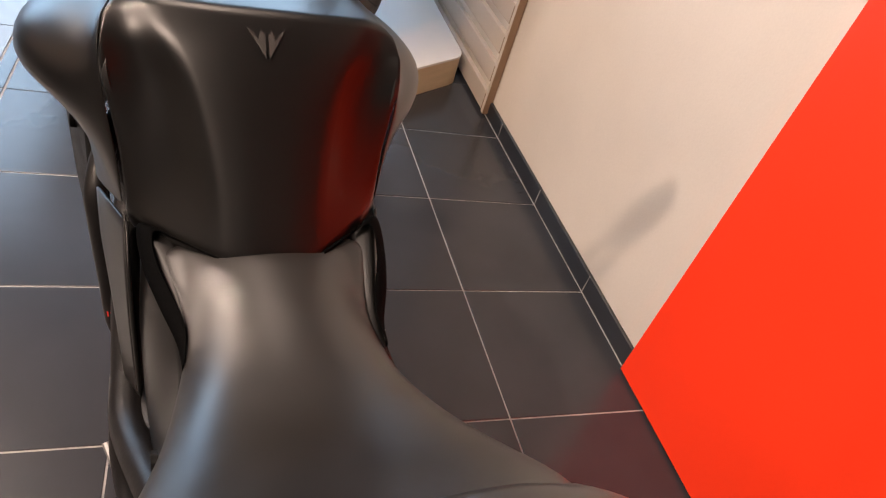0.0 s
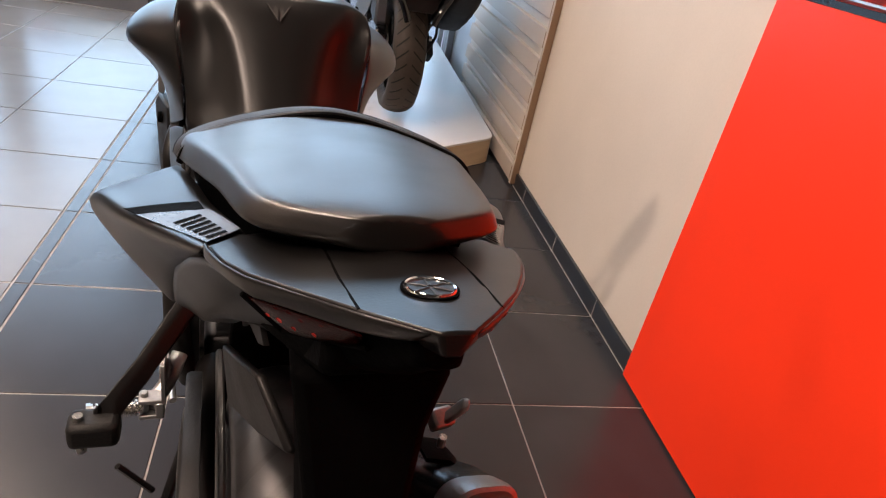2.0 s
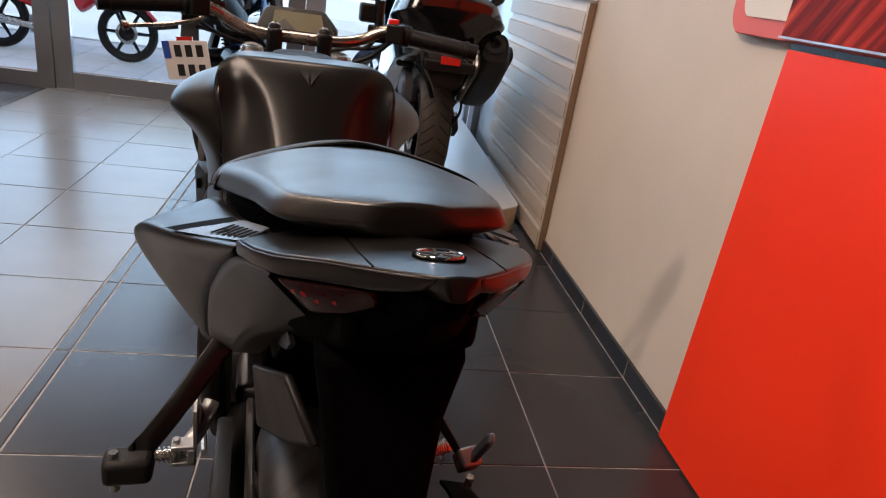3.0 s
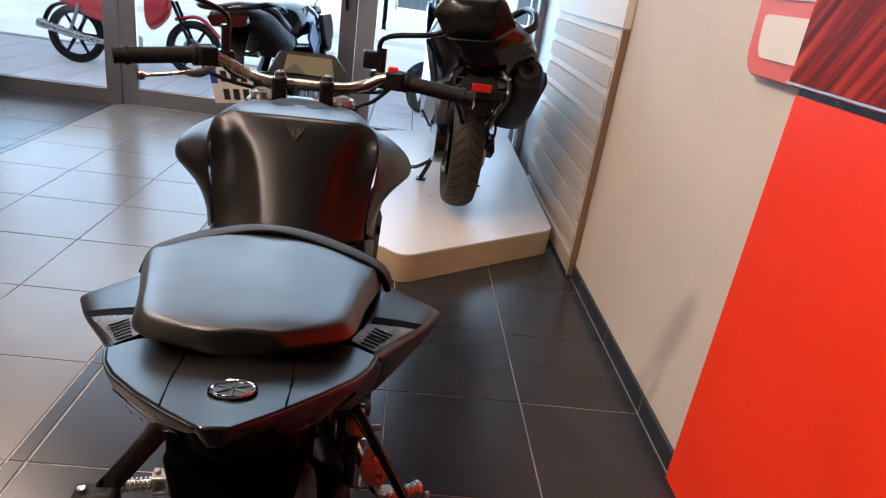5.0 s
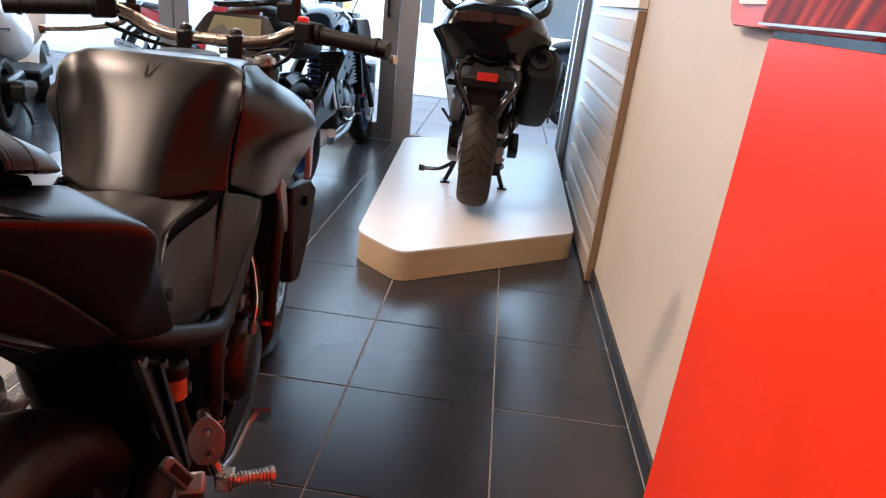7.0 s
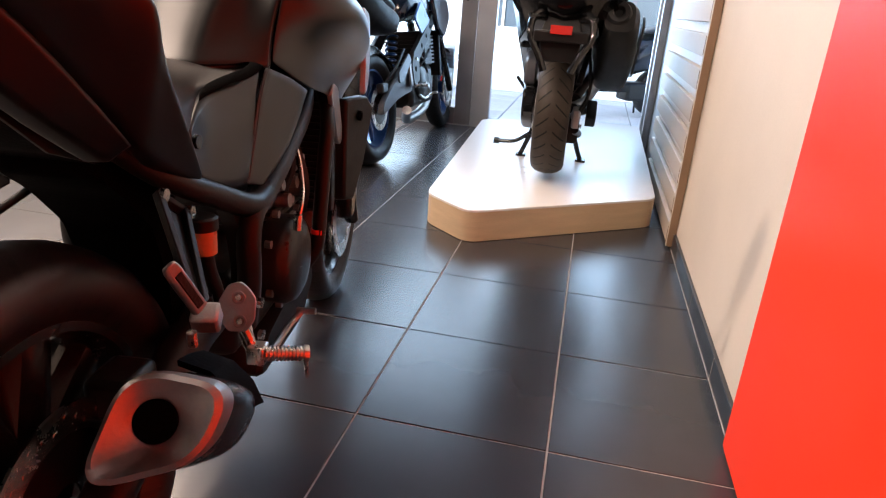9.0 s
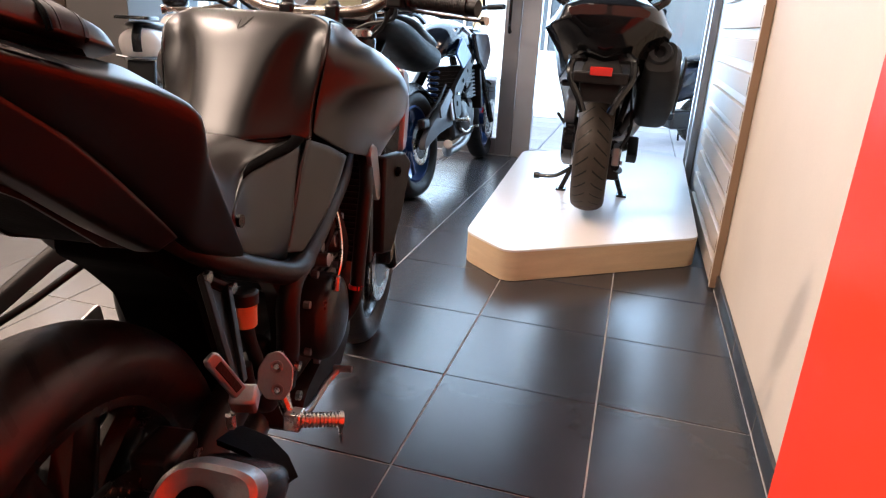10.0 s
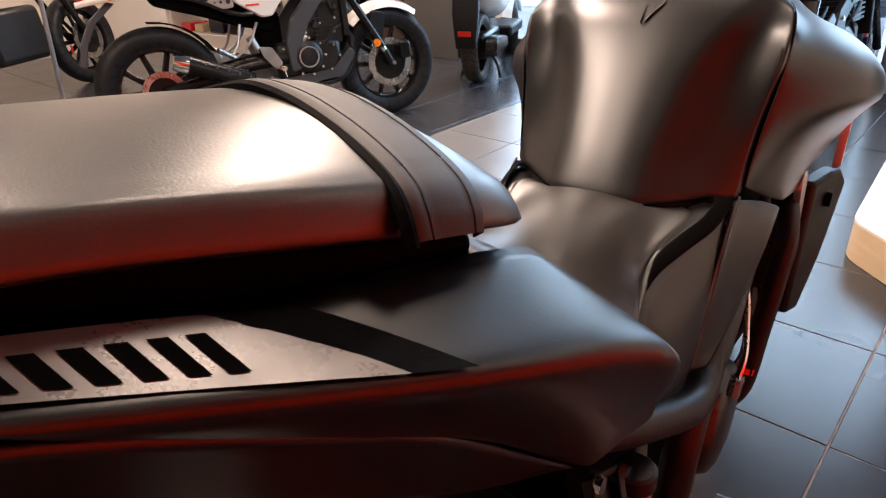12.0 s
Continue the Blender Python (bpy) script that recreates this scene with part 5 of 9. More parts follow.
    P("sprocket_carrier", lathe(B(), [(-0.074, 0.02), (-0.074, 0.115), (-0.060, 0.125), (-0.052, 0.10), (-0.052, 0.02)], 36, "x", (0, RA, RZ)), "deep", "black sprocket carrier")
    P("abs_ring", lathe(B(), [(0.058, 0.040), (0.058, 0.062), (0.062, 0.062), (0.062, 0.040), (0.058, 0.040)], 30, "x", (0, RA, RZ)), "satin")
    P("rear_caliper", box(B(), (0.050, RA + 0.075, RZ + 0.065), (0.112, RA + 0.150, RZ + 0.125)), "engine", "black rear brake caliper", bevel=0.010)
    bolt_parts(bike, "caliper_bolt", [(0.113, RA + 0.090, RZ + 0.095), (0.113, RA + 0.135, RZ + 0.095)], 0.008, 0.006, M["steel"])
    b = B()
    for z in (0.095, -0.095):
        tube(b, [(-0.079, RA, RZ + z), (-0.079, 0.50, 0.40 + z * 0.65), (-0.079, 0.70, 0.42 + z * 0.45)], 0.007, 6, 3)
    P("chain", b, "dull")

    # frame tubes
    for sg in (1, -1):
        b = B()
        tube(b, [(sg * 0.05, 1.28, 0.86), (sg * 0.120, 1.10, 0.715), (sg * 0.138, 0.92, 0.640), (sg * 0.143, 0.80, 0.600), (sg * 0.147, 0.735, 0.585), (sg * 0.147, 0.712, 0.545), (sg * 0.143, 0.718, 0.47), (sg * 0.126, 0.735, 0.38)], 0.020, 12, 6)
        tube(b, [(sg * 0.143, 0.80, 0.598), (sg * 0.146, 0.735, 0.596), (sg * 0.132, 0.65, 0.632), (sg * 0.106, 0.54, 0.690), (sg * 0.070, 0.45, 0.765), (sg * 0.05, 0.40, 0.80)], (0.021, 0.016), 12, 5)
        tube(b, [(sg * 0.06, 1.30, 0.80), (sg * 0.145, 1.16, 0.715), (sg * 0.172, 1.090, 0.665), (sg * 0.172, 1.072, 0.61), (sg * 0.165, 1.064, 0.50), (sg * 0.158, 1.055, 0.41), (sg * 0.13, 1.04, 0.36)], 0.0155, 12, 5)
        P("frame_tube", b, "frame", "dark painted steel frame tube")
        P("tube_marker", rod(B(), (sg * 0.1605, 1.059, 0.437), (sg * 0.1612, 1.060, 0.447), 0.0165, 14), "kill", "red band round a frame tube")
        b = slab(B(), fillet([(0.66, 0.622), (0.83, 0.600), (0.80, 0.55), (0.778, 0.47), (0.765, 0.385), (0.715, 0.385), (0.718, 0.50), (0.70, 0.57)], 0.012, 3), 0.024, side(sg * 0.112, sg < 0), 0.007)
        P("frame_plate", b, "frame", "cast frame plate")
        b = lathe(B(), [(sg * 0.125, 0.019), (sg * 0.138, 0.019), (sg * 0.141, 0.015), (sg * 0.137, 0.010), (sg * 0.137, 0.0)], 18, "x", (0, 0.745, 0.45))
        P("pivot_bolt", b, "satin")

    # engine
    b = box(B(), (-0.105, 0.74, 0.30), (0.10, 1.06, 0.46))
    P("crankcase", b, "engine", "black engine case", bevel=0.02)
    b = box(B(), (-0.10, 0.92, 0.46), (0.10, 1.08, 0.66), pose(0, 0, 0, 0, 0, 0))
    P("cylinder_head", b, "engine", bevel=0.015)
    fin_parts(bike, "cooling_fin", (-0.10, 0.925, 0.48), (0.10, 1.085, 0.60), 7, M["engine"])
    b = lathe(B(), [(0.10, 0.090), (0.136, 0.090), (0.152, 0.082), (0.160, 0.066), (0.164, 0.04), (0.165, 0.0)], 36, "x", (0, 0.945, 0.42))
    P("clutch_cover", b, "engine")
    b = lathe(B(), [(0.10, 0.050), (0.120, 0.048), (0.128, 0.040), (0.129, 0.0)], 30, "x", (0, 1.05, 0.38))
    P("water_pump", b, "engine")
    b = lathe(B(), [(-0.10, 0.088), (-0.125, 0.086), (-0.137, 0.074), (-0.139, 0.0)], 36, "x", (0, 0.93, 0.40))
    P("alternator_cover", b, "engine")
    bolt_parts(bike, "engine_bolt", [(0.118, y, z) for y, z in ((0.86, 0.48), (0.86, 0.38), (0.905, 0.525), (1.03, 0.50), (1.05, 0.43), (0.91, 0.335), (0.99, 0.53), (1.0, 0.57), (0.98, 0.62), (1.06, 0.60))], 0.008, 0.012, M["dull"])
    for y, z, r in ((0.955, 0.535, 0.014), (1.00, 0.56, 0.012), (1.045, 0.535, 0.016), (0.92, 0.575, 0.011)):
        P("hose_fitting", rod(B(), (0.09, y, z), (0.135, y, z + 0.004), r, 12), "dull")
    cables(bike, [[(0.13, 1.045, 0.49), (0.145, 1.02, 0.56), (0.13, 1.0, 0.64), (0.10, 0.98, 0.72)], [(0.125, 1.03, 0.41), (0.15, 1.10, 0.44), (0.13, 1.17, 0.52)], [(0.12, 0.96, 0.56), (0.14, 0.95, 0.62), (0.12, 0.93, 0.70)]], M["rubber"], 0.010, "hose")
    cables(bike, [[(0.165, 0.905, 0.515), (0.168, 0.925, 0.545), (0.160, 0.955, 0.575), (0.150, 0.965, 0.625), (0.135, 0.97, 0.66)]], M["steel"], 0.004, "wire")
    P("hose_fitting", rod(B(), (0.165, 0.905, 0.498), (0.167, 0.906, 0.528), 0.009, 10), "steel")
    # header pipes and collector
    for sg in (1, -1):
        b = tube(B(), [(sg * 0.05, 1.08, 0.52), (sg * 0.055, 1.17, 0.46), (sg * 0.05, 1.17, 0.32), (sg * 0.04, 1.05, 0.235), (0.02, 0.85, 0.225)], 0.019, 12, 6)
        P("header_pipe", b, "dull")
    b = tube(B(), [(0.02, 0.88, 0.225), (0.06, 0.70, 0.24), (0.13, 0.60, 0.30), (0.178, 0.52, 0.37)], 0.026, 14, 6)
    P("exhaust_pipe", b, "dull")
    b = slab(B(), fillet([(0.80, 0.22), (1.08, 0.22), (1.17, 0.30), (1.13, 0.36), (0.84, 0.29)], 0.03, 3), 0.24, side(-0.12), 0.01)
    P("belly_pan", b, "black")

    # radiator and its side shrouds
    b = box(B(), (-0.15, 1.205, 0.44), (0.15, 1.235, 0.72))
    P("radiator", b, "black", bevel=0.004)
    fin_parts(bike, "radiator_fin", (-0.14, 1.202, 0.46), (0.14, 1.238, 0.70), 16, M["engine"], 2, 0.0)
    for sg in (1, -1):
        b = B()
        loops = [[(sg * (x + dx), y, z) for y, z, x in ring] for dx, ring in ((-0.014, ((1.20, 0.705, 0.172), (1.30, 0.702, 0.196), (1.330, 0.672, 0.206), (1.285, 0.55, 0.196), (1.235, 0.468, 0.184), (1.19, 0.475, 0.172))),
                                                                              (0.014, ((1.20, 0.705, 0.172), (1.30, 0.702, 0.196), (1.330, 0.672, 0.206), (1.285, 0.55, 0.196), (1.235, 0.468, 0.184), (1.19, 0.475, 0.172))))]
        rings(b, loops)
        shroud = P("radiator_shroud", b, "black", bevel=0.006)
        part("shroud_bolt", lathe(B(), [(sg * 0.200, 0.012), (sg * 0.208, 0.011), (sg * 0.2075, 0.007), (sg * 0.202, 0.006), (sg * 0.202, 0.0)], 16, "x", (0, 1.255, 0.662)), M["deep"], shroud, "recessed black bolt")
        b = slab(B(), fillet([(1.105, 0.728), (1.125, 0.748), (1.160, 0.735), (1.205, 0.625), (1.190, 0.605), (1.165, 0.615)], 0.008, 2), 0.010, side(sg * 0.166, sg < 0), 0.002)
        P("radiator_bracket", b, "dull")

    # brake-side footrest: heel plate, peg, pedal, reservoir, hanger rods
    ax, up_ = Vector((0.985, 0.17, 0)).normalized(), Vector((-0.066, 0.38, 1)).normalized()
    face = ax.cross(up_)
    at = Matrix.Translation((0.173, 0.599, 0.483)) @ Matrix((ax, up_, face)).transposed().to_4x4()
    b = slab(B(), fillet([(-0.028, 0.008), (-0.0145, 0.033), (0.003, 0.038), (0.016, 0.027), (0.026, 0.013), (0.025, -0.019), (0.014, -0.036), (-0.0126, -0.036), (-0.027, -0.017)][::-1], 0.005, 2), 0.005, at, 0.0012)
    heel = P("heel_plate", b, "dull", "brushed aluminium heel plate")
    for x, z in ((0.001, 0.014), (0.004, -0.021)):
        part("plate_bolt", lathe(B(), [(0.0052, 0.0100), (0.0062, 0.0090), (0.0058, 0.0065), (0.0056, 0.0060)], 14, "z"), M["dull"], heel).matrix_local = at @ Matrix.Translation((x, z, 0))
        part("plate_bolt", lathe(B(), [(0.0052, 0.0062), (0.0085, 0.0045), (0.0080, 0.0)], 10, "z"), M["steel"], heel).matrix_local = at @ Matrix.Translation((x, z, 0))
    b = B()
    tube(b, [(0.135, 0.70, 0.46), (0.156, 0.655, 0.440), (0.176, 0.622, 0.416), (0.192, 0.608, 0.404)], (0.012, 0.010), 10, 4)
    tube(b, [(0.172, 0.608, 0.455), (0.180, 0.612, 0.430), (0.190, 0.612, 0.405)], 0.008, 8, 3)
    box(b, (0.182, 0.594, 0.388), (0.210, 0.622, 0.418))
    P("peg_bracket", b, "steel", "", bevel=0.003)
    bolt_parts(bike, "bracket_bolt", [(0.158, 0.712, 0.435), (0.148, 0.738, 0.360)], 0.009, 0.008, M["steel"])
    foot_peg(bike, (0.206, 0.607, 0.404), (0.262, 0.636, 0.395))
    b = B()
    tube(b, [(0.158, 0.70, 0.335), (0.166, 0.76, 0.325), (0.172, 0.83, 0.335), (0.185, 0.86, 0.348)], 0.006, 8, 4)
    rod(b, (0.176, 0.862, 0.35), (0.212, 0.862, 0.352), 0.007, 8)
    P("brake_pedal", b, "dull")
    b = B()
    lathe(b, [(0.0, 0.0), (0.0, 0.018), (0.036, 0.019), (0.036, 0.0)], 20, "z", (0.132, 0.588, 0.568))
    res = P("brake_reservoir", b, "fluid", "amber brake fluid reservoir")
    b = lathe(B(), [(0.036, 0.0215), (0.052, 0.0215), (0.055, 0.018), (0.055, 0.0)], 20, "z", (0.132, 0.588, 0.568))
    part("reservoir_cap", b, M["black"], res)
    b = B()
    tube(b, [(0.132, 0.590, 0.568), (0.130, 0.605, 0.530), (0.130, 0.62, 0.50), (0.13, 0.63, 0.46)], 0.011, 12, 4)
    rod(b, (0.128, 0.59, 0.50), (0.13, 0.60, 0.44), 0.010, 12)
    P("master_cylinder", b, "black")
    b = B()
    for p, q in (((0.121, 0.498, 0.682), (0.196, 0.424, 0.574)), ((0.122, 0.560, 0.641), (0.200, 0.440, 0.566)), ((0.120, 0.500, 0.676), (0.121, 0.558, 0.638))):
        p, q = Vector(p), Vector(q)
        rings(b, [[c_ + Vector((dx, dy, dz)) for dx, dy, dz in ((-0.004, -0.006, -0.004), (0.004, -0.006, 0.004), (0.004, 0.006, 0.004), (-0.004, 0.006, -0.004))] for c_ in (p, q)])
    rings(b, [[(0.115, 0.505, 0.662), (0.118, 0.555, 0.630), (0.194, 0.440, 0.566), (0.190, 0.426, 0.576)], [(0.119, 0.505, 0.662), (0.122, 0.555, 0.630), (0.198, 0.440, 0.566), (0.194, 0.426, 0.576)]])
    P("passenger_hanger", b, "black", "black passenger peg hanger", bevel=0.0015)
    bolt_parts(bike, "hanger_bolt", [(0.126, 0.498, 0.678), (0.127, 0.560, 0.637)], 0.0085, 0.007, M["steel"])
    b = B()
    top, end = Vector((0.2085, 0.350, 0.653)), Vector((0.214, 0.402, 0.578))
    wide, deep_ = Vector((0.30, 0.85, 0.42)) * 0.0095, Vector((0.85, -0.40, 0.30)) * 0.005
    rings(b, [[c_ + wide * k * a + deep_ * d for a, d in ((-1, -1), (-1, 1), (1, 1), (1, -1))] for c_, k in ((top, 0.75), (top.lerp(end, 0.12), 1.0), (end, 1.05))])
    peg = P("passenger_peg", b, "dull", "folded metal passenger peg", bevel=0.003)
    b = B()
    rings(b, [[c_ + wide * 0.55 * a + deep_ * d for a, d in ((-1, 0.9), (-0.8, 1.35), (0.8, 1.35), (1, 0.9))] for c_ in (top.lerp(end, 0.2), top.lerp(end, 0.9))])
    part("peg_pad", b, M["rubber"], peg, "worn rubber pad")
    b = box(B(), (-0.016, -0.014, -0.014), (0.016, 0.014, 0.014), Matrix.Translation((0.212, 0.418, 0.560)) @ pose(0, 0, 0, 30, 0, 12))
    P("peg_joint", b, "dull", bevel=0.004)
    P("joint_bolt", rod(B(), (0.208, 0.388, 0.556), (0.208, 0.390, 0.538), 0.006, 8), "steel")

    # silencer with a rounded three-cornered end cap
    axis = Vector((0.16, -0.84, 0.52)).normalized()
    across = Vector((1, 0, 0)) - axis * axis.x
    across.normalize()
    over = across.cross(-axis)
    mid = Vector((0.222, 0.272, 0.520))
    def tri(k, d, sink=0.0):
        """A rounded three-cornered ring round the axis, d ahead of the outlet."""
        pts = fillet([(-0.061 * k, -0.074 * k), (0.053 * k, -0.033 * k), (0.072 * k, 0.042 * k), (-0.034 * k, 0.052 * k)], 0.045 * k, 7)
        return [mid - axis * d + across * a + over * (c - sink) for a, c in pts]
    b = B()
    rings(b, [tri(k, d, s_) for k, d, s_ in ((0.93, 0.018, 0), (1.0, 0.032, 0), (1.08, 0.09, 0.004), (1.04, 0.17, 0.010), (0.80, 0.24, 0.014), (0.44, 0.29, 0.016))])
    muf = P("silencer", b, "satin", "black silencer with a silver end cap")
    b = B()
    ring = lambda r, d: [mid - axis * d + across * (r * math.cos(radians(-150 + 11.25 * i))) + over * (r * math.sin(radians(-150 + 11.25 * i))) for i in range(32)]
    rings(b, [tri(1.01, 0.040), tri(1.03, 0.010), tri(0.99, -0.004), tri(0.88, -0.008), ring(0.028, 0.002), ring(0.0220, 0.008)], False)
    part("end_cap", b, M["dull"], muf, "brushed silver end cap")
    b = B()
    rings(b, [ring(0.0220, 0.007), ring(0.0200, 0.006), ring(0.0190, 0.012), ring(0.018, 0.05)])
    part("outlet", b, M["deep"], muf, "dark outlet pipe")
    b = B()
    rings(b, [[(x, y, z) for x, z in ((0.19, z0 + 0.072), (0.228, z0 + 0.062), (0.252, z0 + 0.038), (0.265, z0 + 0.006), (0.258, z0 + 0.004), (0.246, z0 + 0.032), (0.225, z0 + 0.054), (0.19, z0 + 0.064))] for y, z0 in ((0.385, 0.448), (0.42, 0.438), (0.45, 0.424))])
    P("heat_shield", b, "deep", "black heat shield")

    # left side: passenger peg on its arm, rider peg, gear lever
    b = B()
    rings(b, [[(x - 0.008, y - 0.006, z - 0.016), (x + 0.008, y - 0.006, z - 0.016), (x + 0.008, y + 0.006, z + 0.016), (x - 0.008, y + 0.006, z + 0.016)] for x, y, z in ((-0.116, 0.552, 0.672), (-0.128, 0.545, 0.664), (-0.175, 0.490, 0.610), (-0.212, 0.455, 0.574), (-0.222, 0.452, 0.562))])
    rings(b, [[(x - 0.005, y, z - 0.006), (x + 0.005, y, z - 0.006), (x + 0.005, y, z + 0.006), (x - 0.005, y, z + 0.006)] for x, y, z in ((-0.112, 0.585, 0.640), (-0.160, 0.525, 0.595), (-0.205, 0.470, 0.560))])
    P("passenger_hanger", b, "frame", bevel=0.004)
    b = box(B(), (-0.256, 0.432, 0.536), (-0.198, 0.470, 0.573), None)
    P("passenger_peg", b, "rubber", "black rubber passenger peg", bevel=0.008)
    b = B()
    rod(b, (-0.243, 0.448, 0.520), (-0.243, 0.448, 0.58), 0.006, 8)
    P("peg_pin", b, "steel")
    foot_peg(bike, (-0.190, 0.612, 0.432), (-0.262, 0.600, 0.438))
    b = B()
    tube(b, [(-0.14, 0.68, 0.48), (-0.158, 0.645, 0.45), (-0.182, 0.614, 0.432)], 0.013, 10, 4)
    box(b, (-0.196, 0.602, 0.444), (-0.160, 0.628, 0.452))
    box(b, (-0.196, 0.602, 0.414), (-0.160, 0.628, 0.422))
    box(b, (-0.172, 0.600, 0.420), (-0.160, 0.630, 0.446))
    rod(b, (-0.188, 0.615, 0.406), (-0.188, 0.615, 0.460), 0.006, 10)
    lathe(b, [(-0.170, 0.0), (-0.168, 0.016), (-0.155, 0.018), (-0.150, 0.0)], 16, "x", (0, 0.655, 0.470))
    P("peg_bracket", b, "dull", bevel=0.002)
    b = slab(B(), fillet([(0.60, 0.44), (0.60, 0.52), (0.66, 0.535), (0.675, 0.43)], 0.01, 2), 0.005, side(-0.158, True))
    P("heel_plate", b, "dull")
    b = tube(B(), [(-0.155, 0.72, 0.34), (-0.165, 0.82, 0.335), (-0.18, 0.87, 0.36)], 0.006, 8, 4)
    P("gear_lever", b, "dull")
    # side stand, folded down
    b = B()
    tube(b, [(-0.11, 0.72, 0.33), (-0.165, 0.66, 0.16), (-0.20, 0.63, 0.012)], (0.011, 0.009), 8, 3)
    box(b, (-0.235, 0.60, 0.0), (-0.18, 0.665, 0.010))
    rod(b, (-0.188, 0.665, 0.180), (-0.240, 0.66, 0.255), 0.006, 8)
    P("side_stand", b, "satin")

    # fork, yokes, mudguard
    for sg in (1, -1):
        b = B()
        rod(b, (sg * 0.097, 1.300, 0.965), (sg * 0.095, 1.44, 0.74), 0.026, 16)
        rod(b, (sg * 0.095, 1.44, 0.74), (sg * 0.095, FA - 0.02, 0.27), 0.0205, 16)
        P("fork_leg", b, "satin")
        b = lathe(B(), [(0.966, 0.0), (0.974, 0.012), (0.974, 0.021), (0.960, 0.026)], 20, "z", (sg * 0.097, 1.299, 0))
        P("fork_cap", b, "steel", "bright fork cap")
    b = slab(B(), fillet([(-0.13, 1.31), (-0.06, 1.27), (0.06, 1.27), (0.13, 1.31), (0.13, 1.37), (0, 1.40), (-0.13, 1.37)], 0.03, 4), 0.03, pose(0, -0.045, 0.930), 0.005)
    P("top_yoke", b, "satin")
    b = box(B(), (-0.13, 1.40, 0.77), (0.13, 1.47, 0.80))
    P("lower_yoke", b, "satin", bevel=0.01)
    b = B()
    R2 = 0.291 + 0.02
    rings(b, [[(x, FA + (R2 + h) * math.cos(a), 0.291 + (R2 + h) * math.sin(a)) for x, h in ((-0.066, -0.06), (-0.062, 0), (0, 0.012), (0.062, 0), (0.066, -0.06), (0.060, -0.06), (0.056, -0.005), (0, 0.006), (-0.056, -0.005), (-0.060, -0.06))] for a in (radians(v) for v in range(20, 165, 9))])
    P("front_mudguard", b, "black")
    b = box(B(), (0.07, FA - 0.12, 0.30), (0.115, FA - 0.06, 0.42))
    P("brake_caliper", b, "satin", bevel=0.012)
    b = B()
    rings(b, [[(x * w, y, 0.80 + z * h) for x, z in ((-1, -0.6), (-0.7, -1), (0.7, -1), (1, -0.6), (0.9, 0.6), (0.5, 1), (-0.5, 1), (-0.9, 0.6))] for y, w, h in ((1.42, 0.10, 0.09), (1.52, 0.11, 0.10), (1.60, 0.08, 0.07))])
    P("headlamp", b, "satin", bevel=0.006)

    # handlebar with clamps, grips, switches, levers, mirrors
    bar = tube(B(), [(-0.37, 1.168, 1.043), (-0.25, 1.213, 1.049), (-0.19, 1.230, 1.050), (-0.135, 1.240, 1.024), (-0.085, 1.236, 1.010), (0, 1.236, 1.008), (0.085, 1.236, 1.010), (0.135, 1.240, 1.021), (0.185, 1.232, 1.045), (0.25, 1.210, 1.041), (0.37, 1.166, 1.032)], 0.0125, 14, 6)
    P("handlebar", bar, "bar", "bronze-silver metal handlebar")
    for sg in (1, -1):
        dz = 0.0 if sg > 0 else 0.009
        X = lambda x, y, z: (sg * x, y + 0.038, z + dz - 0.003)
        b = B()
        ribbed(b, X(0.235, 1.176, 1.044), X(0.350, 1.133, 1.0355), 0.0166, 0.0172, 30, 18)
        rod(b, X(0.350, 1.133, 1.0355), X(0.358, 1.130, 1.035), 0.0195, 18)
        rod(b, X(0.229, 1.178, 1.0445), X(0.236, 1.1755, 1.044), 0.0205, 18)
        P("grip", b, "rubber", "black rubber grip")
        b = B()
        rod(b, X(0.356, 1.131, 1.035), X(0.378, 1.123, 1.033), 0.0165, 16)
        P("bar_end", b, "black")
        b = B()
        rod(b, X(0.195, 1.193, 1.047), X(0.236, 1.176, 1.044), 0.023, 16)
        box(b, (-0.019, -0.03, -0.018), (0.019, 0.018, 0.022), Matrix.Translation(X(0.206, 1.183, 1.045)) @ pose(0, 0, 0, 0, 0, -sg * 20))
        P("switch_housing", b, "black", bevel=0.004)
        b = B()
        drop, reach = (0.0, 1.0) if sg > 0 else (0.022, 0.88)
        tube(b, [X(0.185, 1.225, 1.028), X(0.24 * reach, 1.242, 1.022 - drop * 0.6), X(0.31 * reach, 1.222, 1.016 - drop), X(0.385 * reach, 1.182, 1.010 - drop)], (0.0085, 0.007), 8, 5, True, 0.6)
        tube(b, [X(0.382 * reach, 1.184, 1.0105 - drop), X(0.392 * reach, 1.178, 1.010 - drop)], 0.0095, 10, 1)
        P("lever", b, "bar", "bronze-silver lever")
        b = B()
        box(b, (-0.025, -0.016, -0.02), (0.02, 0.02, 0.016), Matrix.Translation(X(0.175, 1.222, 1.040)) @ pose(0, 0, 0, 0, 0, -sg * 25))
        P("lever_clamp", b, "satin", bevel=0.005)
        bar_mirror(bike, X(0.172, 1.222, 1.06), X(0.358, 1.112, 1.203) if sg > 0 else X(0.328, 1.17, 1.225), sg, M["satin"], turned=sg > 0)
        b = B()
        box(b, (sg * 0.052 - 0.016, 1.216, 0.955), (sg * 0.052 + 0.016, 1.256, 1.024))
        P("bar_clamp", b, "satin", bevel=0.006)
        P("clamp_riser", lathe(B(), [(1.018, 0.0), (1.018, 0.0125), (1.028, 0.0130), (1.0325, 0.0100), (1.034, 0.0)], 16, "z", (sg * 0.052, 1.236, 0)), "engine", "dark clamp cap")
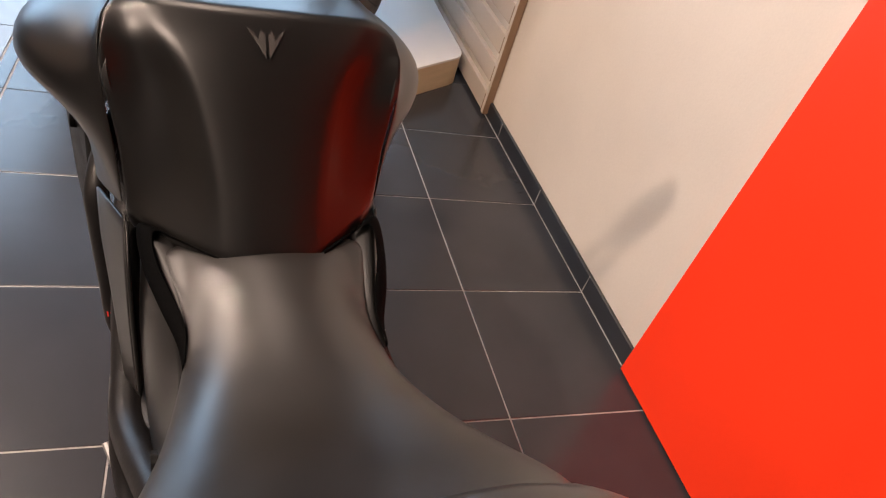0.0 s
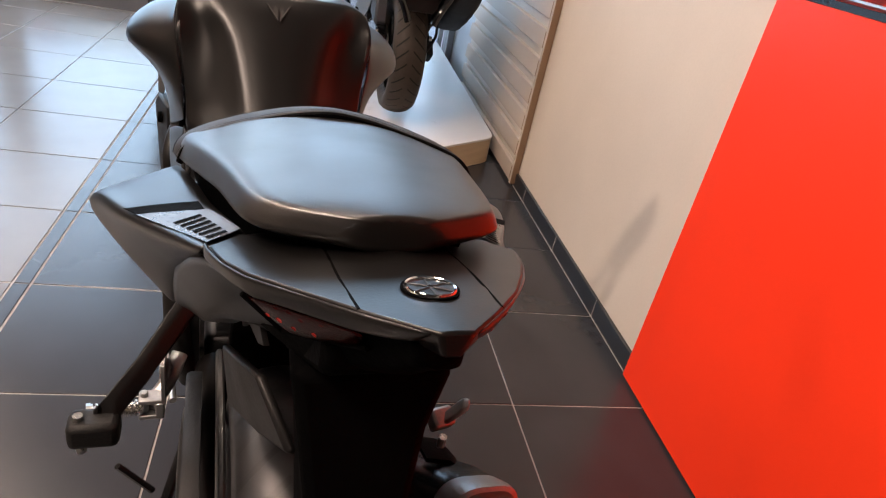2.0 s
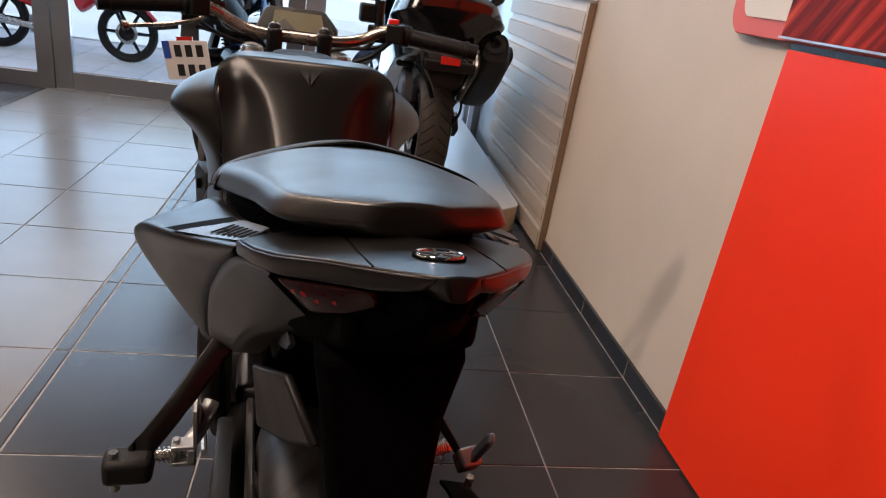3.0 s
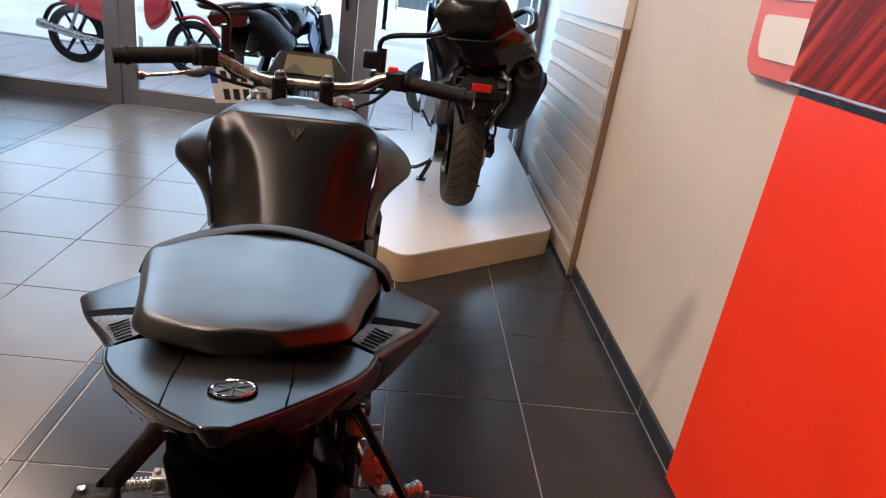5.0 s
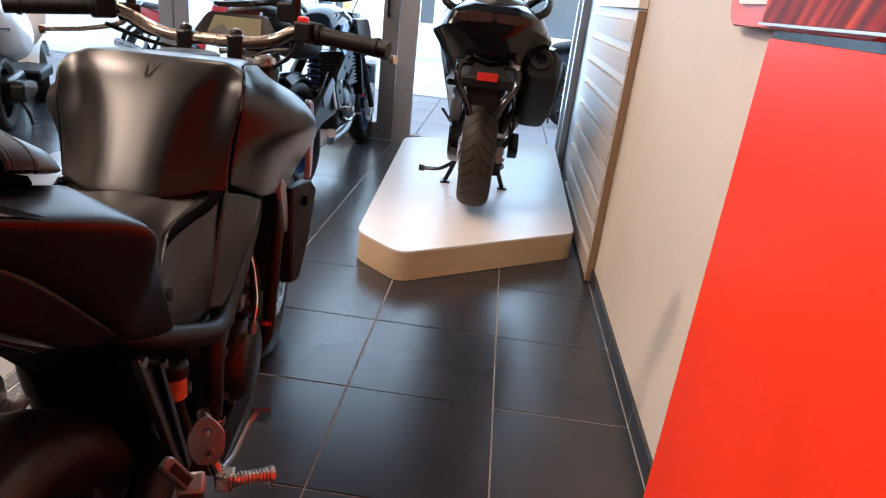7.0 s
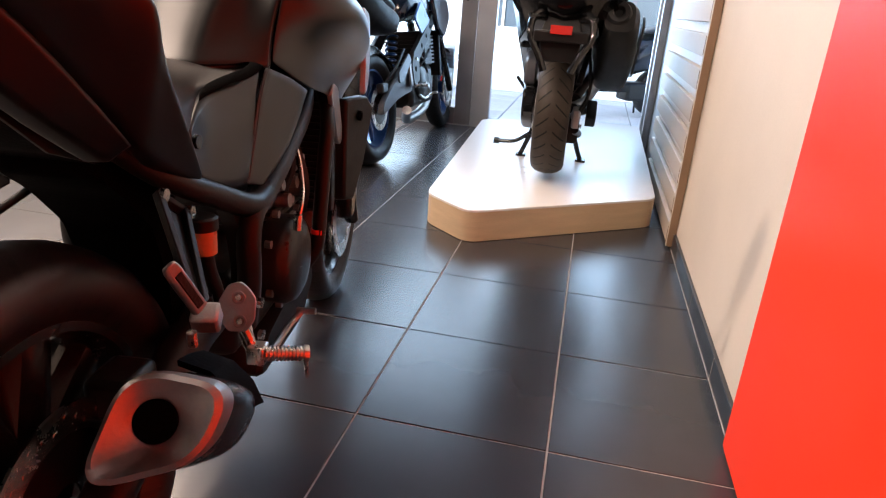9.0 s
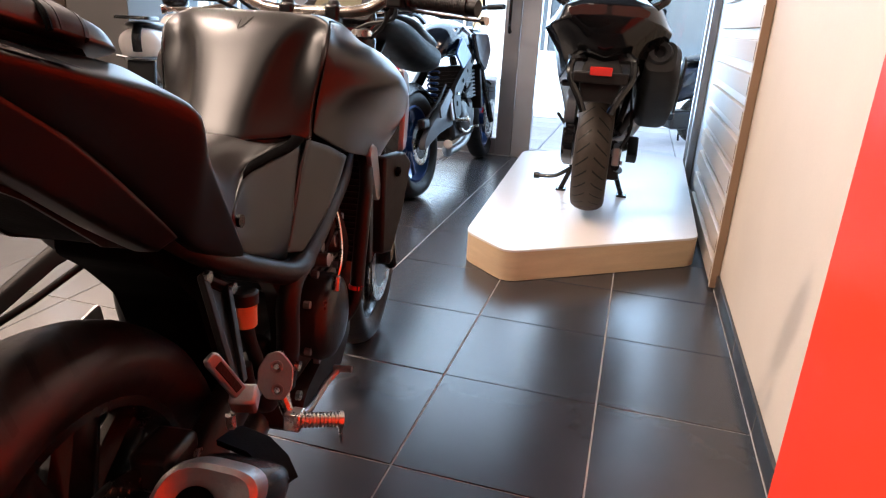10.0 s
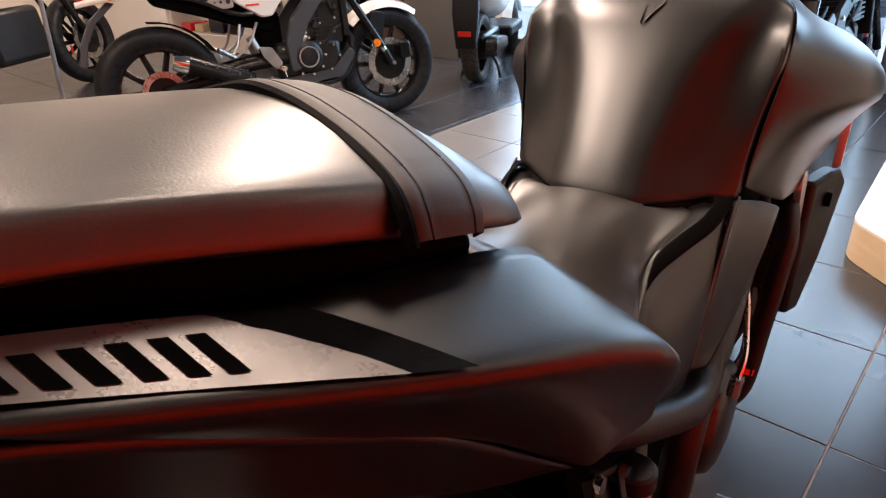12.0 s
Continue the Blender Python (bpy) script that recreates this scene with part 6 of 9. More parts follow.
        b = lathe(B(), [(1.0335, 0.0), (1.036, 0.005), (1.0335, 0.007)], 10, "z", (sg * 0.052, 1.236, 0))
        P("clamp_bolt", b, "steel")
    b = box(B(), (0.185, 1.206, 1.056), (0.207, 1.224, 1.074))
    P("kill_switch", b, "kill", "red stop switch", bevel=0.003)
    b = box(B(), (0.130, 1.262, 1.056), (0.174, 1.297, 1.096))
    P("fluid_reservoir", b, "black", "black front brake reservoir", bevel=0.005)
    # instrument panel
    k = pose(0.004, 1.40, 1.022, 44, 0, 0)
    o = fillet([(-0.100, -0.030), (-0.074, 0.050), (0.066, 0.054), (0.098, 0.0), (0.088, -0.038)], 0.012, 3)
    b = slab(B(), o, 0.026, k @ Matrix.Translation((0, 0, -0.03)), 0.004)
    dash = P("instrument_panel", b, "satin", "black instrument panel with a pale display")
    b = slab(B(), [(-0.060, -0.020), (-0.053, 0.036), (0.056, 0.036), (0.064, -0.020)], 0.002, k @ Matrix.Translation((0, 0, -0.0035)))
    part("display", b, M["lcd"], dash, "pale display glass", smooth=False)
    b = slab(B(), [(-0.060, -0.020), (-0.030, 0.012), (-0.004, -0.020)], 0.002, k @ Matrix.Translation((0, 0, -0.0025)))
    part("display_band", b, M["ink"], dash, smooth=False)
    cables(bike, [[(-0.17, 1.23, 1.03), (-0.15, 1.30, 1.00), (-0.09, 1.36, 0.985), (-0.04, 1.40, 0.93)], [(-0.20, 1.20, 1.02), (-0.16, 1.28, 0.99), (-0.10, 1.33, 0.97), (0.02, 1.37, 0.94)],
                  [(0.17, 1.24, 1.03), (0.15, 1.31, 0.995), (0.10, 1.39, 0.97), (0.06, 1.42, 0.88)], [(0.20, 1.21, 1.03), (0.17, 1.29, 1.0), (0.10, 1.33, 0.985), (0.03, 1.36, 0.95)],
                  [(0.195, 1.20, 1.03), (0.16, 1.25, 0.985), (0.12, 1.30, 0.95), (0.10, 1.34, 0.86), (0.09, 1.36, 0.74)]], M["rubber"], 0.0048)
    b = box(B(), (0.02, 1.262, 0.956), (0.075, 1.292, 0.972))
    P("key_cover", b, "dull", bevel=0.004)
    return bike


main_bike()


# ---- the maxi scooter on the platform ----
def maxi_scooter():
    s = thing("scooter", pose(-0.175, 1.06, 0.138, 0, 0, 1.5), "black maxi scooter on its centre stand on the white platform", "scooter")
    P = lambda name, bm, mat, label="", **k: part(name, bm, M[mat], s, label, **k)
    AZ = 0.316
    wheel(s, 0, AZ, 0.288, 0.158, 5, M["satin"], "tyre_fine", disc=0.12, disc_x=-0.085, rim_r=0.19, name="rear_wheel")
    wheel(s, 1.55, 0.285, 0.285, 0.12, 5, M["satin"], "tyre_fine", disc=0.13, disc_x=0.07, rim_r=0.19, name="front_wheel")
    # tail body, lofted from back to front
    S = [(-0.37, [(0, 0.960), (0.05, 0.962), (0.135, 0.950), (0.150, 0.905), (0.06, 0.860), (0, 0.83)]),
         (-0.33, [(0, 0.985), (0.085, 0.985), (0.175, 0.955), (0.215, 0.885), (0.105, 0.80), (0, 0.76)]),
         (-0.22, [(0, 1.005), (0.10, 1.002), (0.205, 0.960), (0.262, 0.860), (0.155, 0.70), (0, 0.66)]),
         (-0.02, [(0, 1.01), (0.12, 1.0), (0.22, 0.945), (0.252, 0.84), (0.20, 0.64), (0, 0.62)]),
         (0.25, [(0, 0.97), (0.12, 0.96), (0.20, 0.91), (0.235, 0.78), (0.20, 0.55), (0, 0.5)]),
         (0.55, [(0, 0.87), (0.12, 0.86), (0.19, 0.80), (0.22, 0.66), (0.19, 0.40), (0, 0.35)]),
         (0.80, [(0, 0.62), (0.11, 0.61), (0.17, 0.58), (0.21, 0.48), (0.19, 0.30), (0, 0.26)])]
    P("tail_body", crease_lines(half_loft(B(), S), 10, {}), "gloss_black", "gloss black angular tail body", bevel=0.006)
    S = [(-0.30, [(0, 1.02), (0.05, 1.018), (0.10, 1.0), (0.10, 0.97), (0, 0.96)]), (-0.15, [(0, 1.035), (0.10, 1.03), (0.15, 1.0), (0.15, 0.96), (0, 0.95)]),
         (0.12, [(0, 1.03), (0.12, 1.02), (0.17, 0.99), (0.16, 0.94), (0, 0.93)]), (0.22, [(0, 0.98), (0.12, 0.97), (0.17, 0.94), (0.16, 0.90), (0, 0.89)]),
         (0.55, [(0, 0.92), (0.11, 0.91), (0.15, 0.88), (0.14, 0.84), (0, 0.83)])]
    P("seat", half_loft(B(), S), "seat", "black vinyl seat", sub=2)
    # tail lamps and amber corners
    for sg in (1, -1):
        b = slab(B(), fillet([(sg * 0.010, 0.922), (sg * 0.150, 0.915), (sg * 0.160, 0.938), (sg * 0.110, 0.956), (sg * 0.008, 0.958)][::sg], 0.006, 2), 0.03, Matrix.Translation((0, -0.372, 0)) @ BACK, 0.004)
        P("tail_lamp", b, "smokelens", "smoked brown tail lamp lens")
        b = B()
        tube(b, [(sg * 0.13, 0.02, 0.985), (sg * 0.20, -0.02, 1.035), (sg * 0.225, -0.14, 1.03), (sg * 0.215, -0.25, 0.985), (sg * 0.17, -0.27, 0.955)], 0.017, 10, 6)
        P("grab_rail", b, "satin", "black pillion grab rail")
    # plate bracket loop, reflector
    b = B()
    tube(b, [(-0.05, -0.28, 0.79), (-0.115, -0.33, 0.755), (-0.125, -0.36, 0.68), (-0.08, -0.385, 0.60), (-0.055, -0.39, 0.54)], 0.015, 8, 6)
    tube(b, [(0.05, -0.28, 0.79), (0.115, -0.33, 0.755), (0.125, -0.36, 0.68), (0.08, -0.385, 0.60), (0.055, -0.39, 0.54)], 0.015, 8, 6)
    P("plate_loop", b, "gloss_black")
    b = box(B(), (-0.11, -0.385, 0.655), (0.11, -0.345, 0.70))
    P("plate_bar", b, "black", bevel=0.006)
    b = box(B(), (-0.044, -0.398, 0.688), (0.044, -0.386, 0.722))
    P("reflector", b, "brightlens", "bright red reflector", bevel=0.002)
    b = B()
    rings(b, [[(-w, y, z), (w, y, z), (w, y + 0.02, z), (-w, y + 0.02, z)] for w, y, z in ((0.06, -0.28, 0.78), (0.085, -0.33, 0.70), (0.085, -0.345, 0.64), (0.060, -0.34, 0.575))])
    P("mudguard", b, "black", "black rear mudguard", bevel=0.006)
    for sg in (1, -1):
        b = tube(B(), [(sg * 0.07, -0.30, 0.745), (sg * 0.10, -0.325, 0.75), (sg * 0.135, -0.34, 0.745)], (0.012, 0.018), 8, 3)
        P("indicator", b, "satin")
    # drive side: swing arm with cover; exhaust side: large silencer
    b = slab(B(), fillet([(-0.11, 0.30), (-0.10, 0.44), (0.12, 0.46), (0.32, 0.38), (0.32, 0.26), (0.05, 0.22)], 0.05, 4), 0.05, side(-0.098, True), 0.012)
    P("drive_cover", b, "gloss_black", "black final drive cover")
    b = slab(B(), fillet([(-0.06, 0.44), (-0.04, 0.56), (0.10, 0.60), (0.16, 0.46)], 0.03, 4), 0.05, side(-0.105, True), 0.012)
    P("swing_arm_cap", b, "grey_frame", "grey cast swing arm cover")
    b = slab(B(), fillet([(0.02, 0.60), (0.02, 0.66), (0.16, 0.70), (0.2, 0.62)], 0.02, 3), 0.09, side(-0.10, True), 0.01)
    P("air_box", b, "black")
    b = B()
    loops = []
    for c, w, h in (((0.228, -0.235, 0.775), 0.040, 0.045), ((0.230, -0.23, 0.772), 0.062, 0.070), ((0.240, -0.17, 0.742), 0.078, 0.092), ((0.245, -0.04, 0.668), 0.086, 0.112), ((0.245, 0.10, 0.590), 0.088, 0.124), ((0.242, 0.19, 0.535), 0.084, 0.120), ((0.235, 0.23, 0.51), 0.066, 0.098)):
        sz = Vector((0.0, 0.5, 0.86))
        sq = lambda v: math.copysign(abs(v) ** 0.55, v)
        loops.append([Vector(c) + Vector((w * sq(math.cos(a)), 0, 0)) + sz * (h * sq(math.sin(a))) for a in (2 * math.pi * i / 28 for i in range(28))])
    rings(b, loops)
    sil = P("silencer", b, "black", "large black silencer")
    b = lathe(B(), [(-0.02, 0.0), (-0.05, 0.022), (-0.062, 0.026), (-0.064, 0.045), (-0.04, 0.056)], 24, "y")
    cap = part("silencer_tip", b, M["engine"], sil)
    cap.matrix_local = pose(0.222, -0.19, 0.765, -25, 0, 0)
    b = slab(B(), fillet([(-0.17, 0.735), (-0.10, 0.785), (0.19, 0.63), (0.22, 0.50), (0.10, 0.50)], 0.04, 4), 0.010, side(0.3325), 0.004)
    part("heat_shield", b, M["engine"], sil, "dark silencer shield")
    b = tube(B(), [(0.225, 0.21, 0.50), (0.19, 0.33, 0.42), (0.15, 0.42, 0.34), (0.08, 0.52, 0.28)], 0.024, 12, 4)
    P("exhaust_pipe", b, "dull")
    b = B()
    rod(b, (0.085, 0, AZ), (0.13, 0, AZ), 0.022, 12)
    box(b, (0.09, -0.03, AZ - 0.06), (0.125, 0.10, AZ + 0.03))
    P("brake_caliper", b, "dull", bevel=0.008)
    b = slab(B(), fillet([(0.20, 0.28), (0.30, 0.36), (0.36, 0.33), (0.28, 0.22)], 0.015, 3), 0.05, side(0.16), 0.006)
    P("foot_rest", b, "black")
    for a, c, r in (((0.10, 0.06, 0.40), (0.16, 0.12, 0.50), 0.022), ((0.09, 0.12, 0.33), (0.14, 0.30, 0.30), 0.026), ((0.10, -0.02, 0.46), (0.13, 0.10, 0.60), 0.015), ((0.11, 0.05, 0.24), (0.13, 0.17, 0.20), 0.020)):
        P("shock_mount", rod(B(), a, c, r, 12), "engine")
    bolt_parts(s, "case_bolt", [(0.135, 0.02, 0.40), (0.14, 0.10, 0.45), (0.13, 0.16, 0.34), (0.13, 0.10, 0.25)], 0.010, 0.012, M["steel"])
    cables(s, [[(0.12, -0.02, 0.34), (0.155, -0.03, 0.44), (0.14, 0.06, 0.56), (0.12, 0.16, 0.64)], [(0.11, 0.04, 0.29), (0.15, 0.10, 0.36), (0.15, 0.24, 0.42)]], M["rubber"], 0.007, "hose")
    P("caliper_bracket", box(B(), (0.06, 0.10, 0.16), (0.13, 0.22, 0.29)), "engine", bevel=0.01)
    # centre stand and side stand
    for sg in (1, -1):
        b = B()
        tube(b, [(sg * 0.10, 0.40, 0.20), (sg * 0.135, 0.42, 0.09), (sg * 0.165, 0.45, 0.012)], 0.013, 8, 3)
        box(b, (sg * 0.165 - 0.025, 0.43, 0.0), (sg * 0.165 + 0.03, 0.48, 0.012))
        P("stand_leg", b, "satin", "black centre stand leg")
    b = B()
    tube(b, [(-0.12, 0.40, 0.14), (-0.20, 0.42, 0.085), (-0.29, 0.43, 0.075)], 0.011, 8, 3)
    rod(b, (-0.288, 0.43, 0.075), (-0.318, 0.43, 0.074), 0.018, 12)
    P("stand_lever", b, "satin")
    b = B()
    rod(b, (-0.15, 0.45, 0.33), (-0.21, 0.30, 0.44), 0.008, 8)
    P("kick_lever", b, "satin")
    # front: leg shield, fairing, screen, bar, mirrors
    S = [(0.99, [(0, 1.075), (0.10, 1.07), (0.17, 1.03), (0.18, 0.84), (0.13, 0.55), (0, 0.45)]), (1.10, [(0, 1.12), (0.12, 1.11), (0.20, 1.05), (0.21, 0.82), (0.15, 0.52), (0, 0.43)]), (1.25, [(0, 1.08), (0.13, 1.05), (0.21, 0.94), (0.22, 0.75), (0.17, 0.50), (0, 0.42)]),
         (1.50, [(0, 0.98), (0.10, 0.95), (0.17, 0.86), (0.18, 0.74), (0.10, 0.60), (0, 0.56)]), (1.68, [(0, 0.86), (0.06, 0.84), (0.10, 0.80), (0.10, 0.74), (0.05, 0.68), (0, 0.66)])]
    P("front_fairing", half_loft(B(), S), "gloss_black", "gloss black front fairing", sub=2)
    b = box(B(), (-0.085, 1.06, 1.09), (0.085, 1.12, 1.15), None)
    P("instrument_panel", b, "satin", bevel=0.012)
    b = box(B(), (-0.03, 1.054, 1.105), (0.03, 1.059, 1.13))
    P("display", b, "lcd", "lit pale display", bevel=0.002)
    b = tube(B(), [(-0.36, 0.88, 1.085), (-0.20, 0.96, 1.09), (-0.08, 1.02, 1.06), (0.08, 1.02, 1.06), (0.20, 0.96, 1.09), (0.36, 0.88, 1.085)], 0.013, 10, 5)
    P("handlebar", b, "satin")
    for sg in (1, -1):
        b = B()
        rod(b, (sg * 0.24, 0.94, 1.09), (sg * 0.365, 0.878, 1.085), 0.018, 14)
        P("grip", b, "rubber", "black rubber grip")
        bar_mirror(s, (sg * 0.19, 1.0, 1.09), (sg * 0.34, 1.08, 1.21), sg, M["satin"], (0.15, 0.09), 12)
        b = slab(B(), fillet([(0.95, 0.80), (1.12, 0.98), (1.30, 0.93), (1.20, 0.74)], 0.03, 3), 0.01, side(sg * 0.20, sg < 0), 0.003)
        P("side_fairing", b, "blue", "blue side fairing")
    b = B()
    rings(b, [[(x, y - 0.35 * x * x, z) for x in (-w, -w / 2, 0, w / 2, w)] for y, z, w in ((1.30, 1.02, 0.15), (1.24, 1.14, 0.15), (1.17, 1.27, 0.11))], False, False)
    P("wind_screen", b, "glass", "clear wind screen")
    b = box(B(), (-0.12, 0.55, 0.25), (0.12, 1.2, 0.40))
    P("footboard", b, "black", bevel=0.02)
    return s


maxi_scooter()


# ---- black and blue naked motorcycle by the door ----
def door_bike():
    m = thing("motorcycle", pose(-1.215, 1.45, 0, 0, -7, -3.5), "black and blue naked motorcycle on its stand near the door", "motorcycle")
    P = lambda name, bm, mat, label="", **k: part(name, bm, M[mat], m, label, **k)
    wheel(m, 0, 0.315, 0.315, 0.17, 10, M["blue"], disc=0.12, disc_x=0.085, name="rear_wheel", twin=False)
    wheel(m, 1.42, 0.30, 0.30, 0.118, 10, M["blue"], disc=0.15, disc_x=0.07, turn=5, name="front_wheel")
    S = [(0.42, [(0, 0.86), (0.05, 0.855), (0.10, 0.83), (0.115, 0.76), (0, 0.72)]), (0.50, [(0, 0.98), (0.07, 0.97), (0.13, 0.93), (0.15, 0.82), (0, 0.75)]), (0.72, [(0, 1.03), (0.09, 1.02), (0.17, 0.95), (0.19, 0.83), (0, 0.75)]),
         (0.92, [(0, 1.0), (0.08, 0.99), (0.17, 0.91), (0.18, 0.80), (0, 0.75)]), (1.02, [(0, 0.92), (0.05, 0.91), (0.10, 0.86), (0.10, 0.80), (0, 0.77)])]
    P("tank", half_loft(B(), S), "bluegrey", "dark blue tank", sub=2)
    big = lambda S: [(y, [(x * (1.28 if y < 0.05 else 1.1), z + 0.035 * max(0, min(1, (0.2 - y) / 0.3))) for x, z in ring]) for y, ring in S]
    S = [(-0.42, [(0, 0.955), (0.04, 0.952), (0.07, 0.93), (0.05, 0.90), (0, 0.895)]), (-0.36, [(0, 0.985), (0.08, 0.975), (0.115, 0.945), (0.09, 0.89), (0, 0.87)]), (-0.15, [(0, 0.97), (0.09, 0.96), (0.135, 0.92), (0.10, 0.84), (0, 0.80)]),
         (0.12, [(0, 0.88), (0.10, 0.87), (0.14, 0.83), (0.11, 0.72), (0, 0.70)]), (0.44, [(0, 0.84), (0.10, 0.83), (0.13, 0.79), (0.11, 0.70), (0, 0.68)])]
    P("tail_body", half_loft(B(), big(S)), "black", "black tail body", sub=2)
    S = [(-0.33, [(0, 1.005), (0.06, 1.0), (0.09, 0.985), (0.08, 0.965), (0, 0.96)]), (-0.06, [(0, 1.0), (0.09, 0.99), (0.12, 0.965), (0.10, 0.94), (0, 0.93)]), (0.0, [(0, 0.94), (0.09, 0.935), (0.13, 0.91), (0.11, 0.87), (0, 0.86)]), (0.42, [(0, 0.87), (0.09, 0.86), (0.12, 0.84), (0.10, 0.80), (0, 0.79)])]
    P("seat", half_loft(B(), big(S)), "seat", "black seat", sub=2)
    for sg in (1, -1):
        b = tube(B(), [(0, -0.45, 1.010), (sg * 0.10, -0.43, 1.012), (sg * 0.165, -0.35, 1.02), (sg * 0.185, -0.18, 1.01), (sg * 0.165, -0.02, 0.975)], 0.014, 8, 5)
        P("grab_rail", b, "satin")
    b = slab(B(), fillet([(-0.080, 0.925), (0.080, 0.925), (0.100, 0.975), (-0.100, 0.975)], 0.012, 2), 0.06, Matrix.Translation((0, -0.445, 0)) @ BACK, 0.006)
    P("tail_lamp", b, "redlens", "dark red tail lamp")
    # plate hanger and plate, its characters as plain bars
    b = B()
    rings(b, [[(-w, y, z), (w, y, z), (w, y + 0.03, z + 0.01), (-w, y + 0.03, z + 0.01)] for w, y, z in ((0.05, -0.30, 0.88), (0.04, -0.40, 0.78), (0.045, -0.47, 0.66))])
    P("plate_hanger", b, "black", bevel=0.005)
    k = pose(0, -0.475, 0.66, 12, 0, 0)
    pl = P("number_plate", box(B(), (-0.10, -0.004, -0.09), (0.10, 0.0, 0.09), k), "plate", "white number plate with dark bars", smooth=False)
    part("plate_band", box(B(), (-0.10, -0.006, 0.01), (-0.068, -0.0042, 0.09), k), M["plate_blue"], pl, "blue band", smooth=False)
    for z in (0.045, -0.045):
        for i in range(3):
            x = -0.05 + i * 0.048
            part("plate_bar", box(B(), (x, -0.006, z - 0.027), (x + 0.030, -0.0042, z + 0.027), k), M["ink"], pl, "dark bar", smooth=False)
    b = box(B(), (-0.035, -0.49, 0.735), (0.035, -0.478, 0.765))
    P("reflector", b, "brightlens")
    for sg in (1, -1):
        b = tube(B(), [(sg * 0.04, -0.42, 0.80), (sg * 0.09, -0.435, 0.80), (sg * 0.13, -0.44, 0.80)], (0.008, 0.015), 8, 3)
        P("indicator", b, "satin")
    # frame, swing arm, engine
    for sg in (1, -1):
        b = slab(B(), fillet([(0.42, 0.40), (0.39, 0.52), (0.44, 0.60), (0.70, 0.735), (1.00, 0.905), (1.07, 0.875), (0.74, 0.665), (0.53, 0.545), (0.52, 0.42)], 0.015, 3), 0.028, side(sg * 0.135, sg < 0), 0.006)
        spar = P("frame_spar", b, "frame", "cast dark frame spar")
        # shade inside the spar's holes, drawn as black discs on its face
        for y, z, r in ((0.60, 0.632, 0.016), (0.70, 0.688, 0.013), (0.79, 0.742, 0.011), (0.46, 0.50, 0.018)):
            part("spar_hole", lathe(B(), [(sg * 0.1645, r), (sg * 0.1655, r * 0.9), (sg * 0.1648, 0)], 16, "x", (0, y, z)), M["deep"], spar, "black disc drawn as a shaded hole")
        for y0, z0, y1, z1 in ((0.60, 0.64, 0.78, 0.86), (0.78, 0.86, 0.84, 0.75), (0.52, 0.44, 0.72, 0.40)):
            P("frame_brace", rod(B(), (sg * 0.148, y0, z0), (sg * 0.148, y1, z1), 0.012, 8), "frame")
        b = slab(B(), fillet([(-0.07, 0.285), (-0.05, 0.345), (0.10, 0.43), (0.30, 0.52), (0.46, 0.47), (0.46, 0.37), (0.22, 0.345)], 0.025, 3), 0.034, side(sg * 0.10, sg < 0), 0.010)
        P("swing_arm", b, "grey_frame", "cast grey swing arm")
        b = B()
        rod(b, (sg * 0.10, 1.10, 0.93), (sg * 0.10, 1.20, 0.70), 0.027, 14)
        rod(b, (sg * 0.10, 1.20, 0.70), (sg * 0.10, 1.41, 0.28), 0.021, 14)
        P("fork_leg", b, "satin")
        bar_mirror(m, (sg * 0.20, 1.02, 1.09), (sg * 0.33, 1.06, 1.27), sg, M["satin"])
        b = B()
        rod(b, (sg * 0.24, 0.97, 1.08), (sg * 0.37, 0.90, 1.07), 0.018, 12)
        P("grip", b, "rubber")
        foot_peg(m, (sg * 0.15, 0.45, 0.40), (sg * 0.24, 0.45, 0.40))
        b = slab(B(), fillet([(0.38, 0.40), (0.36, 0.52), (0.44, 0.55), (0.50, 0.40)], 0.02, 3), 0.012, side(sg * 0.145, sg < 0), 0.003)
        P("heel_plate", b, "dull")
        b = slab(B(), fillet([(0.78, 0.92), (1.10, 0.92), (1.16, 0.80), (1.0, 0.66), (0.86, 0.74)], 0.04, 3), 0.03, side(sg * 0.17, sg < 0), 0.01)
        P("side_scoop", b, "bluegrey", "dark blue side scoop")
        b = slab(B(), fillet([(0.46, 0.80), (0.60, 0.90), (0.76, 0.78), (0.58, 0.70)], 0.02, 3), 0.012, side(sg * 0.165, sg < 0), 0.004)
        P("side_cover", b, "blue", "blue side cover")
        bolt_parts(m, "frame_bolt", [(sg * 0.166, 0.47, 0.56), (sg * 0.166, 0.98, 0.875), (sg * 0.150, 0.42, 0.44), (sg * 0.168, 0.62, 0.40)], 0.011, sg * 0.008, M["steel"])
    P("handlebar", tube(B(), [(-0.37, 0.90, 1.07), (-0.20, 1.0, 1.08), (-0.09, 1.07, 1.04), (0.09, 1.07, 1.04), (0.20, 1.0, 1.08), (0.37, 0.90, 1.07)], 0.012, 10, 5), "satin")
    b = box(B(), (-0.13, 0.45, 0.26), (0.13, 0.90, 0.50))
    P("crankcase", b, "engine", bevel=0.03)
    b = lathe(B(), [(0.12, 0.11), (0.15, 0.105), (0.165, 0.08), (0.167, 0)], 30, "x", (0, 0.62, 0.40))
    P("clutch_cover", b, "engine")
    P("cylinder_block", box(B(), (-0.13, 0.75, 0.50), (0.13, 0.91, 0.72)), "engine", bevel=0.01)
    fin_parts(m, "cooling_fin", (-0.13, 0.74, 0.51), (0.13, 0.92, 0.70), 8, M["engine"])
